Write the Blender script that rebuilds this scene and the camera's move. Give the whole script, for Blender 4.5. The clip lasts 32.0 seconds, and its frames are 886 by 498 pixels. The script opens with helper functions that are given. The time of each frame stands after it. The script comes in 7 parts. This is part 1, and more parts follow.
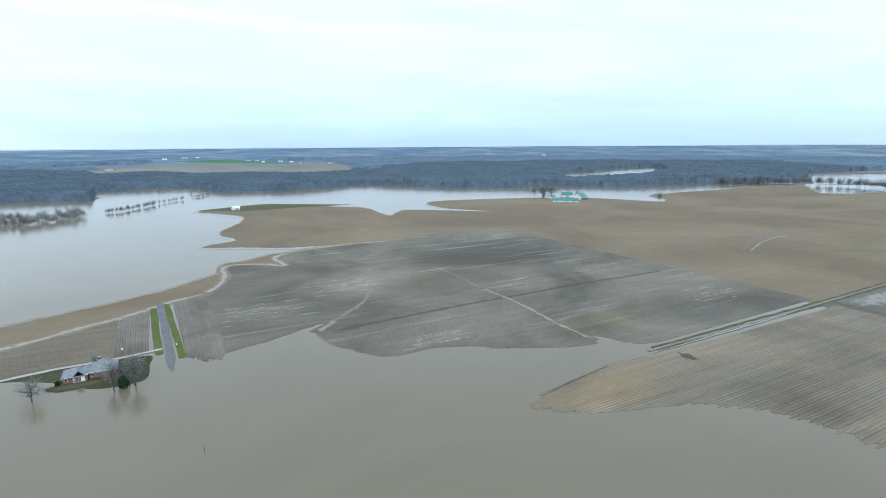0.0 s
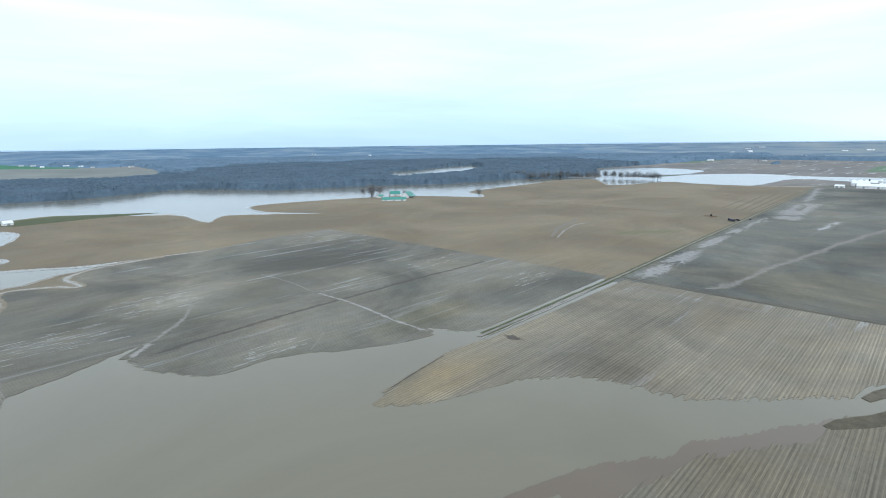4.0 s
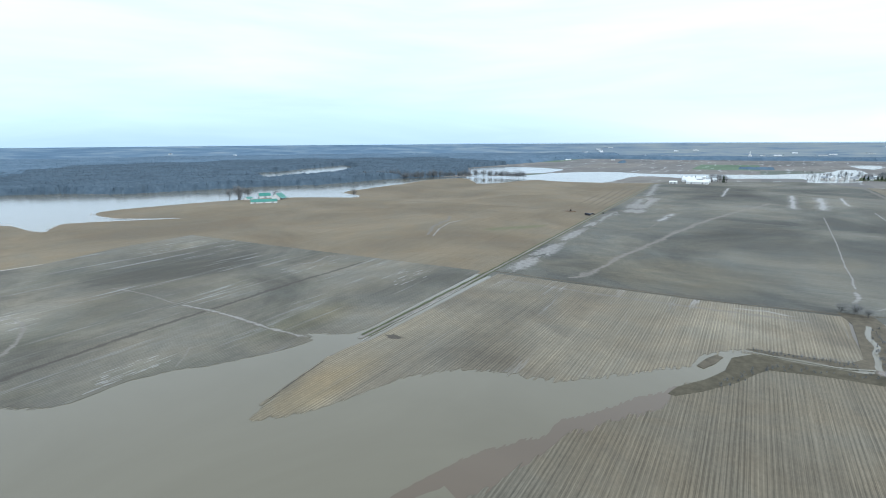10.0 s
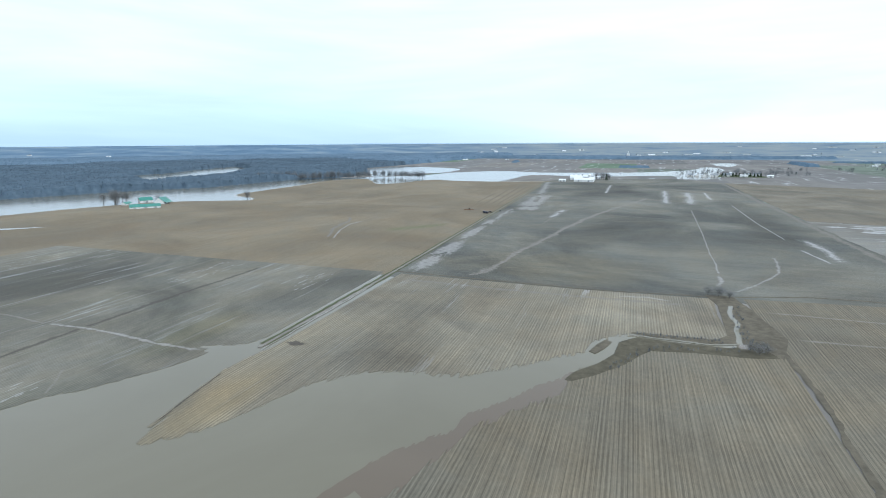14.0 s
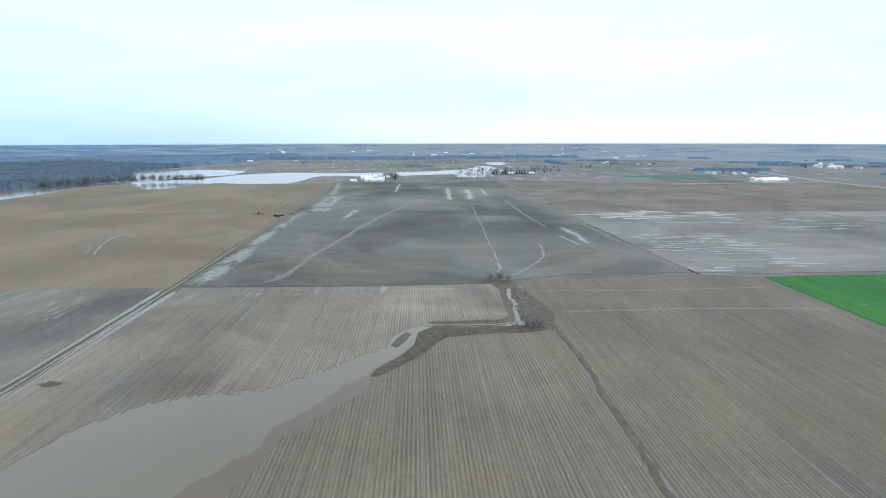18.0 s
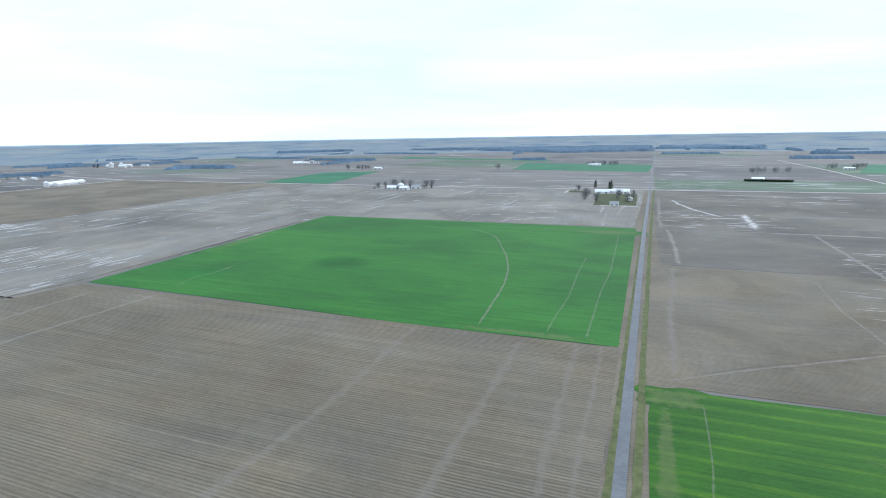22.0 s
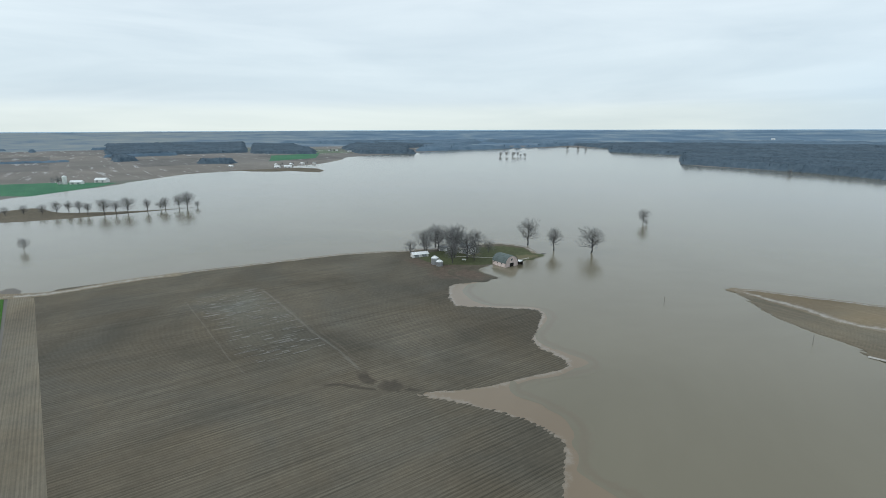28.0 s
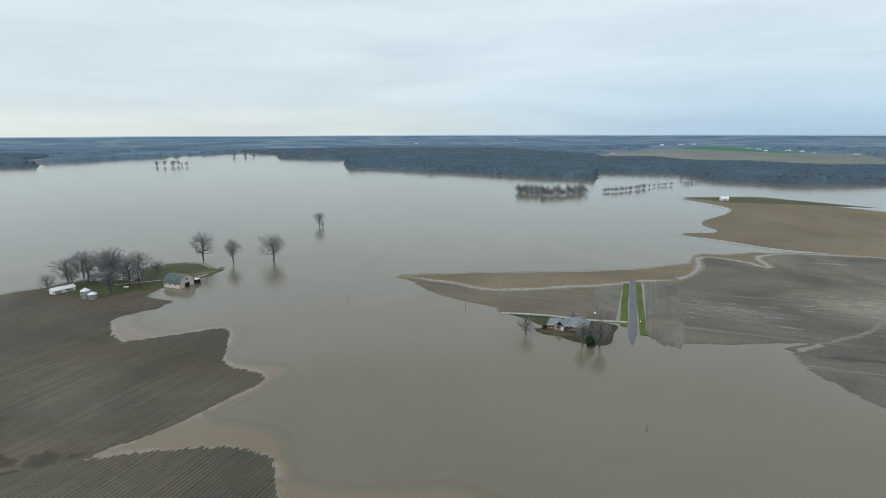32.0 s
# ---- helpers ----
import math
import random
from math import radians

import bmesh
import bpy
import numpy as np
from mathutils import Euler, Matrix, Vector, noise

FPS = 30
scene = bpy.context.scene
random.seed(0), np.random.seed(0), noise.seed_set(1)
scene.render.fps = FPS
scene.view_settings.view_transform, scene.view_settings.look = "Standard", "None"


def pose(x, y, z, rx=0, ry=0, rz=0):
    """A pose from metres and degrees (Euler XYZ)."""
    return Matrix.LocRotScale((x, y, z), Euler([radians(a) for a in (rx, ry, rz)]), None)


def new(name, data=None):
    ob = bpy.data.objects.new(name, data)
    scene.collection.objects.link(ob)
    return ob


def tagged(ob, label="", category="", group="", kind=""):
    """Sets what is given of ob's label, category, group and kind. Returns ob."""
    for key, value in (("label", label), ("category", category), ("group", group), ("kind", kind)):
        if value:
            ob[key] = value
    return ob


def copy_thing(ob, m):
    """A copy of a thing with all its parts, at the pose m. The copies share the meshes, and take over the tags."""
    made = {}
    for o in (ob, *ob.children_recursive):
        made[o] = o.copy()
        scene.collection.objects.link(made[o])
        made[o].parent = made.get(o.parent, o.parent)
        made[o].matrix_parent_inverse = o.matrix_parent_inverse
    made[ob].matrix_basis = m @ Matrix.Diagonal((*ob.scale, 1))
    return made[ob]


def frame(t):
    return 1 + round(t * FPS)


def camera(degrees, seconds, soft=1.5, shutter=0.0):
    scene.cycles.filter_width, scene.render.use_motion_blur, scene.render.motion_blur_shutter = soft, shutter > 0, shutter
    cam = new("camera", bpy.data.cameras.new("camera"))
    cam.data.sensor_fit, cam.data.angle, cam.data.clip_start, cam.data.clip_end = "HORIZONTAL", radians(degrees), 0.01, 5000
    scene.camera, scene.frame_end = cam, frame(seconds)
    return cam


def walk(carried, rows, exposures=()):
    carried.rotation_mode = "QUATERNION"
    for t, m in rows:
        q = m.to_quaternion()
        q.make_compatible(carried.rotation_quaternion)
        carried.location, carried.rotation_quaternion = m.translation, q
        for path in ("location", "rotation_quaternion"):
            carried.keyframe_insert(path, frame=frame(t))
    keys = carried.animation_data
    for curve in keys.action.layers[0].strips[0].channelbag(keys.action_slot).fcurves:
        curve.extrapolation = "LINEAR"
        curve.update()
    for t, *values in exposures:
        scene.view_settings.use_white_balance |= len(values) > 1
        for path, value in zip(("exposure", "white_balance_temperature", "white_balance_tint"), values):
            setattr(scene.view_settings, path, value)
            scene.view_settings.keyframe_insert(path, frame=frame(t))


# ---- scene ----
cam = camera(79.29, 32.0, soft=0.95)
PATH = [
    (0, pose(0, 0, 100, 78.82, 0.39, -28.60)),
    (0.5, pose(0, 0, 100, 78.78, 0.46, -31.65)),
    (1, pose(0, 0, 100, 78.78, 0.54, -34.35)),
    (1.5, pose(0, 0, 100, 78.75, 0.56, -36.76)),
    (2, pose(0, 0, 100, 78.73, 0.69, -39.72)),
    (2.5, pose(0, 0, 100, 78.71, 0.77, -42.38)),
    (3, pose(0, 0, 100, 78.68, 0.84, -44.41)),
    (3.5, pose(0, 0, 100, 78.68, 0.73, -45.78)),
    (5.5, pose(0, 0, 100, 78.61, 0.66, -48.74)),
    (6, pose(0, 0, 100, 78.61, 0.57, -49.15)),
    (6.5, pose(0, 0, 100, 78.61, 0.54, -49.76)),
    (7, pose(0, 0, 100, 78.60, 0.53, -50.67)),
    (7.5, pose(0, 0, 100, 78.58, 0.50, -51.72)),
    (8, pose(0, 0, 100, 78.59, 0.46, -53.00)),
    (8.5, pose(0, 0, 100, 78.58, 0.44, -54.11)),
    (9, pose(0, 0, 100, 78.57, 0.41, -56.11)),
    (9.5, pose(0, 0, 100, 78.57, 0.39, -58.04)),
    (10, pose(0, 0, 100, 78.55, 0.36, -60.09)),
    (10.5, pose(0, 0, 100, 78.54, 0.42, -61.57)),
    (11, pose(0, 0, 100, 78.53, 0.36, -62.90)),
    (11.5, pose(0, 0, 100, 78.54, 0.41, -63.99)),
    (12, pose(0, 0, 100, 78.52, 0.33, -64.94)),
    (12.5, pose(0, 0, 100, 78.49, 0.30, -66.12)),
    (13, pose(0, 0, 100, 78.48, 0.32, -67.46)),
    (13.5, pose(0, 0, 100, 78.50, 0.32, -69.01)),
    (15.5, pose(0, 0, 100, 78.53, 0.14, -78.06)),
    (16, pose(0, 0, 100, 78.55, 0.15, -81.21)),
    (16.5, pose(0, 0, 100, 78.53, 0.10, -83.35)),
    (17, pose(0, 0, 100, 78.54, 0.01, -85.55)),
    (17.5, pose(0, 0, 100, 78.58, 0.04, -89.00)),
    (18, pose(0, 0, 100, 78.52, 0.05, -92.71)),
    (18.5, pose(0, 0, 100, 78.51, 0.16, -97.94)),
    (19, pose(0, 0, 100, 78.47, 0.27, -103.83)),
    (19.5, pose(0, 0, 100, 78.44, 0.35, -110.04)),
    (20, pose(0, 0, 100, 78.37, 0.48, -118.51)),
    (20.5, pose(0, 0, 100, 78.31, 0.71, -129.04)),
    (21, pose(0, 0, 100, 78.23, 0.97, -140.95)),
    (21.5, pose(0, 0, 100, 78.09, 0.94, -150.05)),
    (22, pose(0, 0, 100, 77.95, 0.96, -159.18)),
    (22.5, pose(0, 0, 100, 77.85, 0.89, -166.23)),
    (23, pose(0, 0, 100, 77.75, 0.90, -175.94)),
    (23.5, pose(0, 0, 100, 77.56, 1.08, -189.99)),
    (24, pose(0, 0, 100, 77.22, 1.12, -210.65)),
    (24.5, pose(0, 0, 100, 76.97, 1.00, -227.94)),
    (25, pose(0, 0, 100, 76.80, 0.53, -246.34)),
    (25.5, pose(0, 0, 100, 76.89, 0.63, -257.20)),
    (26, pose(0, 0, 100, 76.97, 0.40, -267.36)),
    (26.5, pose(0, 0, 100, 77.05, 0.35, -279.47)),
    (28.5, pose(0, 0, 100, 77.20, 0.07, -311.52)),
    (29, pose(0, 0, 100, 77.27, -0.03, -316.86)),
    (29.5, pose(0, 0, 100, 77.36, -0.02, -321.65)),
    (30, pose(0, 0, 100, 77.47, 0.08, -325.60)),
    (30.5, pose(0, 0, 100, 77.52, 0.12, -329.51)),
    (31, pose(0, 0, 100, 77.59, 0.15, -333.14)),
    (31.5, pose(0, 0, 100, 77.64, 0.14, -336.59)),
    (32, pose(0, 0, 100, 77.68, 0.17, -339.50)),
]
EXPOSURES = [(0, 0.04, 5620, 9), (6.0, 0.08, 5620, 9), (13.0, 0.07, 5620, 9), (17.5, 0.05, 5560, 10), (20.0, -0.03, 5530, 12), (22.0, 0.14, 5490, 11.5), (23.0, 0.12, 5490, 11.5), (24.6, 0.25, 5520, 11.5), (25.1, 0.34, 5560, 11.5), (26.0, -0.16, 5800, 8), (28.5, -0.42, 6020, 8), (32.0, -0.48, 6080, 8)]
walk(cam, PATH, EXPOSURES)

# ---- world and sun: a bright overcast afternoon ----
world = bpy.data.worlds.new("overcast_sky")
scene.world = world
world.use_nodes = True
wn, wl = world.node_tree.nodes, world.node_tree.links
wn.clear()


def wnode(kind, **values):
    n = wn.new(kind)
    for k, v in values.items():
        n.inputs[k].default_value = v
    return n


w_out = wn.new("ShaderNodeOutputWorld")
w_bg = wn.new("ShaderNodeBackground")
w_bg.inputs["Strength"].default_value = 1.0
sky = wn.new("ShaderNodeTexSky")
sky.sky_type, sky.sun_disc = "NISHITA", False
sky.sun_elevation, sky.sun_rotation = radians(38), radians(200)
sky_dim = wn.new("ShaderNodeMix")
sky_dim.data_type, sky_dim.blend_type = "RGBA", "MULTIPLY"
sky_dim.inputs["Factor"].default_value = 1.0
sky_dim.inputs["B"].default_value = (0.1, 0.1, 0.1, 1)
wl.new(sky.outputs["Color"], sky_dim.inputs["A"])
w_tc = wn.new("ShaderNodeTexCoord")
w_sep = wn.new("ShaderNodeSeparateXYZ")
wl.new(w_tc.outputs["Generated"], w_sep.inputs["Vector"])
w_ramp = wn.new("ShaderNodeValToRGB")
el = w_ramp.color_ramp.elements
el[0].position, el[0].color = 0.0, (1.15, 1.2, 1.1, 1)
el[1].position, el[1].color = 1.0, (1.16, 1.23, 1.235, 1)
for place, colour in ((0.028, (1.13, 1.19, 1.12, 1)), (0.045, (1.03, 1.12, 1.13, 1)), (0.07, (1.01, 1.11, 1.13, 1)), (0.12, (1.1, 1.19, 1.2, 1)), (0.3, (1.15, 1.22, 1.235, 1))):
    e = el.new(place)
    e.color = colour
wl.new(w_sep.outputs["Z"], w_ramp.inputs["Fac"])
w_blue = wn.new("ShaderNodeValToRGB")
bl = w_blue.color_ramp.elements
bl[0].position, bl[0].color = 0.0, (0.70, 0.90, 1.08, 1)
bl[1].position, bl[1].color = 0.4, (1.15, 1.22, 1.235, 1)
for place, colour in ((0.04, (0.80, 1.0, 1.14, 1)), (0.1, (0.98, 1.11, 1.18, 1)), (0.2, (1.1, 1.2, 1.22, 1))):
    e = bl.new(place)
    e.color = colour
wl.new(w_sep.outputs["Z"], w_blue.inputs["Fac"])
w_dot = wn.new("ShaderNodeVectorMath")
w_dot.operation = "DOT_PRODUCT"
w_dot.inputs[1].default_value = (0.57, 0.82, 0.0)
wl.new(w_tc.outputs["Generated"], w_dot.inputs[0])
w_north = wn.new("ShaderNodeMapRange")
w_north.interpolation_type = "SMOOTHSTEP"
w_north.inputs["From Min"].default_value, w_north.inputs["From Max"].default_value = 0.35, 0.97
wl.new(w_dot.outputs["Value"], w_north.inputs["Value"])
w_tone = wn.new("ShaderNodeMix")
w_tone.data_type = "RGBA"
wl.new(w_north.outputs["Result"], w_tone.inputs["Factor"])
wl.new(w_ramp.outputs["Color"], w_tone.inputs["A"])
wl.new(w_blue.outputs["Color"], w_tone.inputs["B"])
w_map = wn.new("ShaderNodeMapping")
w_map.inputs["Scale"].default_value = (1.2, 1.2, 9.0)
wl.new(w_tc.outputs["Generated"], w_map.inputs["Vector"])
w_noise = wnode("ShaderNodeTexNoise", Scale=1.6, Detail=6.0, Roughness=0.55, Distortion=0.4)
wl.new(w_map.outputs["Vector"], w_noise.inputs["Vector"])
w_cl = wn.new("ShaderNodeValToRGB")
w_cl.color_ramp.elements[0].position, w_cl.color_ramp.elements[0].color = 0.32, (0.87, 0.89, 0.91, 1)
w_cl.color_ramp.elements[1].position, w_cl.color_ramp.elements[1].color = 0.66, (1.06, 1.05, 1.04, 1)
wl.new(w_noise.outputs["Fac"], w_cl.inputs["Fac"])
w_mul = wn.new("ShaderNodeMix")
w_mul.data_type, w_mul.blend_type = "RGBA", "MULTIPLY"
w_mul.inputs["Factor"].default_value = 1.0
wl.new(w_tone.outputs["Result"], w_mul.inputs["A"])
wl.new(w_cl.outputs["Color"], w_mul.inputs["B"])
# thicker cloud to the south
w_sdot = wn.new("ShaderNodeVectorMath")
w_sdot.operation = "DOT_PRODUCT"
w_sdot.inputs[1].default_value = (-0.1, -0.99, 0.0)
wl.new(w_tc.outputs["Generated"], w_sdot.inputs[0])
w_south = wn.new("ShaderNodeMapRange")
w_south.interpolation_type = "SMOOTHSTEP"
w_south.inputs["From Min"].default_value, w_south.inputs["From Max"].default_value = 0.35, 0.9
wl.new(w_sdot.outputs["Value"], w_south.inputs["Value"])
w_thick = wn.new("ShaderNodeMix")
w_thick.data_type, w_thick.blend_type = "RGBA", "MULTIPLY"
wl.new(w_south.outputs["Result"], w_thick.inputs["Factor"])
wl.new(w_mul.outputs["Result"], w_thick.inputs["A"])
w_thick.inputs["B"].default_value = (0.91, 0.91, 0.905, 1)
w_mix = wn.new("ShaderNodeMix")
w_mix.data_type = "RGBA"
w_mix.inputs["Factor"].default_value = 0.92
wl.new(sky_dim.outputs["Result"], w_mix.inputs["A"])
wl.new(w_thick.outputs["Result"], w_mix.inputs["B"])
wl.new(w_mix.outputs["Result"], w_bg.inputs["Color"])
wl.new(w_bg.outputs["Background"], w_out.inputs["Surface"])

sun_data = bpy.data.lights.new("sun", "SUN")
sun_data.energy, sun_data.angle, sun_data.color = 1.45, radians(25), (1.0, 0.96, 0.9)
sun = new("sun", sun_data)
sun.matrix_world = pose(0, 0, 500, 52, 0, -20)

# ---- materials ----
ALONG_X, ALONG_Y = "x", "y"


class Mat:
    """A node material with short ways to add nodes."""

    def __init__(self, name, rough=0.9, spec=0.3, metal=0.0):
        self.m = bpy.data.materials.new(name)
        self.m.use_nodes = True
        self.n, self.l = self.m.node_tree.nodes, self.m.node_tree.links
        self.b = self.n["Principled BSDF"]
        self.b.inputs["Roughness"].default_value = rough
        self.b.inputs["Specular IOR Level"].default_value = spec
        self.b.inputs["Metallic"].default_value = metal
        self.geo = self.n.new("ShaderNodeNewGeometry")

    def coords(self, sx=1.0, sy=1.0, sz=1.0, shift=(0, 0, 0)):
        mp = self.n.new("ShaderNodeMapping")
        mp.inputs["Scale"].default_value = (sx, sy, sz)
        mp.inputs["Location"].default_value = shift
        self.l.new(self.geo.outputs["Position"], mp.inputs["Vector"])
        return mp.outputs["Vector"]

    def noise(self, vec, scale=1.0, detail=4.0, rough=0.55, distort=0.0):
        t = self.n.new("ShaderNodeTexNoise")
        t.inputs["Scale"].default_value, t.inputs["Detail"].default_value = scale, detail
        t.inputs["Roughness"].default_value, t.inputs["Distortion"].default_value = rough, distort
        self.l.new(vec, t.inputs["Vector"])
        return t.outputs["Fac"]

    def wave(self, vec, scale, axis, distort=1.0, detail=2.0, dscale=1.0):
        t = self.n.new("ShaderNodeTexWave")
        t.wave_type, t.bands_direction = "BANDS", axis
        t.inputs["Scale"].default_value, t.inputs["Distortion"].default_value = scale, distort
        t.inputs["Detail"].default_value, t.inputs["Detail Scale"].default_value = detail, dscale
        self.l.new(vec, t.inputs["Vector"])
        return t.outputs["Fac"]

    def ramp(self, fac, stops):
        r = self.n.new("ShaderNodeValToRGB")
        e = r.color_ramp.elements
        while len(e) < len(stops):
            e.new(0.5)
        for i, (p, c) in enumerate(stops):
            e[i].position = p
            e[i].color = (*c, 1) if not isinstance(c, (int, float)) else (c, c, c, 1)
        self.l.new(fac, r.inputs["Fac"])
        return r.outputs["Color"]

    def mix(self, fac, a, b, blend="MIX"):
        x = self.n.new("ShaderNodeMix")
        x.data_type, x.blend_type = "RGBA", blend
        for key, v in (("Factor", fac), ("A", a), ("B", b)):
            if isinstance(v, (int, float)):
                x.inputs[key].default_value = v
            elif isinstance(v, tuple):
                x.inputs[key].default_value = (*v, 1)
            else:
                self.l.new(v, x.inputs[key])
        return x.outputs["Result"]

    def drills(self, vec, pitch, wander=1.2):
        """Even planted rows across Y of the given coordinates, wandering a little."""
        w = self.n.new("ShaderNodeTexWave")
        w.wave_type, w.bands_direction = "BANDS", "Y"
        for key, v in (("Scale", 0.314 / pitch), ("Distortion", wander), ("Detail", 2.0), ("Detail Scale", 1.0)):
            w.inputs[key].default_value = v
        self.l.new(vec, w.inputs["Vector"])
        return w.outputs["Fac"]

    def spot(self, base, cx, cy, rx, ry, tone):
        """Multiplies a soft round patch of the surface by a tone."""
        wob = self.n.new("ShaderNodeTexNoise")
        wob.inputs["Scale"].default_value, wob.inputs["Detail"].default_value = 0.02, 4.0
        self.l.new(self.geo.outputs["Position"], wob.inputs["Vector"])
        at = self.n.new("ShaderNodeVectorMath")
        at.operation = "MULTIPLY_ADD"
        self.l.new(self.geo.outputs["Position"], at.inputs[0])
        at.inputs[1].default_value = (1 / rx, 1 / ry, 0.0)
        at.inputs[2].default_value = (-cx / rx - 0.4, -cy / ry - 0.4, 0.0)
        mv = self.n.new("ShaderNodeVectorMath")
        mv.operation = "MULTIPLY_ADD"
        self.l.new(wob.outputs["Color"], mv.inputs[0])
        mv.inputs[1].default_value = (0.8, 0.8, 0.0)
        self.l.new(at.outputs["Vector"], mv.inputs[2])
        g = self.n.new("ShaderNodeTexGradient")
        g.gradient_type = "SPHERICAL"
        self.l.new(mv.outputs["Vector"], g.inputs["Vector"])
        return self.mix(1.0, base, self.ramp(g.outputs["Fac"], [(0.0, (1, 1, 1)), (0.55, tone)]), "MULTIPLY")

    def colour(self, c):
        if isinstance(c, tuple):
            self.b.inputs["Base Color"].default_value = (*c, 1)
        else:
            self.l.new(c, self.b.inputs["Base Color"])
        return self

    def roughness(self, c):
        self.l.new(c, self.b.inputs["Roughness"])
        return self

    def bump(self, height, strength=0.4, distance=0.1):
        bp = self.n.new("ShaderNodeBump")
        bp.inputs["Strength"].default_value, bp.inputs["Distance"].default_value = strength, distance
        self.l.new(height, bp.inputs["Height"])
        self.l.new(bp.outputs["Normal"], self.b.inputs["Normal"])
        return self


def soil(name, dark, pale, rows=ALONG_X, spacing=0.76, patch=0.012, wet=0.0, row_depth=0.5, blot=0.5, shift=0.0, spots=(), weeds=0.0):
    """Tilled or stubbled soil: crop rows, machine passes, residue along the rows, broad tone patches, wet sheen in low rows."""
    m = Mat(name, rough=0.92, spec=0.25)
    dark, pale = ((c[0] * 0.97, c[1] * 1.005, c[2] * 0.985) for c in (dark, pale))
    mid = tuple((a + b) / 2 for a, b in zip(dark, pale))

    def along(lo, hi, s=(0.0, 0.0, 0.0)):
        return m.coords(lo if rows == ALONG_X else hi, hi if rows == ALONG_X else lo, 1.0, s)

    base = m.ramp(m.noise(m.coords(shift=(shift, shift * 0.7, 0)), patch, 7.0, 0.62, 0.6), [(0.5 - 0.2 * blot, dark), (0.52, mid), (0.5 + 0.26 * blot, pale)])
    tint = m.noise(m.coords(0.02, 0.02, 1, (shift + 8, 3, 0)), 1.0, 5.0, 0.65, 0.5)
    base = m.mix(0.55, base, m.ramp(tint, [(0.34, (0.9, 0.97, 1.07)), (0.5, (1.0, 1.0, 1.0)), (0.66, (1.08, 1.01, 0.92))]), "MULTIPLY")
    for cx, cy, rx, ry, tone in spots:
        base = m.spot(base, cx, cy, rx, ry, tone if isinstance(tone, tuple) else (tone, tone, tone))
    if weeds:
        base = m.mix(m.ramp(m.noise(m.coords(0.012, 0.03, 1, (5, 3, 0)), 1.0, 6.0, 0.65), [(0.5, 0.0), (0.72, weeds)]), base, (0.115, 0.115, 0.062))
    passes = m.noise(along(0.0025, 0.17, (shift, 1.7, 0)), 1.0, 3.0, 0.6)
    base = m.mix(0.15 + 0.12 * row_depth, base, m.ramp(passes, [(0.34, 0.78), (0.5, 1.0), (0.66, 1.22)]), "MULTIPLY")
    streak = m.noise(along(0.03, 0.6, (9.0, shift, 0)), 1.0, 6.0, 0.72)
    base = m.mix(0.1 + 0.08 * row_depth, base, m.ramp(streak, [(0.36, 0.7), (0.5, 0.99), (0.64, 1.3)]), "MULTIPLY")
    row = m.noise(along(0.012, 3.0 / spacing, (2.0, shift, 0)), 1.0, 1.0, 0.5)
    row = m.ramp(row, [(0.4, 0.0), (0.6, 1.0)])
    swap = m.geo.outputs["Position"]
    if rows == ALONG_Y:
        turn = m.n.new("ShaderNodeVectorRotate")
        turn.rotation_type = "Z_AXIS"
        turn.inputs["Angle"].default_value = math.pi / 2
        m.l.new(swap, turn.inputs["Vector"])
        swap = turn.outputs["Vector"]
    row = m.mix(0.55, row, m.drills(swap, 1.52 * spacing))
    worn = m.noise(along(0.05, 0.12, (3.0, shift, 0)), 1.0, 4.0, 0.7)
    row = m.mix(m.ramp(worn, [(0.34, 0.6), (0.56, 0.0)]), row, (0.5, 0.5, 0.5))
    crumbs = m.noise(along(0.7, 1.8), 1.0, 5.0, 0.85)
    relief = m.mix(0.3, row, crumbs)
    base = m.mix(0.2 + 0.42 * row_depth, base, m.ramp(relief, [(0.2, 0.48), (0.5, 0.97), (0.8, 1.52)]), "MULTIPLY")
    clods = m.noise(m.coords(0.35, 0.35, 1, (shift, 4, 0)), 1.0, 5.0, 0.8)
    base = m.mix(0.32, base, m.ramp(clods, [(0.34, 0.72), (0.5, 1.0), (0.66, 1.28)]), "MULTIPLY")
    if wet:
        w = m.noise(along(0.006, 0.1, (7.3 + shift, 2.1, 0)), 1.0, 8.0, 0.7, 0.5)
        m.roughness(m.ramp(w, [(0.6 - 0.12 * wet, 0.95), (0.68 - 0.1 * wet, 0.35), (0.78, 0.14)]))
        m.b.inputs["Specular IOR Level"].default_value = 0.5
        base = m.mix(m.ramp(w, [(0.58 - 0.12 * wet, 0.0), (0.72, 0.5)]), base, tuple(c * 0.62 + 0.012 for c in mid))
        m.bump(relief, 0.22, 0.06)
    else:
        m.bump(relief, 0.6, 0.12)
    m.colour(base)
    return m.m


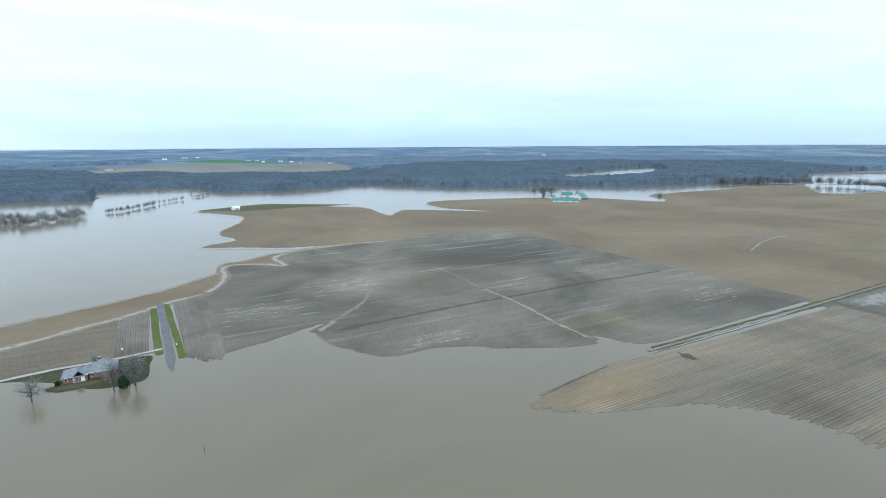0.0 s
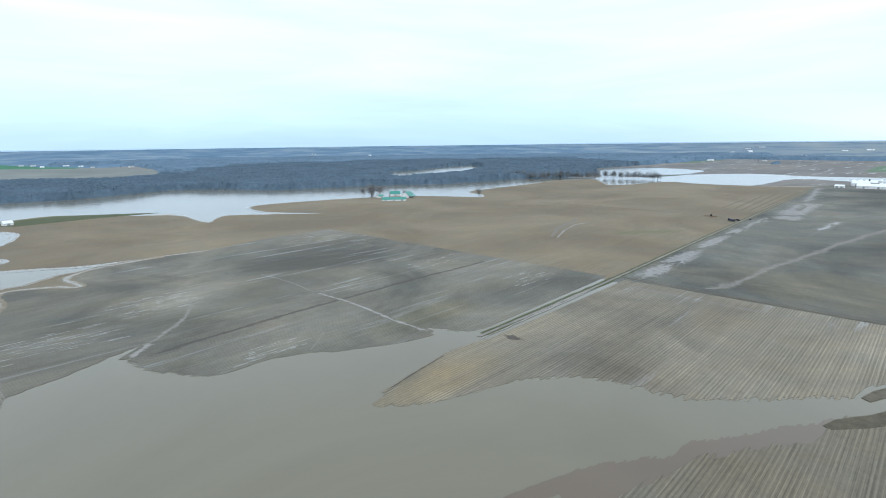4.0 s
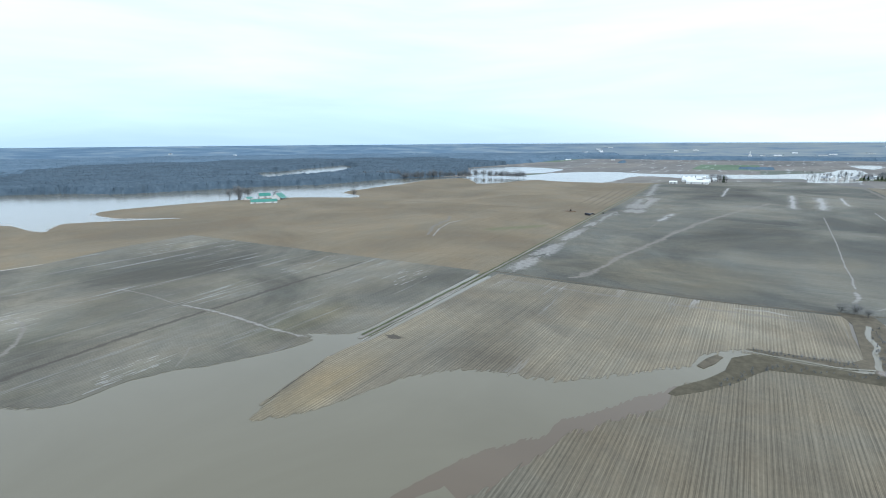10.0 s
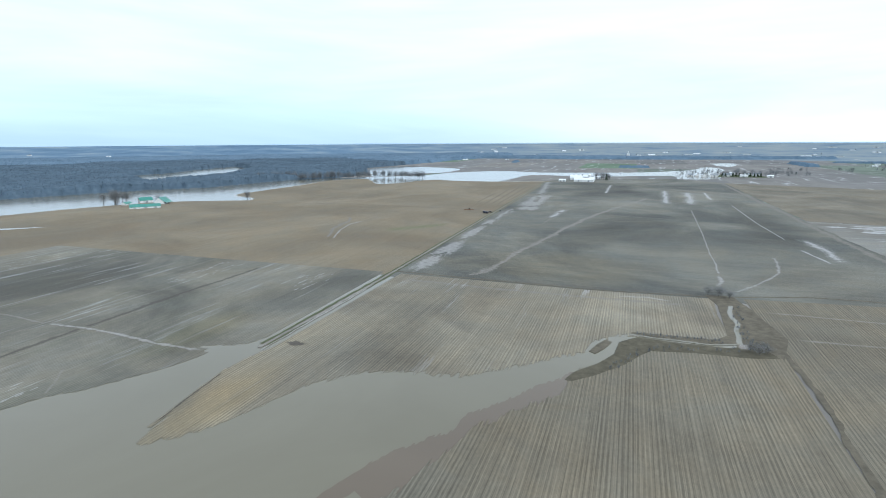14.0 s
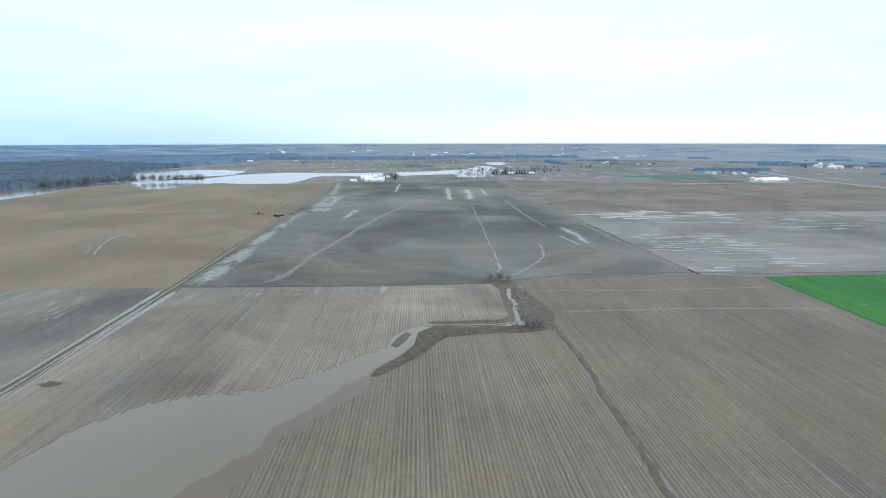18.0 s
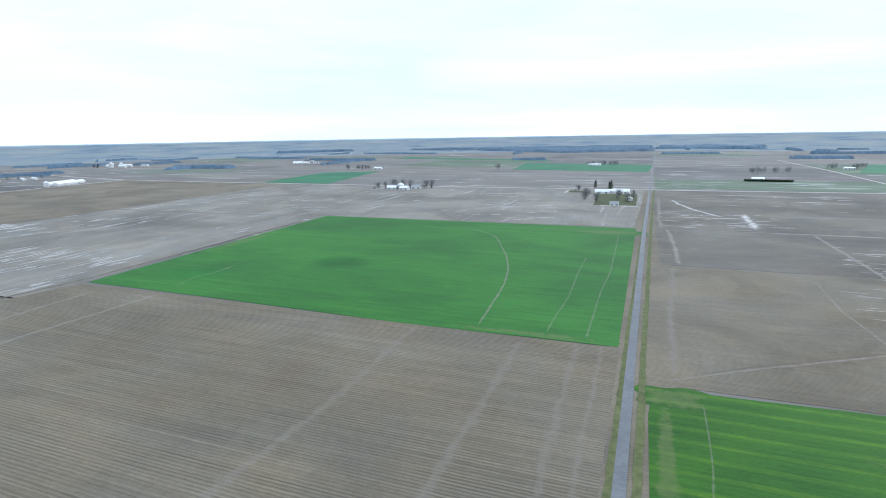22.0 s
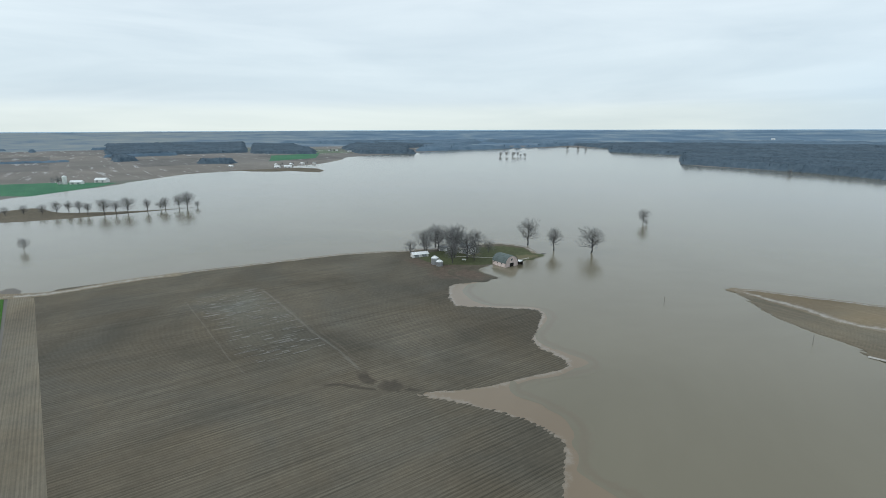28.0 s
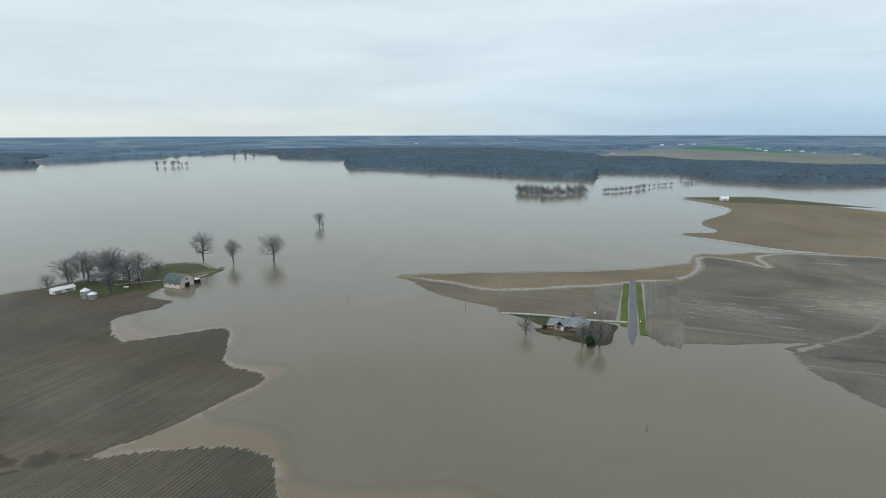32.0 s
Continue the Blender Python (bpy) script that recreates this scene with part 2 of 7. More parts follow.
def wheat(name, deep, fresh, band=12.0, shift=0.0, pale=0.5, spots=(), lines=0.0):
    """Young winter wheat in drill passes, thin and thick stands, darker hollows."""
    m = Mat(name, rough=0.8, spec=0.2)
    tone = m.noise(m.coords(0.008, 0.014, 1, (shift, shift, 0)), 1.0, 6.0, 0.6, 0.6)
    base = m.ramp(tone, [(0.36, deep), (0.58, fresh), (0.8, tuple(c * 1.15 for c in fresh))])
    for cx, cy, rx, ry, dark in spots:
        base = m.spot(base, cx, cy, rx, ry, (dark * 0.72, min(1.0, dark + 0.06), dark * 0.95))
    bands = m.noise(m.coords(0.004, 2.2 / band, 1, (shift, 0, 0)), 1.0, 3.0, 0.6)
    base = m.mix(pale, base, m.ramp(bands, [(0.36, (0.66, 0.76, 0.75)), (0.5, (1, 1, 1)), (0.64, (1.4, 1.18, 1.0))]), "MULTIPLY")
    passes = m.noise(m.coords(0.03, 1.1, 1, (0, shift, 0)), 1.0, 5.0, 0.7)
    base = m.mix(0.6, base, m.ramp(passes, [(0.34, 0.72), (0.5, 1.0), (0.66, 1.3)]), "MULTIPLY")
    if lines:
        drill = m.wave(m.coords(), 2 * math.pi / lines / 20, "Y", 0.6, 2.0, 0.1)
        thin = m.noise(m.coords(0.03, 0.3, 1, (7, 1, 0)), 1.0, 4.0, 0.7)
        drill = m.mix(1.0, m.ramp(drill, [(0.72, 0.0), (0.97, 1.0)]), m.ramp(thin, [(0.32, 0.1), (0.58, 1.0)]), "MULTIPLY")
        base = m.mix(drill, base, m.mix(1.0, base, (2.0, 1.42, 1.1), "MULTIPLY"))
    fine = m.noise(m.coords(0.5, 1.6, 1), 1.0, 6.0, 0.8)
    base = m.mix(0.6, base, m.ramp(fine, [(0.32, 0.62), (0.52, 1.0), (0.7, 1.4)]), "MULTIPLY")
    bare = m.noise(m.coords(0.02, 0.05, 1, (3, 5 + shift, 0)), 1.0, 6.0, 0.75)
    base = m.mix(m.ramp(bare, [(0.66, 0.0), (0.8, 0.6)]), base, (0.2, 0.16, 0.09))
    m.colour(base).bump(fine, 0.5, 0.1)
    return m.m


def water(name, deep, silt, rough=0.06, ripple=0.03):
    """Turbid flood water under the sky."""
    m = Mat(name, rough=rough, spec=0.5)
    m.b.inputs["IOR"].default_value = 1.33
    t = m.noise(m.coords(0.006, 0.006), 1.0, 5.0, 0.6, 1.0)
    m.colour(m.ramp(t, [(0.3, deep), (0.7, silt)]))
    m.bump(m.noise(m.coords(), 0.9, 4.0, 0.6), ripple, 0.06)
    return m.m


def speckle(name, a, b, scale=1.0, rough=0.85, spec=0.3, relief=0.3, metal=0.0, stops=(0.3, 0.7)):
    m = Mat(name, rough, spec, metal)
    n1 = m.noise(m.coords(), scale, 6.0, 0.65)
    n2 = m.noise(m.coords(), scale * 0.12, 4.0, 0.6)
    base = m.ramp(n1, [(stops[0], a), (stops[1], b)])
    m.colour(m.mix(0.6, base, m.ramp(n2, [(0.3, 0.7), (0.7, 1.25)]), "MULTIPLY"))
    m.bump(n1, relief, 0.05)
    return m.m


def siding(name, colour, pitch=0.3, rough=0.6, axis="Z", metal=0.0, dirt=0.75):
    """Ribbed boards or metal sheeting with streaks."""
    m = Mat(name, rough, 0.4, metal)
    ribs = m.wave(m.coords(), 2 * math.pi / pitch / 20, axis, 0.0, 0.0)
    stain = m.noise(m.coords(0.5, 0.5, 0.12), 1.0, 5.0, 0.7)
    base = m.mix(0.8, colour, m.ramp(stain, [(0.3, dirt), (0.6, 1.0), (0.8, 1.06)]), "MULTIPLY")
    base = m.mix(0.25, base, m.ramp(ribs, [(0.0, 0.6), (0.35, 1.0)]), "MULTIPLY")
    m.colour(base).bump(ribs, 0.3, 0.03)
    return m.m


M_LAKE = water("flood_water", (0.147, 0.131, 0.09), (0.178, 0.16, 0.113), 0.13, 0.3)
M_POOL = water("standing_water", (0.24, 0.22, 0.19), (0.3, 0.27, 0.23), 0.1, 0.02)
M_SHALLOW = water("silty_shallow_water", (0.178, 0.136, 0.091), (0.215, 0.169, 0.118), 0.13, 0.1)
M_MUD = speckle("wet_mud", (0.21, 0.18, 0.142), (0.35, 0.31, 0.26), 0.25, 0.4, 0.5, 0.3)
# Spots above 1 paint the pale sheen of wet rows into the tone.
M_NDARK = soil("dark_tilled_soil", (0.086, 0.077, 0.061), (0.205, 0.18, 0.14), ALONG_X, 1.0, 0.009, 0.35, 0.5, 0.6, 0.0, ((185, 335, 60, 40, 0.68), (270, 400, 90, 60, 0.8), (216, 214, 45, 22, (0.86, 0.84, 0.72)), (60, 326, 34, 16, 1.12), (50, 302, 46, 20, 0.78), (122, 362, 30, 18, 1.35), (330, 478, 60, 22, 1.25), (126, 235, 24, 10, 1.3), (338, 310, 50, 22, 1.15), (330, 222, 40, 18, 1.2)), 0.25)
M_STUB = soil("brown_stubble", (0.158, 0.122, 0.082), (0.222, 0.176, 0.12), ALONG_X, 0.9, 0.006, 0.0, 0.2, 0.6, 3)
M_HEAD = soil("headland_rows", (0.112, 0.097, 0.079), (0.205, 0.182, 0.153), ALONG_Y, 0.76, 0.02, 0.0, 0.65, 0.6, 9)
M_CENTRE = soil("stalk_rows", (0.142, 0.118, 0.087), (0.24, 0.2, 0.143), ALONG_X, 1.0, 0.014, 0.1, 0.9, 0.8, 5, ((329, -10, 40, 45, 1.2), (225, 105, 45, 22, 0.75), (300, 15, 60, 30, 1.1), (150, 148, 50, 16, (1.14, 1.06, 0.9)), (290, 120, 60, 30, 0.85)))
M_ENEAR = soil("corn_stubble_rows", (0.13, 0.108, 0.08), (0.188, 0.157, 0.115), ALONG_X, 1.0, 0.012, 0.0, 0.9, 0.9, 11, ((150, -150, 80, 40, 0.9), (240, -200, 90, 60, 0.9), (300, -236, 80, 16, 1.1)))
# First two spots: bluish sky sheen on wet rows, as a colour multiplier.
M_WEST = soil("stubble_rows", (0.079, 0.067, 0.05), (0.134, 0.113, 0.086), ALONG_Y, 1.0, 0.012, 0.0, 1.0, 0.7, 13, ((-270, 78, 62, 24, (1.2, 1.28, 1.36)), (-320, 72, 30, 24, (1.2, 1.28, 1.36)), (-240, 10, 200, 40, 0.95), (-190, 190, 60, 40, 0.8), (-270, 200, 40, 50, 0.85)))
M_EDARK = soil("dark_fall_tilled_soil", (0.082, 0.079, 0.07), (0.195, 0.178, 0.146), ALONG_Y, 0.76, 0.006, 0.0, 0.6, 0.6, 17, ((420, 60, 80, 100, (1.12, 1.05, 0.94)), (430, -140, 70, 70, (0.88, 0.86, 0.84)), (540, -100, 130, 90, 0.85), (650, -10, 160, 70, 0.62), (560, 60, 90, 50, 0.75), (720, -150, 160, 40, 0.68), (1150, 60, 260, 90, 0.66), (430, -60, 60, 120, 0.95), (900, -150, 200, 30, 0.85)))
M_PALE = soil("waterlogged_soil", (0.135, 0.12, 0.102), (0.25, 0.226, 0.195), ALONG_Y, 1.0, 0.012, 0.3, 0.4, 0.8, 21, ((560, -480, 110, 40, 0.68), (480, -330, 70, 60, 1.12), (640, -540, 60, 60, 0.85), (420, -780, 160, 60, 0.8), (120, -760, 90, 50, 1.15)))
M_SOUTH = soil("brown_disked_soil", (0.128, 0.107, 0.08), (0.206, 0.173, 0.13), ALONG_X, 0.76, 0.01, 0.0, 0.4, 0.6, 25)
M_SDARK = soil("dark_disked_soil", (0.092, 0.08, 0.066), (0.16, 0.14, 0.114), ALONG_X, 0.76, 0.01, 0.1, 0.4, 0.6, 29)
M_WHEAT = wheat("young_wheat", (0.023, 0.106, 0.017), (0.037, 0.148, 0.021), 9.0, 0.0, 0.35, ((232, -366, 30, 22, 0.62), (320, -300, 40, 20, 0.88)))
M_WHEAT2 = wheat("striped_young_wheat", (0.019, 0.078, 0.008), (0.038, 0.12, 0.009), 9.0, 4.0, 0.29, ((-240, -110, 150, 100, 0.76), (-185, -95, 75, 42, 0.68), (-70, -70, 40, 25, 0.85)), 9.0)
# Far wheat gets its blue from distance haze added to the green.
M_HAZEWHEAT = wheat("hazed_young_wheat", (0.03, 0.13, 0.065), (0.045, 0.16, 0.08), 30.0, 8.0, 0.2)
M_GRASS = speckle("winter_grass", (0.05, 0.06, 0.026), (0.092, 0.1, 0.048), 0.3, 0.9, 0.2, 0.5)
M_YARD = speckle("trodden_wet_lawn", (0.034, 0.039, 0.019), (0.07, 0.07, 0.038), 0.25, 0.9, 0.2, 0.5)
M_LUSH = speckle("lush_verge_grass", (0.066, 0.088, 0.022), (0.115, 0.14, 0.038), 0.6, 0.9, 0.2, 0.5)
M_BERM = speckle("dull_bank_grass", (0.066, 0.076, 0.038), (0.1, 0.108, 0.052), 0.1, 0.9, 0.2, 0.4)
M_SCRUBGR = speckle("dead_ditch_grass", (0.085, 0.074, 0.054), (0.15, 0.128, 0.092), 0.25, 0.95, 0.2, 0.6)
M_ASPHALT = speckle("worn_asphalt", (0.1, 0.108, 0.115), (0.145, 0.153, 0.16), 0.8, 0.7, 0.4, 0.2)
M_GRAVEL = speckle("pale_gravel", (0.30, 0.28, 0.25), (0.46, 0.44, 0.40), 1.2, 0.9, 0.3, 0.3)
M_TRACK = speckle("trodden_pale_soil", (0.17, 0.152, 0.128), (0.25, 0.228, 0.198), 0.3, 0.9, 0.3, 0.2)
M_VERGE = speckle("yellowed_verge_grass", (0.07, 0.09, 0.032), (0.145, 0.15, 0.066), 0.3, 0.9, 0.2, 0.4)
M_BANK = speckle("dark_weedy_bank", (0.068, 0.06, 0.041), (0.122, 0.106, 0.072), 0.25, 0.95, 0.2, 0.6)
# Woodland floor blue-grey: distance haze mixed into its colour.
M_HAZELITTER = speckle("hazed_woodland_floor", (0.09, 0.105, 0.122), (0.14, 0.155, 0.17), 0.05, 0.95, 0.2, 0.4)
M_BARK = speckle("grey_bark", (0.06, 0.058, 0.056), (0.12, 0.117, 0.113), 3.0, 0.95, 0.2, 0.5)
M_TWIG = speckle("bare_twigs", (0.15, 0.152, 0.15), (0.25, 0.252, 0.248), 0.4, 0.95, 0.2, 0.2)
# Cooler than the near twigs: haze tint worked into the colour.
M_HAZETWIG = speckle("hazed_bare_twigs", (0.125, 0.134, 0.14), (0.2, 0.21, 0.215), 0.4, 0.95, 0.2, 0.2)
# Canopy colours hold the blue of distance haze, stronger on the far woods.
M_HAZEWOOD = speckle("hazed_wood_canopy", (0.058, 0.086, 0.115), (0.105, 0.142, 0.175), 0.09, 0.95, 0.1, 0.5)
M_HAZEFARWOOD = speckle("hazed_far_wood", (0.085, 0.135, 0.188), (0.14, 0.195, 0.25), 0.02, 0.95, 0.1, 0.3)
# Ridge colour is plain haze blue, close to the sky's.
M_HAZERIDGE = speckle("hazy_far_ridge", (0.42, 0.56, 0.68), (0.48, 0.61, 0.72), 0.002, 0.95, 0.1, 0.0)
M_SHOAL = water("silt_shoal_water", (0.118, 0.09, 0.063), (0.15, 0.118, 0.083), 0.13, 0.1)
# Hill colours carry distance haze: slate blue north, paler blue farmland south.
hm = Mat("hazed_wooded_hills", 0.95, 0.1)
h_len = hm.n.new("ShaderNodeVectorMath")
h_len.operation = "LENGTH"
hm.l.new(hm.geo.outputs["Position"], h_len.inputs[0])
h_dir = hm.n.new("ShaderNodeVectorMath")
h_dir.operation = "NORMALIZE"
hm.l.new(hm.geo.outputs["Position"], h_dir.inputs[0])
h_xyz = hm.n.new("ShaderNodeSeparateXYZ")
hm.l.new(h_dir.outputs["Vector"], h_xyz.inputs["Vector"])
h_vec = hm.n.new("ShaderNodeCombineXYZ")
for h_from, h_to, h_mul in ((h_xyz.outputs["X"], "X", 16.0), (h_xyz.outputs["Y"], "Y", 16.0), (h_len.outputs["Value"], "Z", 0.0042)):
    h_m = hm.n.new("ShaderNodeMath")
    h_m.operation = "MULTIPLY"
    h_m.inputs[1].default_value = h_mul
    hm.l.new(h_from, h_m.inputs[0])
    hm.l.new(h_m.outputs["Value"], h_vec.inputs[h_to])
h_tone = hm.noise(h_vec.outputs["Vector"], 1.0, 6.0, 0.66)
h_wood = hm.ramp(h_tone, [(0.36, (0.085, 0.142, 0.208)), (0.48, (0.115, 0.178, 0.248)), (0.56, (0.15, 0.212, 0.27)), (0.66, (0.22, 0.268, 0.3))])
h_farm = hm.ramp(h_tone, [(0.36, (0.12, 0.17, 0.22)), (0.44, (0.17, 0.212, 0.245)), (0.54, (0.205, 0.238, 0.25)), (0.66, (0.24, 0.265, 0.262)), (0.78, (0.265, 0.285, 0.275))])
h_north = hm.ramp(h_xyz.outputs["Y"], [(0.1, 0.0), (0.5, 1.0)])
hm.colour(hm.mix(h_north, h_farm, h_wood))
M_HAZEHILL = hm.m
# Fields greyed and paled in base colour as haze would do.
M_HAZEFIELD = speckle("hazed_distant_fields", (0.165, 0.178, 0.165), (0.225, 0.232, 0.21), 0.006, 0.95, 0.1, 0.1)
M_CONIFER = speckle("conifer_needles", (0.012, 0.03, 0.014), (0.03, 0.06, 0.025), 1.0, 0.9, 0.2, 0.3)
M_BRICK = Mat("red_brick", 0.9, 0.2)
bk = M_BRICK.n.new("ShaderNodeTexBrick")
bk.inputs["Color1"].default_value, bk.inputs["Color2"].default_value = (0.12, 0.04, 0.03, 1), (0.17, 0.06, 0.045, 1)
bk.inputs["Mortar"].default_value, bk.inputs["Scale"].default_value = (0.2, 0.12, 0.1, 1), 4.5
bk.inputs["Mortar Size"].default_value = 0.012
M_BRICK.l.new(M_BRICK.coords(1, 1, 1), bk.inputs["Vector"])
M_BRICK.l.new(bk.outputs["Color"], M_BRICK.b.inputs["Base Color"])
M_BRICK = M_BRICK.m
M_SHINGLE = speckle("grey_shingles", (0.15, 0.17, 0.19), (0.3, 0.325, 0.345), 0.8, 0.85, 0.3, 0.4)
M_WHITE = siding("white_siding", (0.78, 0.78, 0.76), 0.25, 0.55, "Z")
M_WHITEROOF = siding("white_metal_roof", (0.8, 0.82, 0.82), 0.9, 0.35, "X")
M_GREENROOF = siding("green_metal_roof", (0.05, 0.23, 0.18), 0.9, 0.35, "X")
M_OLDROOF = siding("weathered_green_grey_roof", (0.1, 0.13, 0.125), 0.9, 0.6, "X", 0.0, 0.5)
M_PINKWALL = siding("faded_whitewashed_boards", (0.68, 0.57, 0.53), 0.3, 0.8, "X", 0.0, 0.6)
M_TIN = siding("galvanised_tin", (0.5, 0.53, 0.55), 0.3, 0.35, "Z", 0.6)
M_GREYROOF = siding("grey_roof", (0.3, 0.32, 0.33), 0.8, 0.5, "X")
M_DARKGLASS = Mat("window_glass", 0.05, 0.6).colour((0.02, 0.025, 0.03)).m
# Near-black colour standing for the shade inside barn openings.
M_OPENSHADE = speckle("opening_shade", (0.015, 0.014, 0.013), (0.03, 0.028, 0.026), 1.0, 0.9, 0.1, 0.1)
M_TRIM = speckle("white_trim", (0.72, 0.72, 0.70), (0.8, 0.8, 0.78), 1.0, 0.6, 0.3, 0.05)
M_POLE = speckle("weathered_pole_wood", (0.09, 0.075, 0.06), (0.16, 0.135, 0.11), 2.0, 0.9, 0.2, 0.4)
M_RUBBER = speckle("tyre_rubber", (0.012, 0.012, 0.012), (0.025, 0.025, 0.025), 4.0, 0.8, 0.3, 0.2)
M_NAVY = Mat("dark_vehicle_paint", 0.35, 0.5).colour((0.02, 0.025, 0.04)).m
M_RUST = speckle("rusty_machine_paint", (0.16, 0.07, 0.04), (0.25, 0.13, 0.07), 1.5, 0.7, 0.3, 0.2)
M_STEEL = Mat("dull_steel", 0.45, 0.5, 0.7).colour((0.35, 0.36, 0.37)).m


SOFT = {}


def soften(tones, under, most=0.9, rough=0.9, grain=0.22):
    """A patch whose tones fade into the field round it towards its edge."""
    key = (tones, under.name, most)
    if key in SOFT:
        return SOFT[key]
    m = under.copy()
    SOFT[key] = m
    n, l = m.node_tree.nodes, m.node_tree.links
    b = n["Principled BSDF"]
    geo = n.new("ShaderNodeNewGeometry")
    cov = n.new("ShaderNodeAttribute")
    cov.attribute_name = "cover"
    tex = n.new("ShaderNodeTexNoise")
    tex.inputs["Scale"].default_value, tex.inputs["Detail"].default_value, tex.inputs["Roughness"].default_value = grain, 7.0, 0.75
    l.new(geo.outputs["Position"], tex.inputs["Vector"])
    add = n.new("ShaderNodeMath")
    add.operation = "ADD"
    l.new(cov.outputs["Fac"], add.inputs[0])
    wide = n.new("ShaderNodeMath")
    wide.operation = "MULTIPLY_ADD"
    wide.inputs[1].default_value, wide.inputs[2].default_value = 2.4, -0.75
    l.new(tex.outputs["Fac"], wide.inputs[0])
    l.new(wide.outputs["Value"], add.inputs[1])
    fac = n.new("ShaderNodeMapRange")
    fac.interpolation_type = "SMOOTHSTEP"
    fac.inputs["From Min"].default_value, fac.inputs["From Max"].default_value = 0.62, 1.3
    fac.inputs["To Max"].default_value = most
    l.new(add.outputs["Value"], fac.inputs["Value"])
    tint = n.new("ShaderNodeValToRGB")
    tint.color_ramp.elements[0].position, tint.color_ramp.elements[0].color = 0.35, (*tones[0], 1)
    tint.color_ramp.elements[1].position, tint.color_ramp.elements[1].color = 0.65, (*tones[1], 1)
    l.new(tex.outputs["Fac"], tint.inputs["Fac"])
    mixer = n.new("ShaderNodeMix")
    mixer.data_type = "RGBA"
    old = b.inputs["Base Color"].links[0].from_socket
    l.new(fac.outputs["Result"], mixer.inputs["Factor"])
    l.new(old, mixer.inputs["A"])
    l.new(tint.outputs["Color"], mixer.inputs["B"])
    l.new(mixer.outputs["Result"], b.inputs["Base Color"])
    if rough < 0.6:
        gloss = n.new("ShaderNodeMapRange")
        gloss.inputs["To Min"].default_value, gloss.inputs["To Max"].default_value = (0.92 if b.inputs["Roughness"].is_linked else b.inputs["Roughness"].default_value), rough
        l.new(fac.outputs["Result"], gloss.inputs["Value"])
        l.new(gloss.outputs["Result"], b.inputs["Roughness"])
        b.inputs["Specular IOR Level"].default_value = 0.5
    return m


T_TRACK = ((0.17, 0.152, 0.128), (0.25, 0.228, 0.198))
T_SILT = ((0.15, 0.135, 0.113), (0.205, 0.186, 0.158))
# Standing-water tone, lightened in colour for the sky it reflects.
T_WETSHEEN = ((0.24, 0.227, 0.21), (0.36, 0.345, 0.325))
T_MUD = ((0.19, 0.168, 0.136), (0.3, 0.272, 0.23))
T_LANE = ((0.165, 0.148, 0.124), (0.222, 0.2, 0.17))
T_DIRT = ((0.032, 0.027, 0.021), (0.07, 0.058, 0.045))
T_TAN = ((0.12, 0.11, 0.062), (0.165, 0.145, 0.085))
T_FURROW = ((0.085, 0.072, 0.055), (0.12, 0.104, 0.08))
T_GREEN = ((0.08, 0.115, 0.04), (0.11, 0.14, 0.05))
T_YARD = ((0.075, 0.055, 0.042), (0.13, 0.098, 0.075))
T_SHOAL = ((0.13, 0.098, 0.068), (0.158, 0.121, 0.086))
T_PALEWHEAT = ((0.1, 0.13, 0.045), (0.15, 0.16, 0.07))

# ---- the lie of the land ----


def gz(x, y):
    """Height of the ground: flat bottom land, then low hills towards the horizon."""
    r = math.hypot(x, y)
    return 68.0 * max(0.0, (r - 3300.0) / 1650.0) ** 1.5


def part(name, bm, material, parent=None, label=""):
    me = bpy.data.meshes.new(name)
    bm.to_mesh(me)
    bm.free()
    me.materials.append(material)
    ob = new(name, me)
    if parent is not None:
        ob.parent = parent
    if label:
        ob["label"] = label
    return ob


def raw(name, verts, faces, material, parent=None):
    me = bpy.data.meshes.new(name)
    me.from_pydata(verts, [], faces)
    me.update()
    me.materials.append(material)
    ob = new(name, me)
    if parent is not None:
        ob.parent = parent
    return ob


def jitter(u, seed):
    return noise.noise(Vector((u, seed * 17.3 + 0.5, 0.37)))


def smooth(pts, n=5):
    """A rounded line through the points."""
    out = []
    for i in range(len(pts) - 1):
        p0, p1, p2, p3 = (Vector(pts[max(0, min(len(pts) - 1, i + k))]) for k in (-1, 0, 1, 2))
        for k in range(n):
            t = k / n
            out.append(tuple(0.5 * (2 * p1 + (p2 - p0) * t + (2 * p0 - 5 * p1 + 4 * p2 - p3) * t * t + (3 * p1 - p0 - 3 * p2 + p3) * t * t * t)))
    return out + [tuple(pts[-1])]


def outline(pts, step, rough, rows=None, tooth=0.0, seed=1, bend=0.0):
    """Points along an open line; roughened, with row ends running out into the water."""
    out = []
    for i in range(len(pts) - 1):
        (ax, ay), (bx, by) = pts[i], pts[i + 1]
        d = math.hypot(bx - ax, by - ay)
        n = max(1, int(d / step))
        for k in range(n):
            f = k / n
            x, y = ax + (bx - ax) * f, ay + (by - ay) * f
            w = 1.0
            x += rough * w * (jitter(x * 0.02 + y * 0.013, seed) + 0.5 * jitter(x * 0.07 - y * 0.06, seed + 3))
            y += rough * w * (jitter(x * 0.015 - y * 0.02, seed + 5) + 0.5 * jitter(x * 0.06 + y * 0.07, seed + 7))
            if rows:
                across = y if rows == ALONG_X else x
                row = math.floor(across / 0.76)
                reach = math.sin(row * 12.9898 + seed * 7.1) * 43758.5453
                push = tooth * (1.1 * (reach - math.floor(reach) - 0.5) + 0.5 * jitter(across * 0.16, seed + 9) + 0.35 * jitter(across * 0.7, seed + 11))
                if rows == ALONG_X:
                    x += push
                else:
                    y += push
            out.append((x, y))
    return out


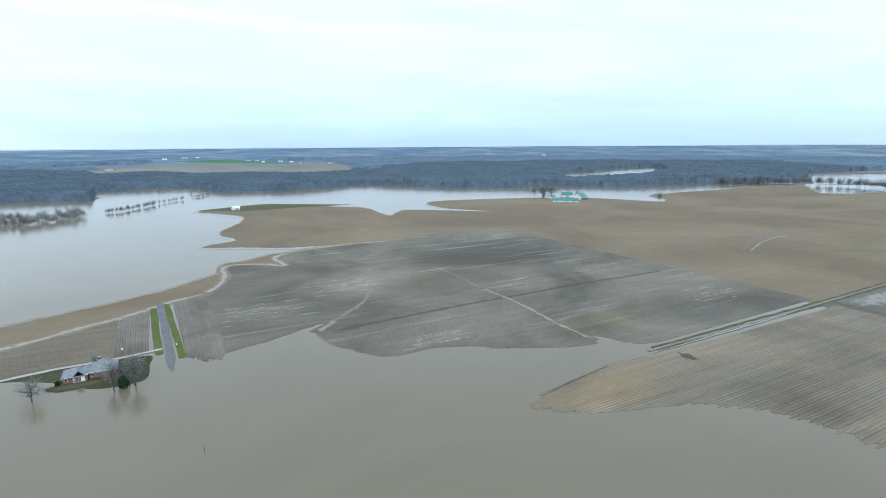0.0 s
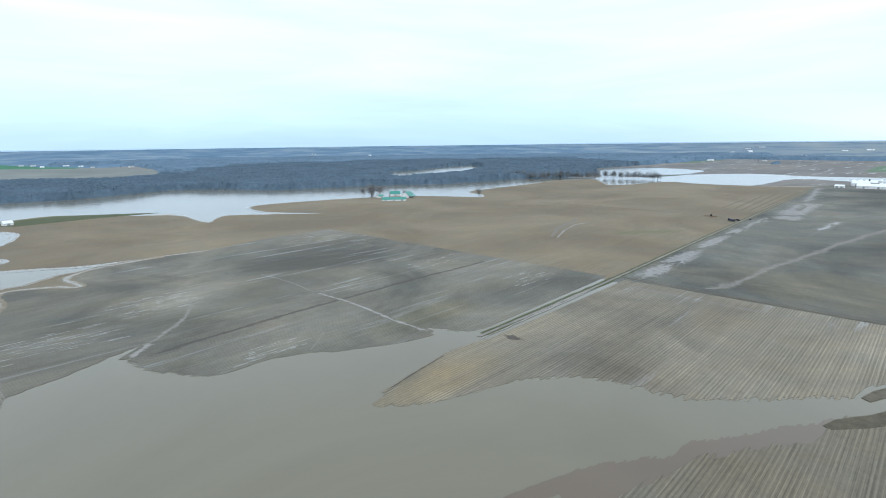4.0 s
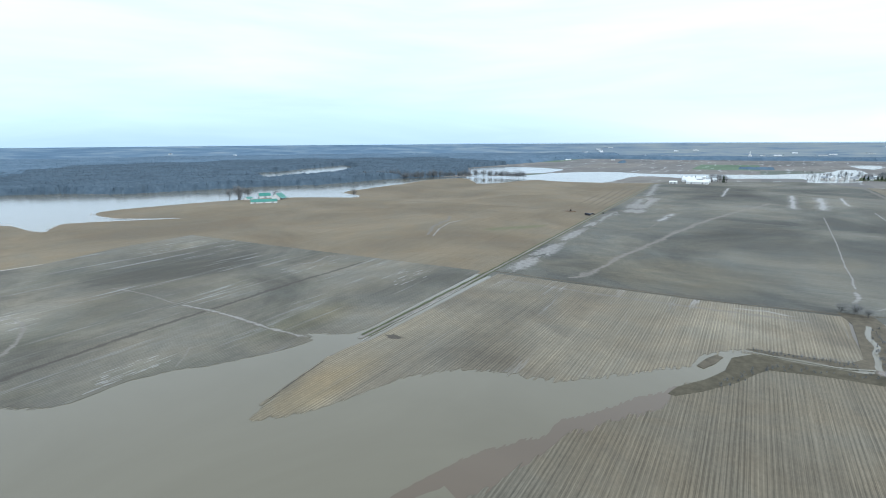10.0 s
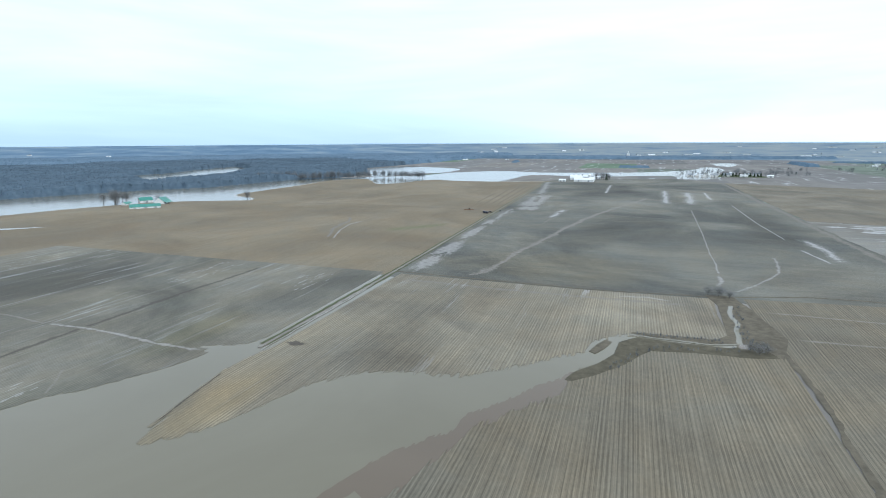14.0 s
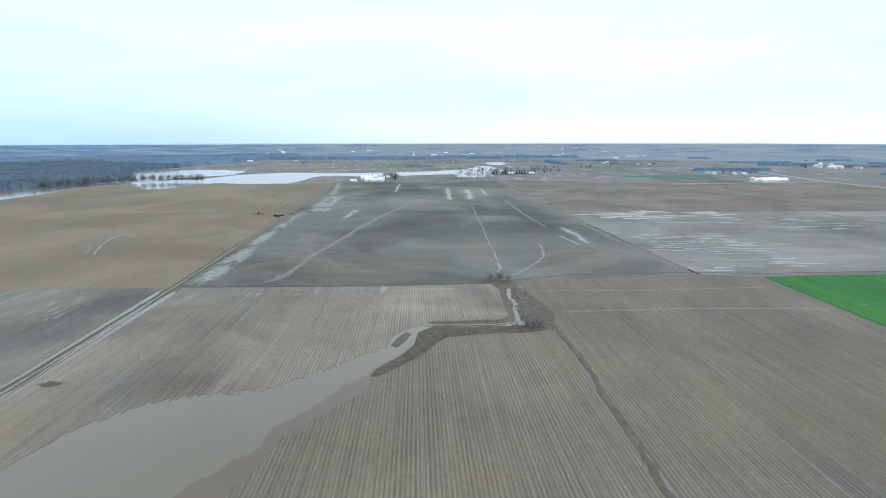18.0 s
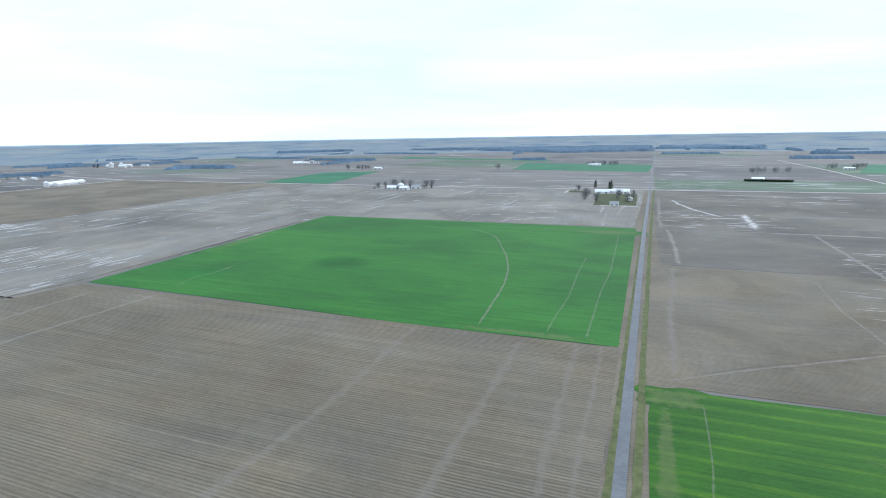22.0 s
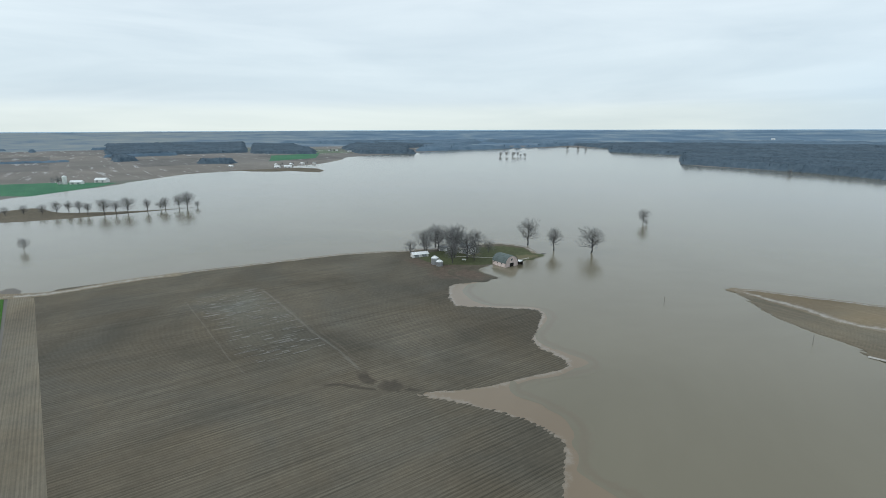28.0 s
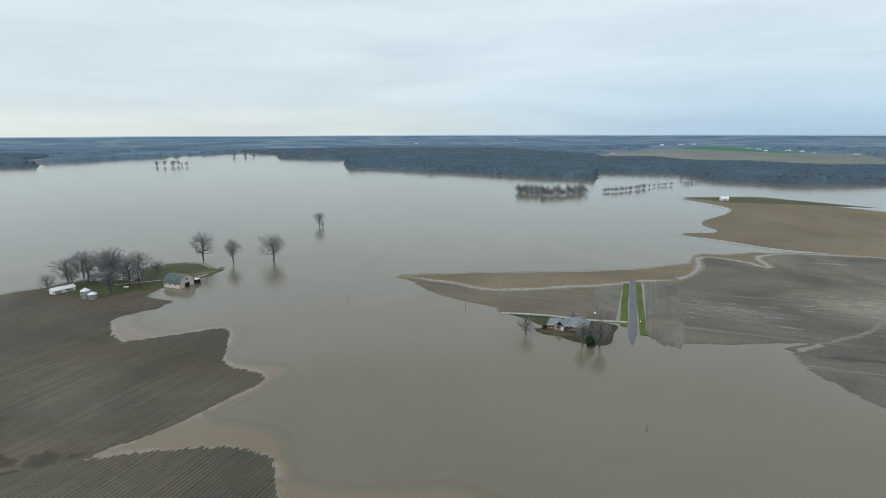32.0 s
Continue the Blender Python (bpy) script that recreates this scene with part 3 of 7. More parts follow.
def sheet(name, pts, z, material, parent=None, skirt=0.15):
    """A flat piece of ground with a given outline and a skirt down its edge."""
    bm = bmesh.new()
    top = [bm.verts.new((x, y, z + gz(x, y))) for x, y in pts]
    face = bm.faces.new(top)
    face.normal_update()
    if face.normal.z < 0:
        face.normal_flip()
    if skirt:
        low = [bm.verts.new((v.co.x, v.co.y, v.co.z - skirt)) for v in top]
        for i in range(len(top)):
            j = (i + 1) % len(top)
            bm.faces.new((top[i], low[i], low[j], top[j]))
    bmesh.ops.triangulate(bm, faces=[f for f in bm.faces if len(f.verts) > 4])
    return part(name, bm, material, parent)


def land(name, label, shore, rest, material, rows=None, tooth=3.0, rough=3.0, z=0.16, seed=1, step=0.3, margin=0.0, category="field"):
    """A field; shore: the open line along the water, rest: its dry boundary."""
    line = outline(smooth(list(shore) + [rest[0]] if rest else list(shore) + [shore[0]]), step, rough, rows, tooth, seed)
    ob = sheet(name, line + list(rest), z, material)
    tagged(ob, label, category, kind="structure")
    if margin:
        wide = outline(smooth(list(shore) + [rest[0]] if rest else list(shore) + [shore[0]]), 2.5, rough + 2, rows, tooth * 0.4, seed + 40)
        cx = sum(p[0] for p in line) / len(line)
        cy = sum(p[1] for p in line) / len(line)
        grown = []
        for i in range(len(wide)):
            (ax, ay), (bx, by) = wide[max(0, i - 1)], wide[min(len(wide) - 1, i + 1)]
            nx, ny = by - ay, ax - bx
            d = math.hypot(nx, ny) or 1.0
            grown.append((nx / d, ny / d))
        area = sum(a[0] * b[1] - b[0] * a[1] for a, b in zip(line, line[1:] + line[:1]))
        s = margin if area > 0 else -margin
        wide = [(x + nx * s * (0.75 + 0.9 * jitter(i * 0.05, seed + 50)), y + ny * s * (0.75 + 0.9 * jitter(i * 0.05, seed + 50))) for i, ((x, y), (nx, ny)) in enumerate(zip(wide, grown))]
        return ob, wide + list(rest)
    return ob


def box_bm(bm, x0, y0, z0, x1, y1, z1):
    v = [bm.verts.new(p) for p in ((x0, y0, z0), (x1, y0, z0), (x1, y1, z0), (x0, y1, z0), (x0, y0, z1), (x1, y0, z1), (x1, y1, z1), (x0, y1, z1))]
    for f in ((3, 2, 1, 0), (4, 5, 6, 7), (0, 1, 5, 4), (1, 2, 6, 5), (2, 3, 7, 6), (3, 0, 4, 7)):
        bm.faces.new([v[i] for i in f])


def boxes(*dims):
    bm = bmesh.new()
    for d in dims:
        box_bm(bm, *d)
    return bm


def cyl(r0, r1, z0, z1, n=12, x=0.0, y=0.0):
    bm = bmesh.new()
    a = [bm.verts.new((x + r0 * math.cos(2 * math.pi * k / n), y + r0 * math.sin(2 * math.pi * k / n), z0)) for k in range(n)]
    b = [bm.verts.new((x + r1 * math.cos(2 * math.pi * k / n), y + r1 * math.sin(2 * math.pi * k / n), z1)) for k in range(n)]
    for k in range(n):
        bm.faces.new((a[k], a[(k + 1) % n], b[(k + 1) % n], b[k]))
    bm.faces.new(a[::-1])
    bm.faces.new(b)
    return bm


def strip(name, pts, width, z, material, parent=None, wobble=0.0, seed=1, taper=False):
    """A band of ground along a line."""
    line = outline(pts, max(2.0, width), 0.0)
    line.append(pts[-1])
    left, right = [], []
    for i, (x, y) in enumerate(line):
        (ax, ay), (bx, by) = line[max(0, i - 1)], line[min(len(line) - 1, i + 1)]
        d = math.hypot(bx - ax, by - ay) or 1.0
        nx, ny = -(by - ay) / d, (bx - ax) / d
        w = width / 2
        if taper:
            w *= max(0.12, math.sin(math.pi * (i + 0.3) / len(line))) ** 0.6
        ox = wobble * jitter(i * 0.21, seed)
        vary = min(0.9, wobble)
        wl_, wr = (w * (1 + vary * (jitter(i * 0.4, seed + q) + 0.6 * jitter(i * 1.3, seed + q + 5))) for q in (1, 2))
        left.append((x + nx * (wl_ + ox), y + ny * (wl_ + ox)))
        right.append((x - nx * (wr - ox), y - ny * (wr - ox)))
    n = len(line)
    verts = [(x, y, z + (i % 40) * 0.0006 + gz(x, y)) for side in (left, right) for i, (x, y) in enumerate(side)]
    faces = [(n + i, n + i + 1, i + 1, i) for i in range(n - 1)]
    ob = raw(name, verts, faces, material, parent)
    return ob


def cover(ob, values):
    at = ob.data.attributes.new("cover", "FLOAT", "POINT")
    at.data.foreach_set("value", values)
    return ob


def soft_strip(name, pts, width, z, tones, under, wobble=0.0, seed=1, most=0.9, rough=0.9):
    """A band of ground along a line, thinning out to its sides and ends."""
    line = outline(pts, max(2.0, width * 0.6), 0.0)
    line.append(pts[-1])
    verts, vals, faces = [], [], []
    n = len(line)
    for i, (x, y) in enumerate(line):
        (ax, ay), (bx, by) = line[max(0, i - 1)], line[min(n - 1, i + 1)]
        d = math.hypot(bx - ax, by - ay) or 1.0
        nx, ny = -(by - ay) / d, (bx - ax) / d
        w = width * 0.75 * (1 + 0.5 * jitter(i * 0.4, seed + 1))
        o = wobble * jitter(i * 0.21, seed)
        end = min(1.0, 0.15 + min(i, n - 1 - i) / max(1.0, min(4.0, n * 0.2)))
        for k, c in ((-1.0, 0.0), (-0.45, 0.45), (0.0, 1.0), (0.45, 0.45), (1.0, 0.0)):
            px, py = x + nx * (w * k + o), y + ny * (w * k + o)
            verts.append((px, py, z + (i % 30) * 0.0005 + gz(px, py)))
            vals.append(c * end)
    for i in range(n - 1):
        for k in range(4):
            a = i * 5 + k
            faces.append((a, a + 5, a + 6, a + 1))
    return cover(raw(name, verts, faces, soften(tones, under, most, rough)), vals)


def blotch(name, label, cx, cy, rx, ry, z, tones, under, seed=1, category="dirt", rough=0.9, most=0.9):
    """An uneven patch on the ground, thinning out to its edge."""
    n = 36
    verts, vals, faces = [(cx, cy, z + gz(cx, cy))], [1.0], []
    for ring, c in ((0.5, 0.9), (1.2, 0.0)):
        for k in range(n):
            a = 2 * math.pi * k / n
            r = ring * (1 + 0.45 * jitter(math.cos(a) * 1.3 + seed, seed) + 0.35 * jitter(math.sin(a) * 2.6 + seed, seed + 3))
            verts.append((cx + rx * r * math.cos(a), cy + ry * r * math.sin(a), z + gz(cx, cy)))
            vals.append(c)
    for k in range(n):
        j = (k + 1) % n
        faces += [(0, 1 + k, 1 + j), (1 + k, 1 + n + k, 1 + n + j, 1 + j)]
    return tagged(cover(raw(name, verts, faces, soften(tones, under, most, rough)), vals), label, category, kind="structure")

# ---- ground: one sheet out to the horizon ----
gm = Mat("farmland", 0.92, 0.25)
cell = gm.n.new("ShaderNodeVectorMath")
cell.operation = "FLOOR"
gm.l.new(gm.coords(1 / 402.0, 1 / 201.0, 0.0, (0.03, 0.09, 0)), cell.inputs[0])
rnd = gm.n.new("ShaderNodeTexWhiteNoise")
rnd.noise_dimensions = "2D"
gm.l.new(cell.outputs["Vector"], rnd.inputs["Vector"])
g_base = gm.ramp(rnd.outputs["Value"], [(0.0, (0.115, 0.112, 0.106)), (0.3, (0.155, 0.147, 0.137)), (0.6, (0.18, 0.165, 0.145)), (0.86, (0.16, 0.154, 0.145)), (0.88, (0.10, 0.15, 0.09)), (1.0, (0.14, 0.14, 0.125))])
g_tone = gm.noise(gm.coords(0.004, 0.009), 1.0, 6.0, 0.6, 0.5)
g_base = gm.mix(0.8, g_base, gm.ramp(g_tone, [(0.3, 0.7), (0.5, 1.0), (0.7, 1.25)]), "MULTIPLY")
g_wet = gm.noise(gm.coords(0.006, 0.05, 1, (3, 9, 0)), 1.0, 6.0, 0.6, 0.5)
gm.roughness(gm.ramp(g_wet, [(0.56, 0.95), (0.66, 0.3), (0.75, 0.15)]))
gm.colour(g_base)
rings = [0, 40, 90, 160, 260, 400, 600, 850, 1150, 1500, 1900, 2300, 2700, 3000, 3300, 3450, 3600, 3750, 3900, 4050, 4200, 4350, 4500, 4650, 4800, 4950]
SEG = 180
gv, gf = [(0, 0, 0)], []
for r in rings[1:]:
    for k in range(SEG):
        a = 2 * math.pi * k / SEG
        gv.append((r * math.cos(a), r * math.sin(a), gz(r, 0)))
for k in range(SEG):
    gf.append((0, 1 + k, 1 + (k + 1) % SEG))
for i in range(len(rings) - 2):
    for k in range(SEG):
        a, b = 1 + i * SEG + k, 1 + i * SEG + (k + 1) % SEG
        gf.append((a, a + SEG, b + SEG, b))
NEAR_RINGS = 13
split = SEG + (NEAR_RINGS - 1) * SEG
hills = raw("backdrop_hills", gv, gf[split:], M_HAZEHILL)
tagged(hills, "low wooded hills in haze blue-grey along the horizon", "hills", kind="structure")
# Backdrop ring painted as the last, palest layer of haze.
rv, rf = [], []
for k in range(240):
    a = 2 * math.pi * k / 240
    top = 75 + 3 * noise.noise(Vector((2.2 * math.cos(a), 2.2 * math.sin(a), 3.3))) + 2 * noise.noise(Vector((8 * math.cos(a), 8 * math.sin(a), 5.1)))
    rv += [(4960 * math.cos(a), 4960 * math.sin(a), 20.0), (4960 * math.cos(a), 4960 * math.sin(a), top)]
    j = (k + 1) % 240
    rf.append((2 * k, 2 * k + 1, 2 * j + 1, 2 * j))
tagged(raw("backdrop_far_ridge", rv, rf, M_HAZERIDGE), "far ridge in pale haze blue at the horizon", "hills", kind="structure")
ground = tagged(raw("ground", gv, gf[:split], gm.m), "flat brown and grey farmland out to the horizon", "ground", kind="structure")

# ---- flood water ----
lake_south = [(300, -66), (100, -20), (-120, -10), (-400, -26), (-418, -45), (-444, -91), (-506, -117), (-562, -131), (-650, -131), (-720, -95), (-790, -80), (-822, -95), (-918, -120), (-974, -91)]
lake_west = [(-1131, 85), (-1173, 112), (-1294, 230), (-1323, 357), (-1334, 482), (-1400, 520), (-1440, 600), (-1586, 739), (-1720, 840), (-1827, 1186), (-1905, 1413), (-1906, 1673), (-1847, 2029), (-1599, 2103)]
lake_north = [(-1380, 1820), (-1059, 1800), (-811, 1375), (-490, 1335), (-303, 1256), (-102, 1192), (-111, 1416), (78, 1440), (142, 1246), (254, 1206), (465, 1280), (553, 1201), (603, 1075), (848, 972), (950, 880), (1176, 848), (1310, 745)]
lake_east = [(1462, 579), (1624, 528), (1729, 399), (1690, 260), (1717, 127), (1766, -31), (1937, -182), (2150, -250), (2000, -290), (1700, -230), (1528, -208), (1496, -111), (1627, -100), (1534, 113), (1561, 269), (1278, 315), (1290, 440), (1200, 500), (900, 300), (500, 120), (350, 0)]
lake_line = outline(smooth(lake_south + lake_west + lake_north + lake_east + [lake_south[0]], 4), 6.0, 8.0, None, 0.0, 2)
lake = tagged(sheet("water_lake", lake_line, 0.06, M_LAKE, None, 0.0), "wide muddy flood water covering the river bottoms", "water", kind="structure")
for name, pts in (("water_backwater", [(1197, 1419), (1354, 1403), (1482, 1454), (1775, 1500), (1632, 1353), (1430, 1180), (1177, 1075), (1100, 1090), (990, 1110)]),
                  ("water_slough", [(1766, 899), (1923, 808), (1853, 602), (1647, 554), (1500, 640), (1378, 684), (1500, 760)]),
                  ("water_far_pool", [(2300, -300), (2485, -311), (2507, -394), (2350, -380), (2200, -330)])):
    tagged(sheet(name, outline(smooth(pts + [pts[0]]), 8.0, 14.0, None, 0.0, 6), 0.06, M_LAKE, None, 0.0), "pale flood water standing among bare woods", "water", kind="structure")

# ---- fields ----
margins = []


def field(*args, **kw):
    got = land(*args, **kw)
    if isinstance(got, tuple):
        margins.append(got[1])
        return got[0]
    return got


N_EDGE = [(364, 527), (295, 528), (217, 511), (172, 516), (143, 512), (121, 509), (97, 493), (90, 474), (92, 448), (78, 462), (62, 472), (49, 470), (44, 455), (45, 441), (41, 420), (31, 399), (25, 386)]
N_shore = [(7, 272), (24, 268), (53, 276), (80, 288), (71, 268), (76, 248), (92, 224), (114, 223), (135, 216), (143, 208), (159, 199.5), (172, 193), (185, 188), (191, 189.5), (195.5, 197.5), (199.5, 194), (203, 185), (209, 177)]
field("field_north", "dark wet tilled field with pale streaks beside the flood", N_shore, [(216, 174), (366, 177), (364, 411), (364, 527)] + outline(smooth(N_EDGE), 1.5, 2.0, None, 0, 15) + [(25, 386), (25, 300), (7, 290)], M_NDARK, ALONG_X, 3.2, 1.2, 0.17, 1)
field("field_headland", "pale headland rows beside the flooded road", [(7, 272), (24, 269)], [(25, 391), (12, 384), (5, 378)], M_HEAD, ALONG_Y, 5.0, 0.5, 0.21, 2, margin=0)
stub_w = [(168, 519), (120, 524), (75, 550), (38, 576), (76, 601), (64, 650), (92, 720), (109, 789), (85, 840), (59, 887), (110, 925), (177, 945), (243, 859)]
stub_n = [(292, 809), (296, 697), (342, 744), (441, 659), (400, 740), (435, 829), (606, 790), (701, 730), (744, 650), (760, 622), (790, 640), (836, 709), (959, 715), (1097, 723), (1193, 732), (1285, 672), (1143, 553), (1303, 484), (1284, 417), (1290, 300)]
field("field_stubble", "wide brown stubble field behind the dark field", stub_w + stub_n, [(1336, 190), (760, 176), (527, 172), (358, 170), (356, 510), (264, 505)], M_STUB, None, 0.0, 5.0, 0.15, 4, 3.0, 7.0)
STRIP_N = [(-158, 334), (-135, 348), (-83, 371), (-46, 388), (-30, 394), (-4, 409), (23, 430), (39, 447), (44, 470), (51, 482), (68, 484.5), (90, 502), (109, 503), (143, 513)]
field("field_strip", "narrow brown strip of land between two sheets of flood water", STRIP_N, [(121, 508), (97, 492), (92, 473), (94, 450), (78, 460), (62, 470), (49, 468), (46, 455), (47, 441), (43, 420), (33, 398), (27, 384), (5, 378), (-9, 368), (-43, 347), (-87, 326), (-128, 333)], M_STUB, None, 0.0, 2.0, 0.15, 5, 2.0, 4.0)
field("field_point", "tilled point of land behind the brick house", [(-158, 332), (-146, 325), (-116, 302), (-78, 291), (-66, 280)], [(-24, 287), (-24, 354), (-43, 343), (-87, 321), (-128, 329)], M_ENEAR, ALONG_X, 4.0, 1.5, 0.17, 6)
sheet_hw = sheet("field_headland_west", [(-24, 287), (-9, 289), (-8, 366), (-24, 355)], 0.18, M_HEAD)
tagged(sheet_hw, "pale stubble headland beside the road", "field", kind="structure")
centre_s = [(281, -3), (269, 12), (251, 17), (232, 34), (217, 51), (204, 72), (199, 101), (184, 118), (168, 126), (153, 131), (137, 137), (127, 145), (122, 153), (154, 161), (183, 166)]
field("field_centre", "stalk rows on a tongue of land pointing into the flood", centre_s, [(211, 162), (365, 162), (362, 30), (366, -54), (330, -52), (295, -53), (283, -50), (283, -20)], M_CENTRE, ALONG_X, 5.0, 1.2, 0.17, 7)
field("field_near", "corn stubble in straight rows running to the flood", [(-8, 92), (50, 90), (110, 66), (131, 57), (141, 54.5), (153, 50), (171, 45), (193, 30), (205, 22), (223, 19), (235, 10), (251, 0), (264, -5), (269, -19), (272, -52)], [(273, -73), (130, -71), (8, -72)], M_ENEAR, ALONG_X, 5.0, 1.5, 0.16, 8)
tagged(sheet("field_southeast", [(8, -73), (273, -75), (371, -72), (385, -210), (374, -254), (257, -253), (121, -250), (8, -251)], 0.155, M_ENEAR), "stubble field with pale wheel lanes beside the country road", "field", kind="structure")
west_shore = [(-300, 305), (-287, 280), (-293, 256), (-285, 231), (-265, 215), (-266, 196), (-236, 176), (-222, 186), (-202, 206), (-190, 200), (-170, 175), (-147, 171), (-141, 163), (-144, 146), (-149, 124), (-160, 101), (-147, 108), (-134, 115), (-119, 121), (-106, 122), (-98, 116), (-92, 108), (-84, 99), (-70, 90), (-40, 84)]
field("field_west", "grey-brown stubble field with rows running into the flood", west_shore, [(-8, 78), (-8, -14), (-128, -13), (-395, -22), (-408, -10), (-404, 75), (-390, 174), (-367, 229), (-349, 281), (-347, 304), (-322, 315)], M_WEST, ALONG_Y, 2.2, 1.5, 0.16, 9)
field("field_spit", "brown spit of land with a row of bare trees", [(-742, 140), (-752, 80), (-775, 20), (-800, -10), (-858, -35), (-822, -92), (-770, -85), (-738, -30)], [(-738, 60)], M_SCRUBGR, None, 0.0, 3.0, 0.15, 10, 3.0)
field("field_cape", "muddy brown point reaching into the flood", [(-435, -97), (-430, -62), (-411, -41), (-440, -84), (-461, -98), (-485, -111), (-527, -128), (-567, -140), (-600, -158)], [(-612, -176), (-586, -194), (-522, -191), (-481, -183), (-458, -168), (-443, -124)], M_SOUTH, None, 0.0, 1.5, 0.12, 12, 3.0)
tagged(sheet("headland_track", [(-410, -35), (-395, -22), (-128, -13), (-8, -14), (-8, -30), (-127, -28)], 0.19, M_SOUTH), "wheel-marked headland between wheat and stubble", "field", kind="structure")
tagged(sheet("wheat_field_east", [(8.6, -591), (8.6, -252), (121, -250), (257, -255), (374, -257), (386, -586)], 0.2, M_WHEAT), "bright green young wheat with dead furrow lines", "wheat field", kind="structure")
WHEAT_EDGE = [(-640, -231), (-612, -206), (-586, -198), (-525, -196), (-482, -188), (-459, -172), (-444, -124), (-437, -97), (-431, -63), (-411, -40)]
tagged(sheet("wheat_field_south", outline([(-6, -206), (-13, -213), (-108, -217), (-365, -220), (-600, -221), (-640, -231)], 3, 0.6) + outline(smooth(WHEAT_EDGE), 2, 1.5) + [(-410, -37), (-127, -28), (-12, -28), (-6, -110), (-5, -190)], 0.2, M_WHEAT2), "striped bright green young wheat up to the flood", "wheat field", kind="structure")
for name, pts, mat, label in (
        ("field_east", [(355, 174), (750, 184), (1336, 198), (1400, 175), (1440, 60), (1500, -100), (1388, -199), (761, -203), (380, -214), (362, -80), (358, 0)], M_EDARK, "very dark tilled field crossed by old drainage lines"),
        ("field_waterlogged", [(372, -212), (761, -206), (742, -300), (735, -560), (500, -566), (400, -584), (378, -260)], M_PALE, "grey waterlogged field full of pale puddles"),
        ("field_beyond", [(764, -208), (1385, -203), (1230, -590), (1255, -990), (745, -990), (738, -560), (745, -300)], M_SOUTH, "brown disked field beside a gravel road"),
        ("field_quilt", [(10, -598), (384, -590), (500, -572), (735, -566), (742, -990), (4, -990)], M_PALE, "grey half-flooded field in front of farm sheds"),
        ("field_south", [(-8, -217), (-12, -428), (-385, -428), (-385, -218)], M_SOUTH, "brown disked field crossed by drain lines"),
        ("field_south_dark", [(-12, -430), (-10, -596), (-385, -594), (-385, -430)], M_SDARK, "dark disked field with standing water"),
        ("field_south_far", [(-12, -600), (-6, -990), (-380, -1000), (-384, -600)], M_SDARK, "dark wet field reaching a gravel crossroad"),
        ("field_southwest", [(-388, -219), (-626, -222), (-628, -577), (-640, -990), (-402, -1000), (-388, -560)], M_SDARK, "dark grey field with wet patches"),
        ("field_far_west", [(-760, -990), (-645, -990), (-633, -577), (-632, -280), (-648, -237), (-625, -200), (-661, -174), (-700, -148), (-730, -112), (-800, -85), (-960, -125), (-1140, -228), (-1148, -402), (-757, -363), (-758, -690)], M_SOUTH, "brown field behind a flooded hollow"),
        ("wheat_field_west", [(-760, -695), (-757, -363), (-1148, -402), (-1142, -228), (-1449, -165), (-1518, -594), (-1393, -1099), (-1302, -1175), (-1000, -1000)], M_HAZEWHEAT, "wide green wheat field in the distance"),
        ("wheat_field_shore", [(-1142, -228), (-1087, -124), (-1015, -41), (-1107, 48), (-1173, 88), (-1240, 0), (-1280, -150)], M_HAZEWHEAT, "green wheat running down to the flood"),
        ("wheat_field_far_road", [(364, -1507), (0, -1450), (-10, -1766), (396, -1850)], M_HAZEWHEAT, "green wheat field beside the straight road"),
        ("wheat_field_far_farm", [(828, -1005), (869, -1317), (728, -1391), (653, -1005)], M_HAZEWHEAT, "green wheat field behind a gravel road"),
        ("wheat_field_far_strip", [(1068, -2196), (348, -1980), (340, -2060), (1068, -2330)], M_HAZEWHEAT, "thin green wheat strip far off"),
        ("wheat_field_south_far", [(-445, -1468), (-1015, -1435), (-1008, -1618), (-566, -1814)], M_HAZEWHEAT, "green wheat field far beyond the crossroad"),
        ("wheat_field_hill", [(-1981, 641), (-2044, 856), (-1727, 708), (-1652, 528)], M_HAZEWHEAT, "green slope above the flood"),
        ("wheat_field_eastern", [(1495, -577), (1550, -875), (1465, -827), (1452, -564)], M_HAZEWHEAT, "thin green wheat strip in the plain"),
        ("wheat_field_northern", [(115, 3600), (455, 3700), (700, 3000), (640, 2900), (300, 3300)], M_HAZEWHEAT, "green field beyond the woods"),
        ("field_northern", [(-140, 2900), (-190, 2300), (32, 2050), (376, 1850), (700, 1800), (830, 2500), (760, 2880), (320, 3280), (90, 3350)], M_HAZEFIELD, "farmland in pale haze tones beyond the woods")):
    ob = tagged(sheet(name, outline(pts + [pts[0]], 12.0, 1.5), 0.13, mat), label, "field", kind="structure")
    if mat is M_HAZEWHEAT:
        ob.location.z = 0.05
for i, pts in enumerate(margins):
    tagged(sheet("mud_margin", pts, 0.1, M_MUD, None, 0.0), "pale wet mud along the water line", "mud", kind="structure")

# brown silty shallows along the western field
silt = [(-262, 214), (-248, 198), (-223, 196), (-200, 212), (-183, 202), (-168, 181), (-141, 180), (-135, 170), (-141, 146), (-138, 135), (-125, 138), (-109, 135), (-97, 125), (-89, 116), (-76, 117), (-61, 123), (-47, 130), (-30, 129), (0, 118), (40, 104), (100, 78), (120, 67)]
tagged(sheet("water_shallows", outline(smooth(silt), 1.5, 2.0, None, 0, 20) + [(120, 40), (-100, 60), (-200, 100), (-285, 190)], 0.085, M_SHALLOW, None, 0.0), "brown silty shallows over flooded rows", "water", kind="structure")
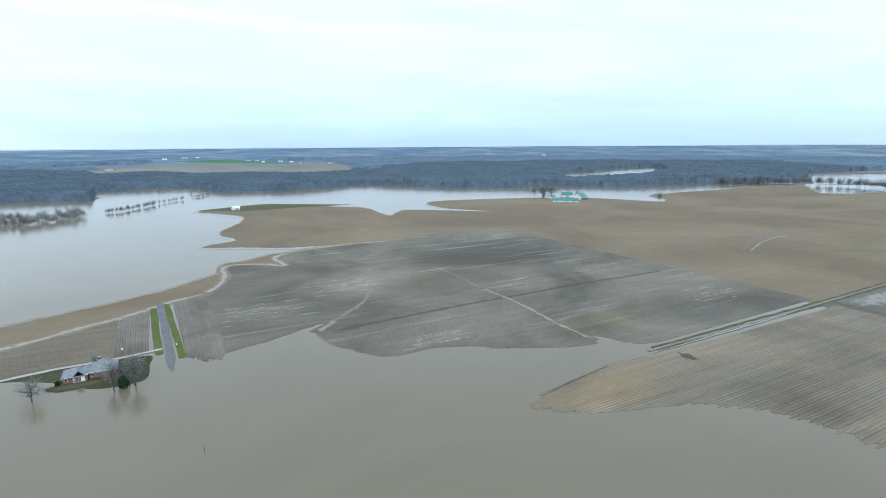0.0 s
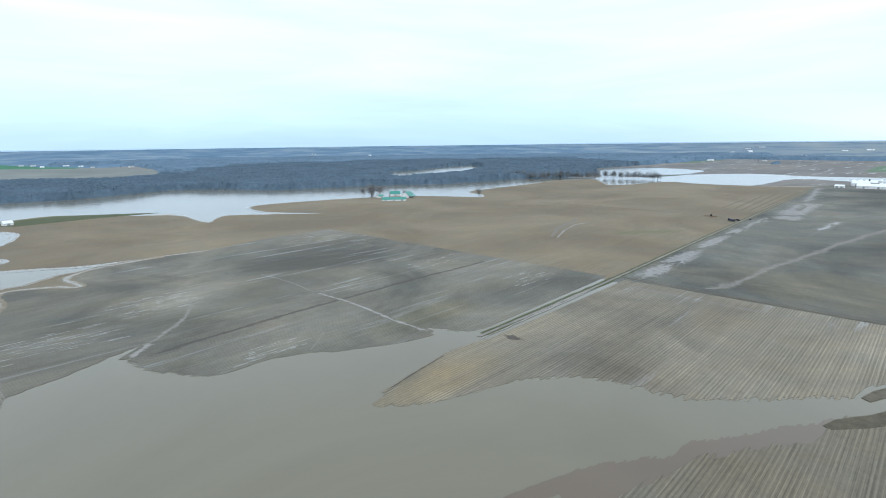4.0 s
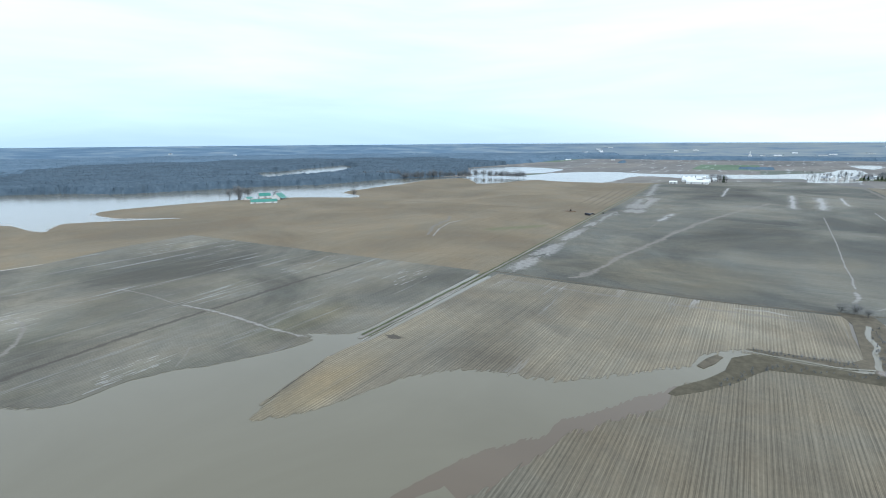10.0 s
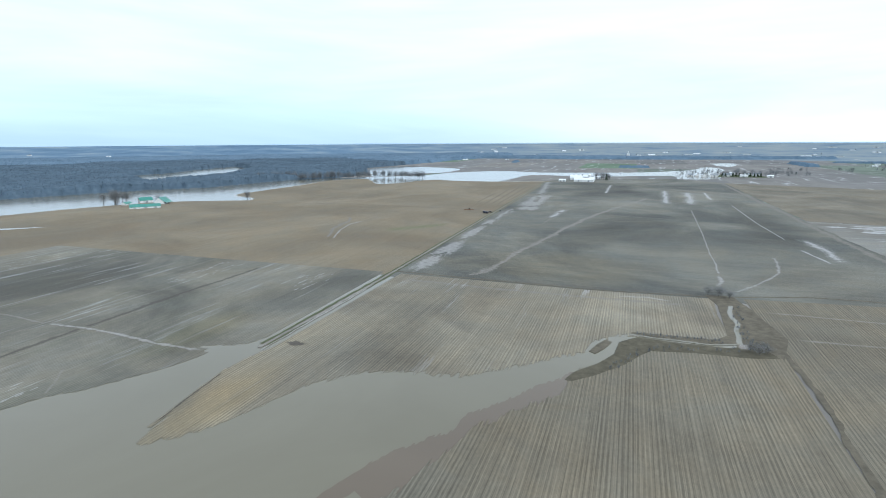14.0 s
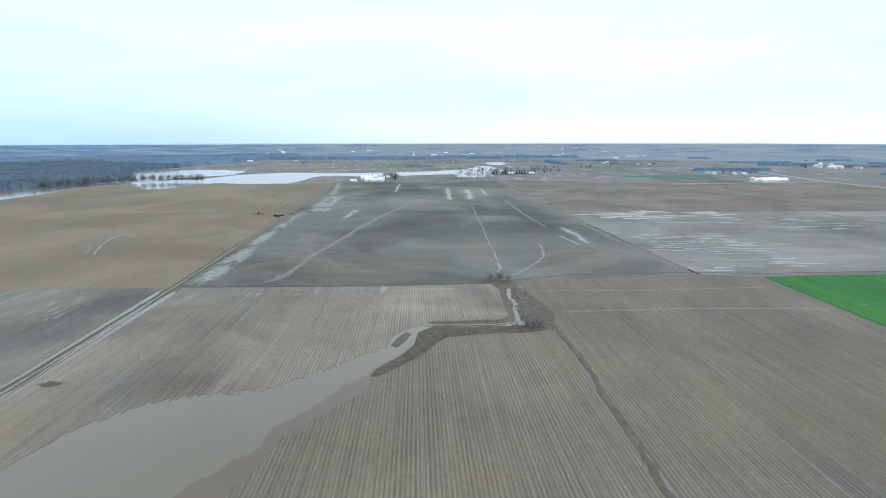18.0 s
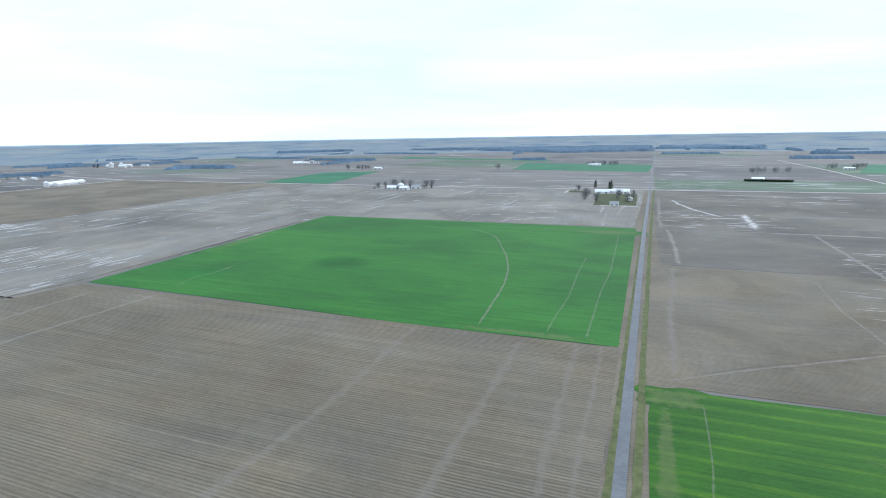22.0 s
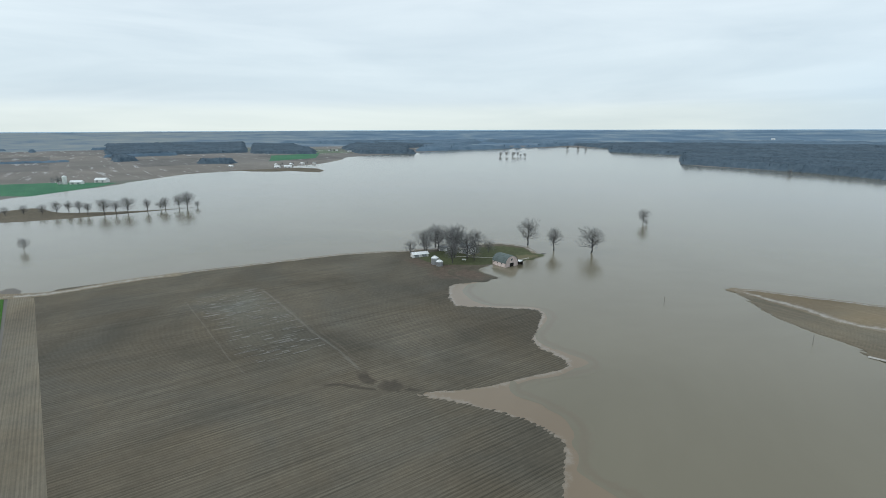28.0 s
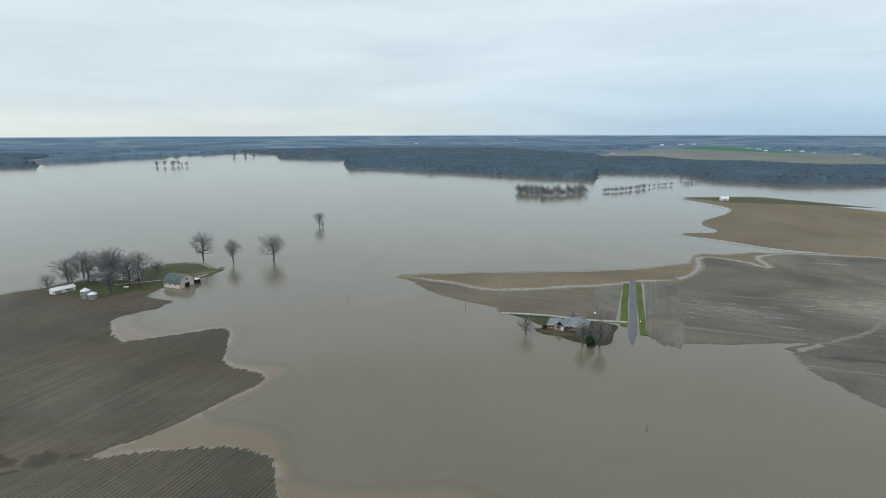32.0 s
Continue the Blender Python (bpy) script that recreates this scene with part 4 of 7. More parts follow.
tagged(soft_strip("silt_shoal", smooth(silt), 5, 0.095, T_SHOAL, M_LAKE, 2.0, 130, 0.35, 0.12), "brown silt rim of the shallows", "silt", kind="structure")
shoal = [(96, 84), (125, 76), (142, 69.3), (148, 65.3), (156, 60), (163.5, 54), (175, 53), (188, 43.3), (207, 31.8), (216, 24), (225, 20)]
tagged(sheet("water_shoal", outline(smooth(shoal), 0.3, 1.5, ALONG_X, 2.5, 131) + [(225, 10), (180, 20), (96, 60)], 0.088, M_SHOAL, None, 0.0), "thin brown silty water over stubble ends", "water", kind="structure")
tagged(soft_strip("silt_shoal", smooth(west_shore[4:]), 4.5, 0.1, T_MUD, M_SHALLOW, 1.0, 133, 0.5, 0.15), "pale silt settling along flooded row ends", "silt", kind="structure")

tagged(sheet("field_middle", [(-8, 92), (-8, -14), (-20, -28), (-8, -62), (8, -73), (60, -60), (60, 80)], 0.15, M_ENEAR), "stubble beside the sunken road", "field", kind="structure")

for i, (x, y, rx, ry) in enumerate(((-312, 218, 34, 16), (-292, 216, 22, 14), (-330, 214, 24, 10))):
    blotch("bare_yard_soil", "dark red-brown trampled soil below the farm yard", x, y, rx, ry, 0.168 + 0.003 * i, T_YARD, M_WEST, 8 + 3 * i, most=0.85)
blotch("bare_yard_soil", "dark red-brown trampled soil below the farm yard", -282, 224, 14, 9, 0.175, T_YARD, M_WEST, 9)
# ---- house yard, farm yard, banks ----
field("yard_house", "wet green lawn round the brick house", [(-66, 281), (-57, 277), (-42, 266), (-30, 253.5), (-15.5, 251.5), (-10, 256), (-8.6, 270), (-8, 282)], [(-24, 284), (-48, 285)], M_YARD, None, 0, 1.2, 0.2, 30, 1.5, category="lawn")
field("yard_farm", "green farm yard with bare trees and sheds", [(-297, 301), (-288, 282), (-292, 262), (-297, 246), (-304, 236)], [(-313, 224), (-327, 219), (-345, 221), (-354, 228), (-350, 262), (-341, 290), (-334, 302), (-318, 310)], M_GRASS, None, 0, 1.5, 0.22, 31, 1.5, category="lawn")
blotch("worn_lawn", "tan worn lawn beside the barn", -296, 288, 7, 12, 0.228, T_TAN, M_GRASS, 200, "lawn")
blotch("worn_lawn", "tan worn lawn under bare trees", -330, 262, 14, 8, 0.231, T_TAN, M_GRASS, 201, "lawn")
blotch("worn_lawn", "tan worn lawn in front of a brick house", -36, 261, 9, 3, 0.208, T_TAN, M_YARD, 202, "lawn", most=0.4)
tagged(strip("drive", [(-330, 246), (-318, 258), (-308, 268), (-298, 272), (-291, 280), (-291, 290)], 1.6, 0.24, M_GRAVEL, None, 0.4, 9), "pale worn track across the farm lawn", "drive", kind="structure")
tagged(sheet("bank_grass", outline([(60, 904), (110, 925), (177, 942), (215, 915), (254, 887), (290, 862), (216, 866), (123, 862), (60, 904)], 5, 3), 0.3, M_BERM), "dull green grass bank at the field edge", "bank", kind="structure")

# ---- roads and tracks ----
tagged(strip("road_country", [(2.6, -60), (2.6, -132), (2.3, -250), (0.5, -593), (-7, -1294), (-25, -2700), (-43, -4118)], 3.9, 0.3, M_ASPHALT), "straight narrow grey country road", "road", kind="structure")
tagged(strip("road_flooded", [(-2.3, 378), (-1.1, 340), (0, 292), (0.3, 272)], 4.0, 0.3, M_ASPHALT), "grey road running down into the flood", "road", kind="structure")
tagged(sheet("road_end", outline([(-2.2, 278), (-1.3, 266), (-0.2, 258), (0.4, 257), (1.2, 262), (2.6, 278), (-2.2, 278)], 1.0, 0.25), 0.29, M_ASPHALT), "wet end of the road under the water's edge", "road", kind="structure")
for a, b, w, mat, label in ((-5.6, -4.6, 4, M_LUSH, "bright green verge"), (3.5, 5.6, 3.5, M_LUSH, "bright green verge")):
    tagged(strip("verge", [(a - 0.5, 368), (a + 0.3, 320), (a + 1.2, 282)] if a < 0 else [(a - 2.2, 374), (a, 320), (a + 2.0, 272)], w * 0.95, 0.24, mat, None, 0.12, 3), "bright green grass verge of the flooded road", "verge", kind="structure")
tagged(sheet("verge_soil", [(-16, -26), (12, -60), (12, -590), (6, -990), (-14, -990), (-16, -590)], 0.115, M_SOUTH), "bare brown soil along the country road", "soil", kind="structure")
for sx, w in ((5.4, 2.6), (-2.2, 2.6)):
    tagged(strip("verge", [(sx, -62), (sx, -132), (sx - 0.5, -250), (sx - 3.6, -593), (sx - 8.5, -1000)], w, 0.25, M_VERGE, None, 0.3, 5), "faded grass verge along the country road", "verge", kind="structure")
tagged(strip("lane", [(205, 168.5), (271, 168), (380, 170), (527, 174), (760, 180), (1050, 188), (1336, 196)], 2.0, 0.26, M_TRACK, None, 0.25, 7), "muddy gravel farm lane between fields", "lane", kind="structure")
for s in (-1, 1):
    tagged(strip("lane_verge", [(210, 168.5 + s * 2.0), (380, 170 + s * 2.0), (527, 174 + s * 2.0), (760, 180 + s * 2.0), (1336, 196 + s * 2.0)], 1.5, 0.24, M_BERM, None, 0.6, 8 + s), "grass edge of the farm lane", "verge", kind="structure")
tagged(strip("road_gravel_cross", [(1255, -1003), (938, -990), (485, -988), (3, -997), (-396, -1012), (-760, -1008), (-1300, -1000)], 8, 0.3, M_GRAVEL), "pale gravel road crossing the plain", "road", kind="structure")
tagged(strip("road_gravel_north", [(1225, -591), (1245, -800), (1262, -1003), (1300, -1010), (2032, -1169)], 9, 0.3, M_GRAVEL), "pale gravel road to farm sheds", "road", kind="structure")
tagged(strip("road_gravel_east", [(1300, -1008), (1867, -975), (2137, -968), (2503, -965), (2833, -975), (3169, -1024)], 8, 0.3, M_GRAVEL), "pale gravel road across the eastern plain", "road", kind="structure")
tagged(strip("road_gravel_west", [(-389, -571), (-385, -640), (-392, -801), (-398, -1016), (-406, -1546), (-394, -2057)], 6, 0.3, M_GRAVEL), "pale gravel section road", "road", kind="structure")
tagged(strip("road_gravel_lake", [(-1302, -1175), (-1350, -1060), (-1393, -1020)], 6, 0.3, M_GRAVEL), "pale gravel road in green wheat", "road", kind="structure")
tagged(strip("drive", [(-70, 281), (-45, 285.5), (-24, 285.5), (-10, 287.5), (-3, 289)], 2.6, 0.26, M_GRAVEL, None, 0.2, 3), "pale gravel drive to the brick house", "drive", kind="structure")
tagged(strip("grass_ditch", [(371, 172), (366, 93), (364, 11), (370, -56), (388, -112), (391, -211), (384, -262), (388, -385), (389, -534)], 2.0, 0.22, M_SCRUBGR, None, 0.8, 12), "dark weedy ditch between fields", "ditch", kind="structure")
tagged(strip("grass_ditch", [(121, -72), (139, -71.5), (176, -73), (233, -75.5), (281, -74)], 2.6, 0.22, M_SCRUBGR, None, 0.8, 13), "weedy ditch between stubble fields", "ditch", kind="structure")

# ---- creek ----
bank_n = outline([(374, -50), (352, -55), (325, -54), (296, -52), (288, -46), (287, -20), (286, -4)], 1.5, 1.0, None, 0, 3) + outline([(283, -5), (281, -28), (282, -48), (284, -62), (270, -72), (300, -80), (350, -72), (376, -66)], 1.5, 1.0, None, 0, 4)
tagged(sheet("creek_bank", bank_n, 0.2, M_SCRUBGR), "weedy brown banks of a small creek", "bank", kind="structure")
bank_s = outline([(215, 19), (226, 9), (240, -2), (254, -9), (262, -14), (265, -32), (266, -56), (270, -72)], 1.5, 1.0, None, 0, 5) + outline([(284, -62), (277, -50), (277, -30), (279, -8), (269, 1), (252, 3), (237, 10), (224, 19), (215, 22)], 1.5, 1.2, None, 0, 6)
tagged(sheet("creek_bank", bank_s, 0.205, M_BANK), "dark weedy bank where the creek meets the flood", "bank", kind="structure")
for i, (pts, w) in enumerate((([(352, -62), (343, -60), (330, -59), (318, -60.5), (308, -58), (296, -57), (284, -56)], 2.4), ([(284, -56.5), (281.5, -48), (279.5, -40), (280.5, -20), (282, -4)], 1.7))):
    tagged(strip("water_creek", pts, w, 0.235 + 0.004 * i, M_LAKE, None, 0.5, 5 + i), "narrow muddy creek winding into the flood", "water", kind="structure")
blotch("water_creek_pool", "muddy pool where the creek bends", 282, -57, 3.5, 3.0, 0.25, T_SHOAL, M_SCRUBGR, 4, "water", 0.15)
tagged(sheet("creek_island", outline([(270, 7), (262, 11), (252, 14), (250, 11), (258, 7), (268, 4), (270, 7)], 1.0, 0.5), 0.27, M_SCRUBGR, None, 0.1), "low weedy island in the creek mouth", "bank", kind="structure")
for i, (pts, w) in enumerate((([(-158, 334), (-128, 331.5), (-87, 324), (-43, 346), (-9, 367), (5, 379), (28, 388)], 6.0), (N_EDGE[::-1][:14], 6.0), (STRIP_N, 2.5), ([(-402, 60), (-388, 174), (-367, 229), (-347, 300), (-322, 315), (-300, 305)], 2.5),
                              (WHEAT_EDGE, 6.0), ([(-411, -40), (-400, -16), (-402, 20), (-402, 60)], 6.0), (stub_w, 11), (stub_n[:12], 11), (stub_n[11:], 11))):
    # The wheat edge line is whitened by the painted water reflection.
    tagged(soft_strip("mud_line", smooth(list(pts)), w, 0.208 if i < 6 else 0.112 + 0.003 * i, T_WETSHEEN if i == 4 else T_MUD, M_STUB if i < 6 else M_LAKE, 2.0, 40 + i, 0.85, 0.3), "pale wet mud along a water line", "mud", kind="structure")

# ---- pale drainage lines, wheel lanes and puddles ----


LEVEL = {M_NDARK.name: 0.176, M_STUB.name: 0.156, M_WEST.name: 0.166, M_ENEAR.name: 0.166, M_CENTRE.name: 0.176, M_WHEAT.name: 0.206, M_WHEAT2.name: 0.206, gm.m.name: 0.02}


def line_mark(name, pts, width, tones, under, label, z=0.215, seed=1, category="track", most=0.9, rough=0.9):
    return tagged(soft_strip(name, pts, width, LEVEL.get(under.name, 0.136) + 0.0011 * (seed % 29), tones, under, width * 0.25, seed, most, rough), label, category, kind="structure")


DRAIN, WASH = "pale silted drain line across a field", "pale wash line across a field"
for i, (under, tones, w, most, rough, label, pts) in enumerate((
        (M_EDARK, T_TRACK, 8, 0.8, 0.9, DRAIN, [(371, 115), (388, 103), (421, 98), (466, 94), (535, 81), (635, 65), (725, 48), (835, 18), (930, -11), (990, -30)]),
        (M_EDARK, T_WETSHEEN, 1.7, 0.7, 0.7, DRAIN, [(436, -66.6), (470, -69), (517, -70), (637, -76.5), (838, -84)]),
        (M_EDARK, T_WETSHEEN, 3.5, 0.7, 0.4, DRAIN, [(398, -60), (412, -65), (436, -66.6)]),
        (M_EDARK, T_WETSHEEN, 2.4, 0.6, 0.7, DRAIN, [(386, -70), (410, -86), (434, -100), (455, -110), (485, -116), (517, -120)]),
        (M_EDARK, T_SILT, 9, 0.8, 0.9, WASH, [(1350, -196), (1000, -198), (761, -200), (486, -203), (392, -207)]),
        (M_EDARK, T_SILT, 3, 0.7, 0.9, WASH, [(644, 98), (700, 95), (766, 91)]),
        (M_EDARK, T_SILT, 3.5, 0.7, 0.9, WASH, [(750, 29), (740, 0), (735, -30), (732, -54)]),
        (M_EDARK, T_SILT, 3, 0.6, 0.9, WASH, [(691, 20), (700, -20), (712, -70), (726, -116)]),
        (M_SDARK, T_TRACK, 4.0, 0.8, 0.9, DRAIN, [(-151, -596), (-153, -498), (-154, -424)]),
        (M_SOUTH, T_TRACK, 1.5, 0.75, 0.9, DRAIN, [(-108, -410), (-105, -342), (-108, -312), (-110, -279), (-109, -240), (-108.7, -219)]),
        (M_SOUTH, T_TRACK, 2.0, 0.8, 0.8, DRAIN, [(-187, -427), (-184, -389), (-183, -360), (-184, -330), (-180, -237)]),
        (M_SOUTH, T_TRACK, 1.7, 0.7, 0.9, DRAIN, [(-9, -219), (-22, -227.6), (-48, -245), (-75, -261), (-105, -279), (-137, -298), (-161, -313), (-253, -378)]),
        (M_SOUTH, T_FURROW, 1.0, 0.8, 0.9, "dark furrow beside a drain line", [(-24, -231), (-50, -249), (-77, -264.5), (-107, -283), (-139, -302), (-163, -317)]),
        (M_SOUTH, T_LANE, 4.5, 0.6, 0.9, "pale wheel lane along the country road", [(-15, -226), (-16, -304), (-22, -428)]),
        (M_SDARK, T_TRACK, 4.5, 0.8, 0.9, "pale wheel lane along the country road", [(-21.5, -596), (-25.6, -502), (-25.7, -432)]),
        (M_SDARK, T_LANE, 6.0, 0.7, 0.9, "pale wheel lane along the country road", [(-16, -880), (-15, -700), (-15, -600)]),
        (M_SDARK, T_WETSHEEN, 6.0, 0.8, 0.3, WASH, [(-34, -858), (-42, -810), (-55, -761), (-70, -725), (-84, -696)]),
        (M_SDARK, T_WETSHEEN, 10.0, 0.85, 0.3, WASH, [(-110, -729), (-108, -690), (-109, -650), (-106.7, -612)]),
        (M_SDARK, T_WETSHEEN, 6.0, 0.7, 0.3, WASH, [(-30, -688), (-60, -684), (-84, -687), (-120, -690)]),
        (M_NDARK, T_TRACK, 6.0, 0.85, 0.4, DRAIN, [(72, 274), (77, 281), (87, 290)]),
        (M_NDARK, T_TRACK, 3.2, 0.8, 0.6, DRAIN, [(83, 287), (102, 304), (114, 317), (124, 333), (131, 352), (132, 372)]),
        (M_NDARK, T_TRACK, 3.0, 0.85, 0.6, DRAIN, [(193, 192), (193, 219), (196, 242), (198, 271), (196.5, 306)]),
        (M_NDARK, T_TRACK, 2.0, 0.6, 0.9, DRAIN, [(196.5, 306), (200, 344), (198, 385)]),
        (M_NDARK, T_TRACK, 1.6, 0.45, 0.7, DRAIN, [(135, 218), (145, 226), (158, 238)]),
        (M_STUB, T_WETSHEEN, 2.6, 0.7, 0.9, WASH, [(480, 290), (505, 300), (530, 310), (575, 322), (600, 318)]),
        (M_WEST, T_LANE, 1.2, 0.22, 0.5, WASH, [(-332, 95), (-290, 94.5), (-244, 93), (-215, 94), (-190, 92.5)]),
        (M_WEST, T_FURROW, 1.0, 0.8, 0.9, "dark furrow beside a wash line", [(-330, 97.5), (-290, 97), (-244, 95.8), (-215, 96.8), (-188, 94.5)]),
        (M_WEST, T_LANE, 1.0, 0.28, 0.6, WASH, [(-336, 50.7), (-282, 51), (-233, 50.6), (-214, 52)]),
        (M_CENTRE, T_WETSHEEN, 3.0, 0.5, 0.5, WASH, [(352, -30), (356, -14), (353, 6)]),
        (M_CENTRE, T_SILT, 5.0, 0.6, 0.9, "rutted headland turning strip", [(346, -40), (345, 20), (346, 90), (350, 155)]))):
    line_mark("drain_line", pts, w, tones, under, label, seed=i + 3, most=most, rough=rough)
for i, (pts, w) in enumerate((([(175, -541), (167, -537), (140, -509), (117, -452), (102, -410), (90, -359), (85, -318), (82, -279), (80, -256)], 2.4), ([(43, -442), (43.6, -384), (42, -326), (43.7, -284), (44, -256)], 1.6), ([(24, -545), (22, -405), (24, -342), (24, -256)], 1.8), ([(-24, -207), (-24, -184), (-23.5, -163), (-22, -146), (-21, -120)], 1.0), ([(301, -266), (309, -292), (305, -308), (308, -336)], 2.6))):
    line_mark("dead_furrow", smooth(pts), w * 0.7, T_TRACK, M_WHEAT2 if i == 3 else M_WHEAT, "bare furrow line through green wheat", 0.245, i + 50, most=0.65 if i == 0 else 0.4)
for i, (pts, w) in enumerate((([(112, -251), (109, -158), (113, -112), (113, -80)], 5.5), ([(54, -249), (54, -156), (54, -90)], 5.5), ([(27, -251), (26, -178), (24, -120), (24, -80)], 4.5), ([(16, -251), (15, -120), (15, -80)], 3.0))):
    line_mark("wheel_lane", pts, w * 0.9, T_LANE, M_ENEAR, "faint pale wheel lane across stubble", 0.2, i + 120, most=0.42)
for i, pts in enumerate(([(345, -80), (343, -150), (347, -240)], [(300, -84), (303, -160), (298, -250)])):
    line_mark("drain_line", pts, 2.2, T_LANE, M_ENEAR, "broken pale wet line across stubble", 0.2, i + 140, most=0.45, rough=0.5)
line_mark("dark_strip", [(75, 271), (115, 275), (153, 277), (197, 279), (247, 280), (303, 279), (353, 278)], 5, T_DIRT, M_NDARK, "dark tilled strip along the rows", 0.22, 90, most=0.75)
line_mark("dark_strip", [(128, 273), (190, 275), (240, 276)], 2, T_LANE, M_NDARK, "pale edge of a tilled strip", 0.22, 91, most=0.5)
blotch("dirt_scar", "dark patch of wet dirt", 215, 154, 3.5, 6, 0.235, T_DIRT, M_CENTRE, 91)
line_mark("field_edge", [(369, 172), (369, 110), (368, 60), (370, 20), (372, -52)], 1.8, T_FURROW, M_EDARK, "dark unploughed edge between two fields", 0.2, 94, most=0.8)
line_mark("dirt_scar", smooth([(-158, 104), (-165, 99), (-167.5, 93), (-177, 85), (-183, 80), (-188, 72)]), 3.4, T_DIRT, M_WEST, "dark wet dirt where rows wash out", seed=92, category="dirt", most=0.75)
blotch("dirt_scar", "dark wet dirt where rows wash out", -181, 91, 9, 3.5, 0.2, T_DIRT, M_WEST, 93, most=0.75)
blotch("dirt_scar", "dark wet dirt where rows wash out", -170, 96, 6, 5, 0.203, T_DIRT, M_WEST, 97, most=0.7)
for i, (x, y, rx, ry) in enumerate(((-14, -60, 4, 26), (-11, -150, 3.5, 40), (-14, -206, 10, 7), (60, -256, 40, 4), (40, -560, 30, 10), (372, -420, 6, 60))):
    blotch("thin_wheat", "thin yellowed stand of wheat along the field edge", x, y, rx, ry, 0.209 + 0.002 * i, T_PALEWHEAT, M_WHEAT2 if i < 3 else M_WHEAT, 170 + i, "wheat", most=0.45)
line_mark("lane_track", [(180, 166), (130, 157)], 1.2, T_DIRT, M_CENTRE, "dark wheel track down to the flood", 0.24, 99)
tagged(strip("water_inlet", [(203, 165.5), (225, 165.6), (255, 166), (290, 166.6), (330, 167.6)], 1.2, 0.28, M_POOL, None, 0.5, 98, True), "water lying along the farm lane", "water", kind="structure")


def puddles(label, x0, x1, y0, y1, count, length, width, rows, seed, under):
    """Thin pools lying in the rows."""
    z = LEVEL.get(under.name, 0.136) + 0.035
    rng = random.Random(seed)
    verts, vals, faces = [], [], []
    for _ in range(count):
        cx, cy = rng.uniform(x0, x1), rng.uniform(y0, y1)
        if max(x1 - x0, y1 - y0) > 150 and jitter(cx * 0.012, seed) + jitter(cy * 0.012, seed + 4) < -0.05:
            continue
        ln, wd, n = length * rng.uniform(0.3, 1.4), width * rng.uniform(0.6, 2.4), 7
        k = len(verts)
        for j in range(n):
            u = j / (n - 1)
            du, half = (u - 0.5) * ln, wd / 2 * (math.sin(math.pi * u) ** 0.7 + 0.04)
            for off, c in ((-half * rng.uniform(0.6, 1.4), 0.1), (0.0, 1.0 if 0 < j < n - 1 else 0.2), (half * rng.uniform(0.6, 1.4), 0.1)):
                zk = z + 0.00003 * k
                verts.append((cx + du, cy + off, zk) if rows == ALONG_X else (cx - off, cy + du, zk))
                vals.append(c)
        for j in range(n - 1):
            for s in (0, 1):
                a = k + j * 3 + s
                faces.append((a, a + 3, a + 4, a + 1))
    return tagged(cover(raw("puddles", verts, faces, soften(T_WETSHEEN, under, 0.3 if under is M_WEST else 0.5 if under in (M_NDARK, M_SOUTH) else 0.7, 0.12)), vals), label, "puddles", kind="stuff")


for i, (x0, x1, y0, y1, n) in enumerate(((30, 80, 308, 345, 60), (92, 138, 342, 382, 60), (104, 142, 226, 242, 26), (270, 355, 462, 494, 40), (330, 362, 425, 448, 16), (290, 356, 298, 322, 26), (300, 356, 205, 232, 24))):
    puddles("thin pale puddles lying in dark tilled rows", x0, x1, y0, y1, n, 11, 0.8, ALONG_X, 1 + i, M_NDARK)
for i, (x0, x1, y0, y1, n, ln, w) in enumerate(((590, 745, -420, -218, 90, 45, 9.0), (400, 735, -560, -225, 110, 30, 3.0), (395, 560, -330, -222, 90, 30, 3.0))):
    puddles("pale puddles among waterlogged rows", x0, x1, y0, y1, n, ln, w, ALONG_Y, 30 + i, M_PALE)
puddles("pale puddles among waterlogged rows", 20, 300, -960, -610, 110, 30, 2.2, ALONG_X, 4, M_PALE)
puddles("pale puddles among waterlogged rows", 300, 700, -960, -610, 40, 40, 2.2, ALONG_X, 14, M_PALE)
for i, (x0, x1, y0, y1, n, ln, w, under) in enumerate(((-140, -20, -720, -610, 40, 26, 2.4, M_SDARK), (-370, -150, -540, -435, 60, 26, 1.6, M_SDARK), (-370, -20, -960, -740, 30, 40, 3.0, M_SDARK), (-215, -120, -400, -318, 34, 18, 1.3, M_SOUTH), (-330, -215, -420, -330, 20, 20, 1.2, M_SOUTH), (-620, -400, -980, -440, 70, 40, 3.0, M_SDARK))):
    puddles("pale puddles lying in a wet field", x0, x1, y0, y1, n, ln, w, ALONG_X, 40 + i, under)
puddles("line of pale puddles along a field edge", -392, -380, -420, -225, 26, 1.5, 14, ALONG_X, 12, M_SOUTH)
puddles("thin pools in stubble rows", -335, -222, 56, 92, 170, 8, 0.6, ALONG_Y, 8, M_WEST)
puddles("pale puddles in a far field", 1400, 2400, -820, -360, 110, 70, 5.0, ALONG_Y, 9, gm.m)
puddles("pale puddles in a far field", -150, 400, -1440, -1010, 90, 70, 4.0, ALONG_X, 10, gm.m)
tagged(soft_strip("wet_ground", [(700, 164), (800, 154), (1000, 160), (1119, 168), (1310, 188)], 14, 0.17, T_WETSHEEN, M_EDARK, 5, 87, 0.4, 0.5), "pale waterlogged strip beside the farm lane", "wet soil", kind="structure")
tagged(soft_strip("wet_ground", [(380, 158), (483, 163), (568, 160), (768, 164)], 7, 0.172, T_WETSHEEN, M_EDARK, 2.5, 88, 0.4, 0.5), "pale waterlogged strip beside the farm lane", "wet soil", kind="structure")
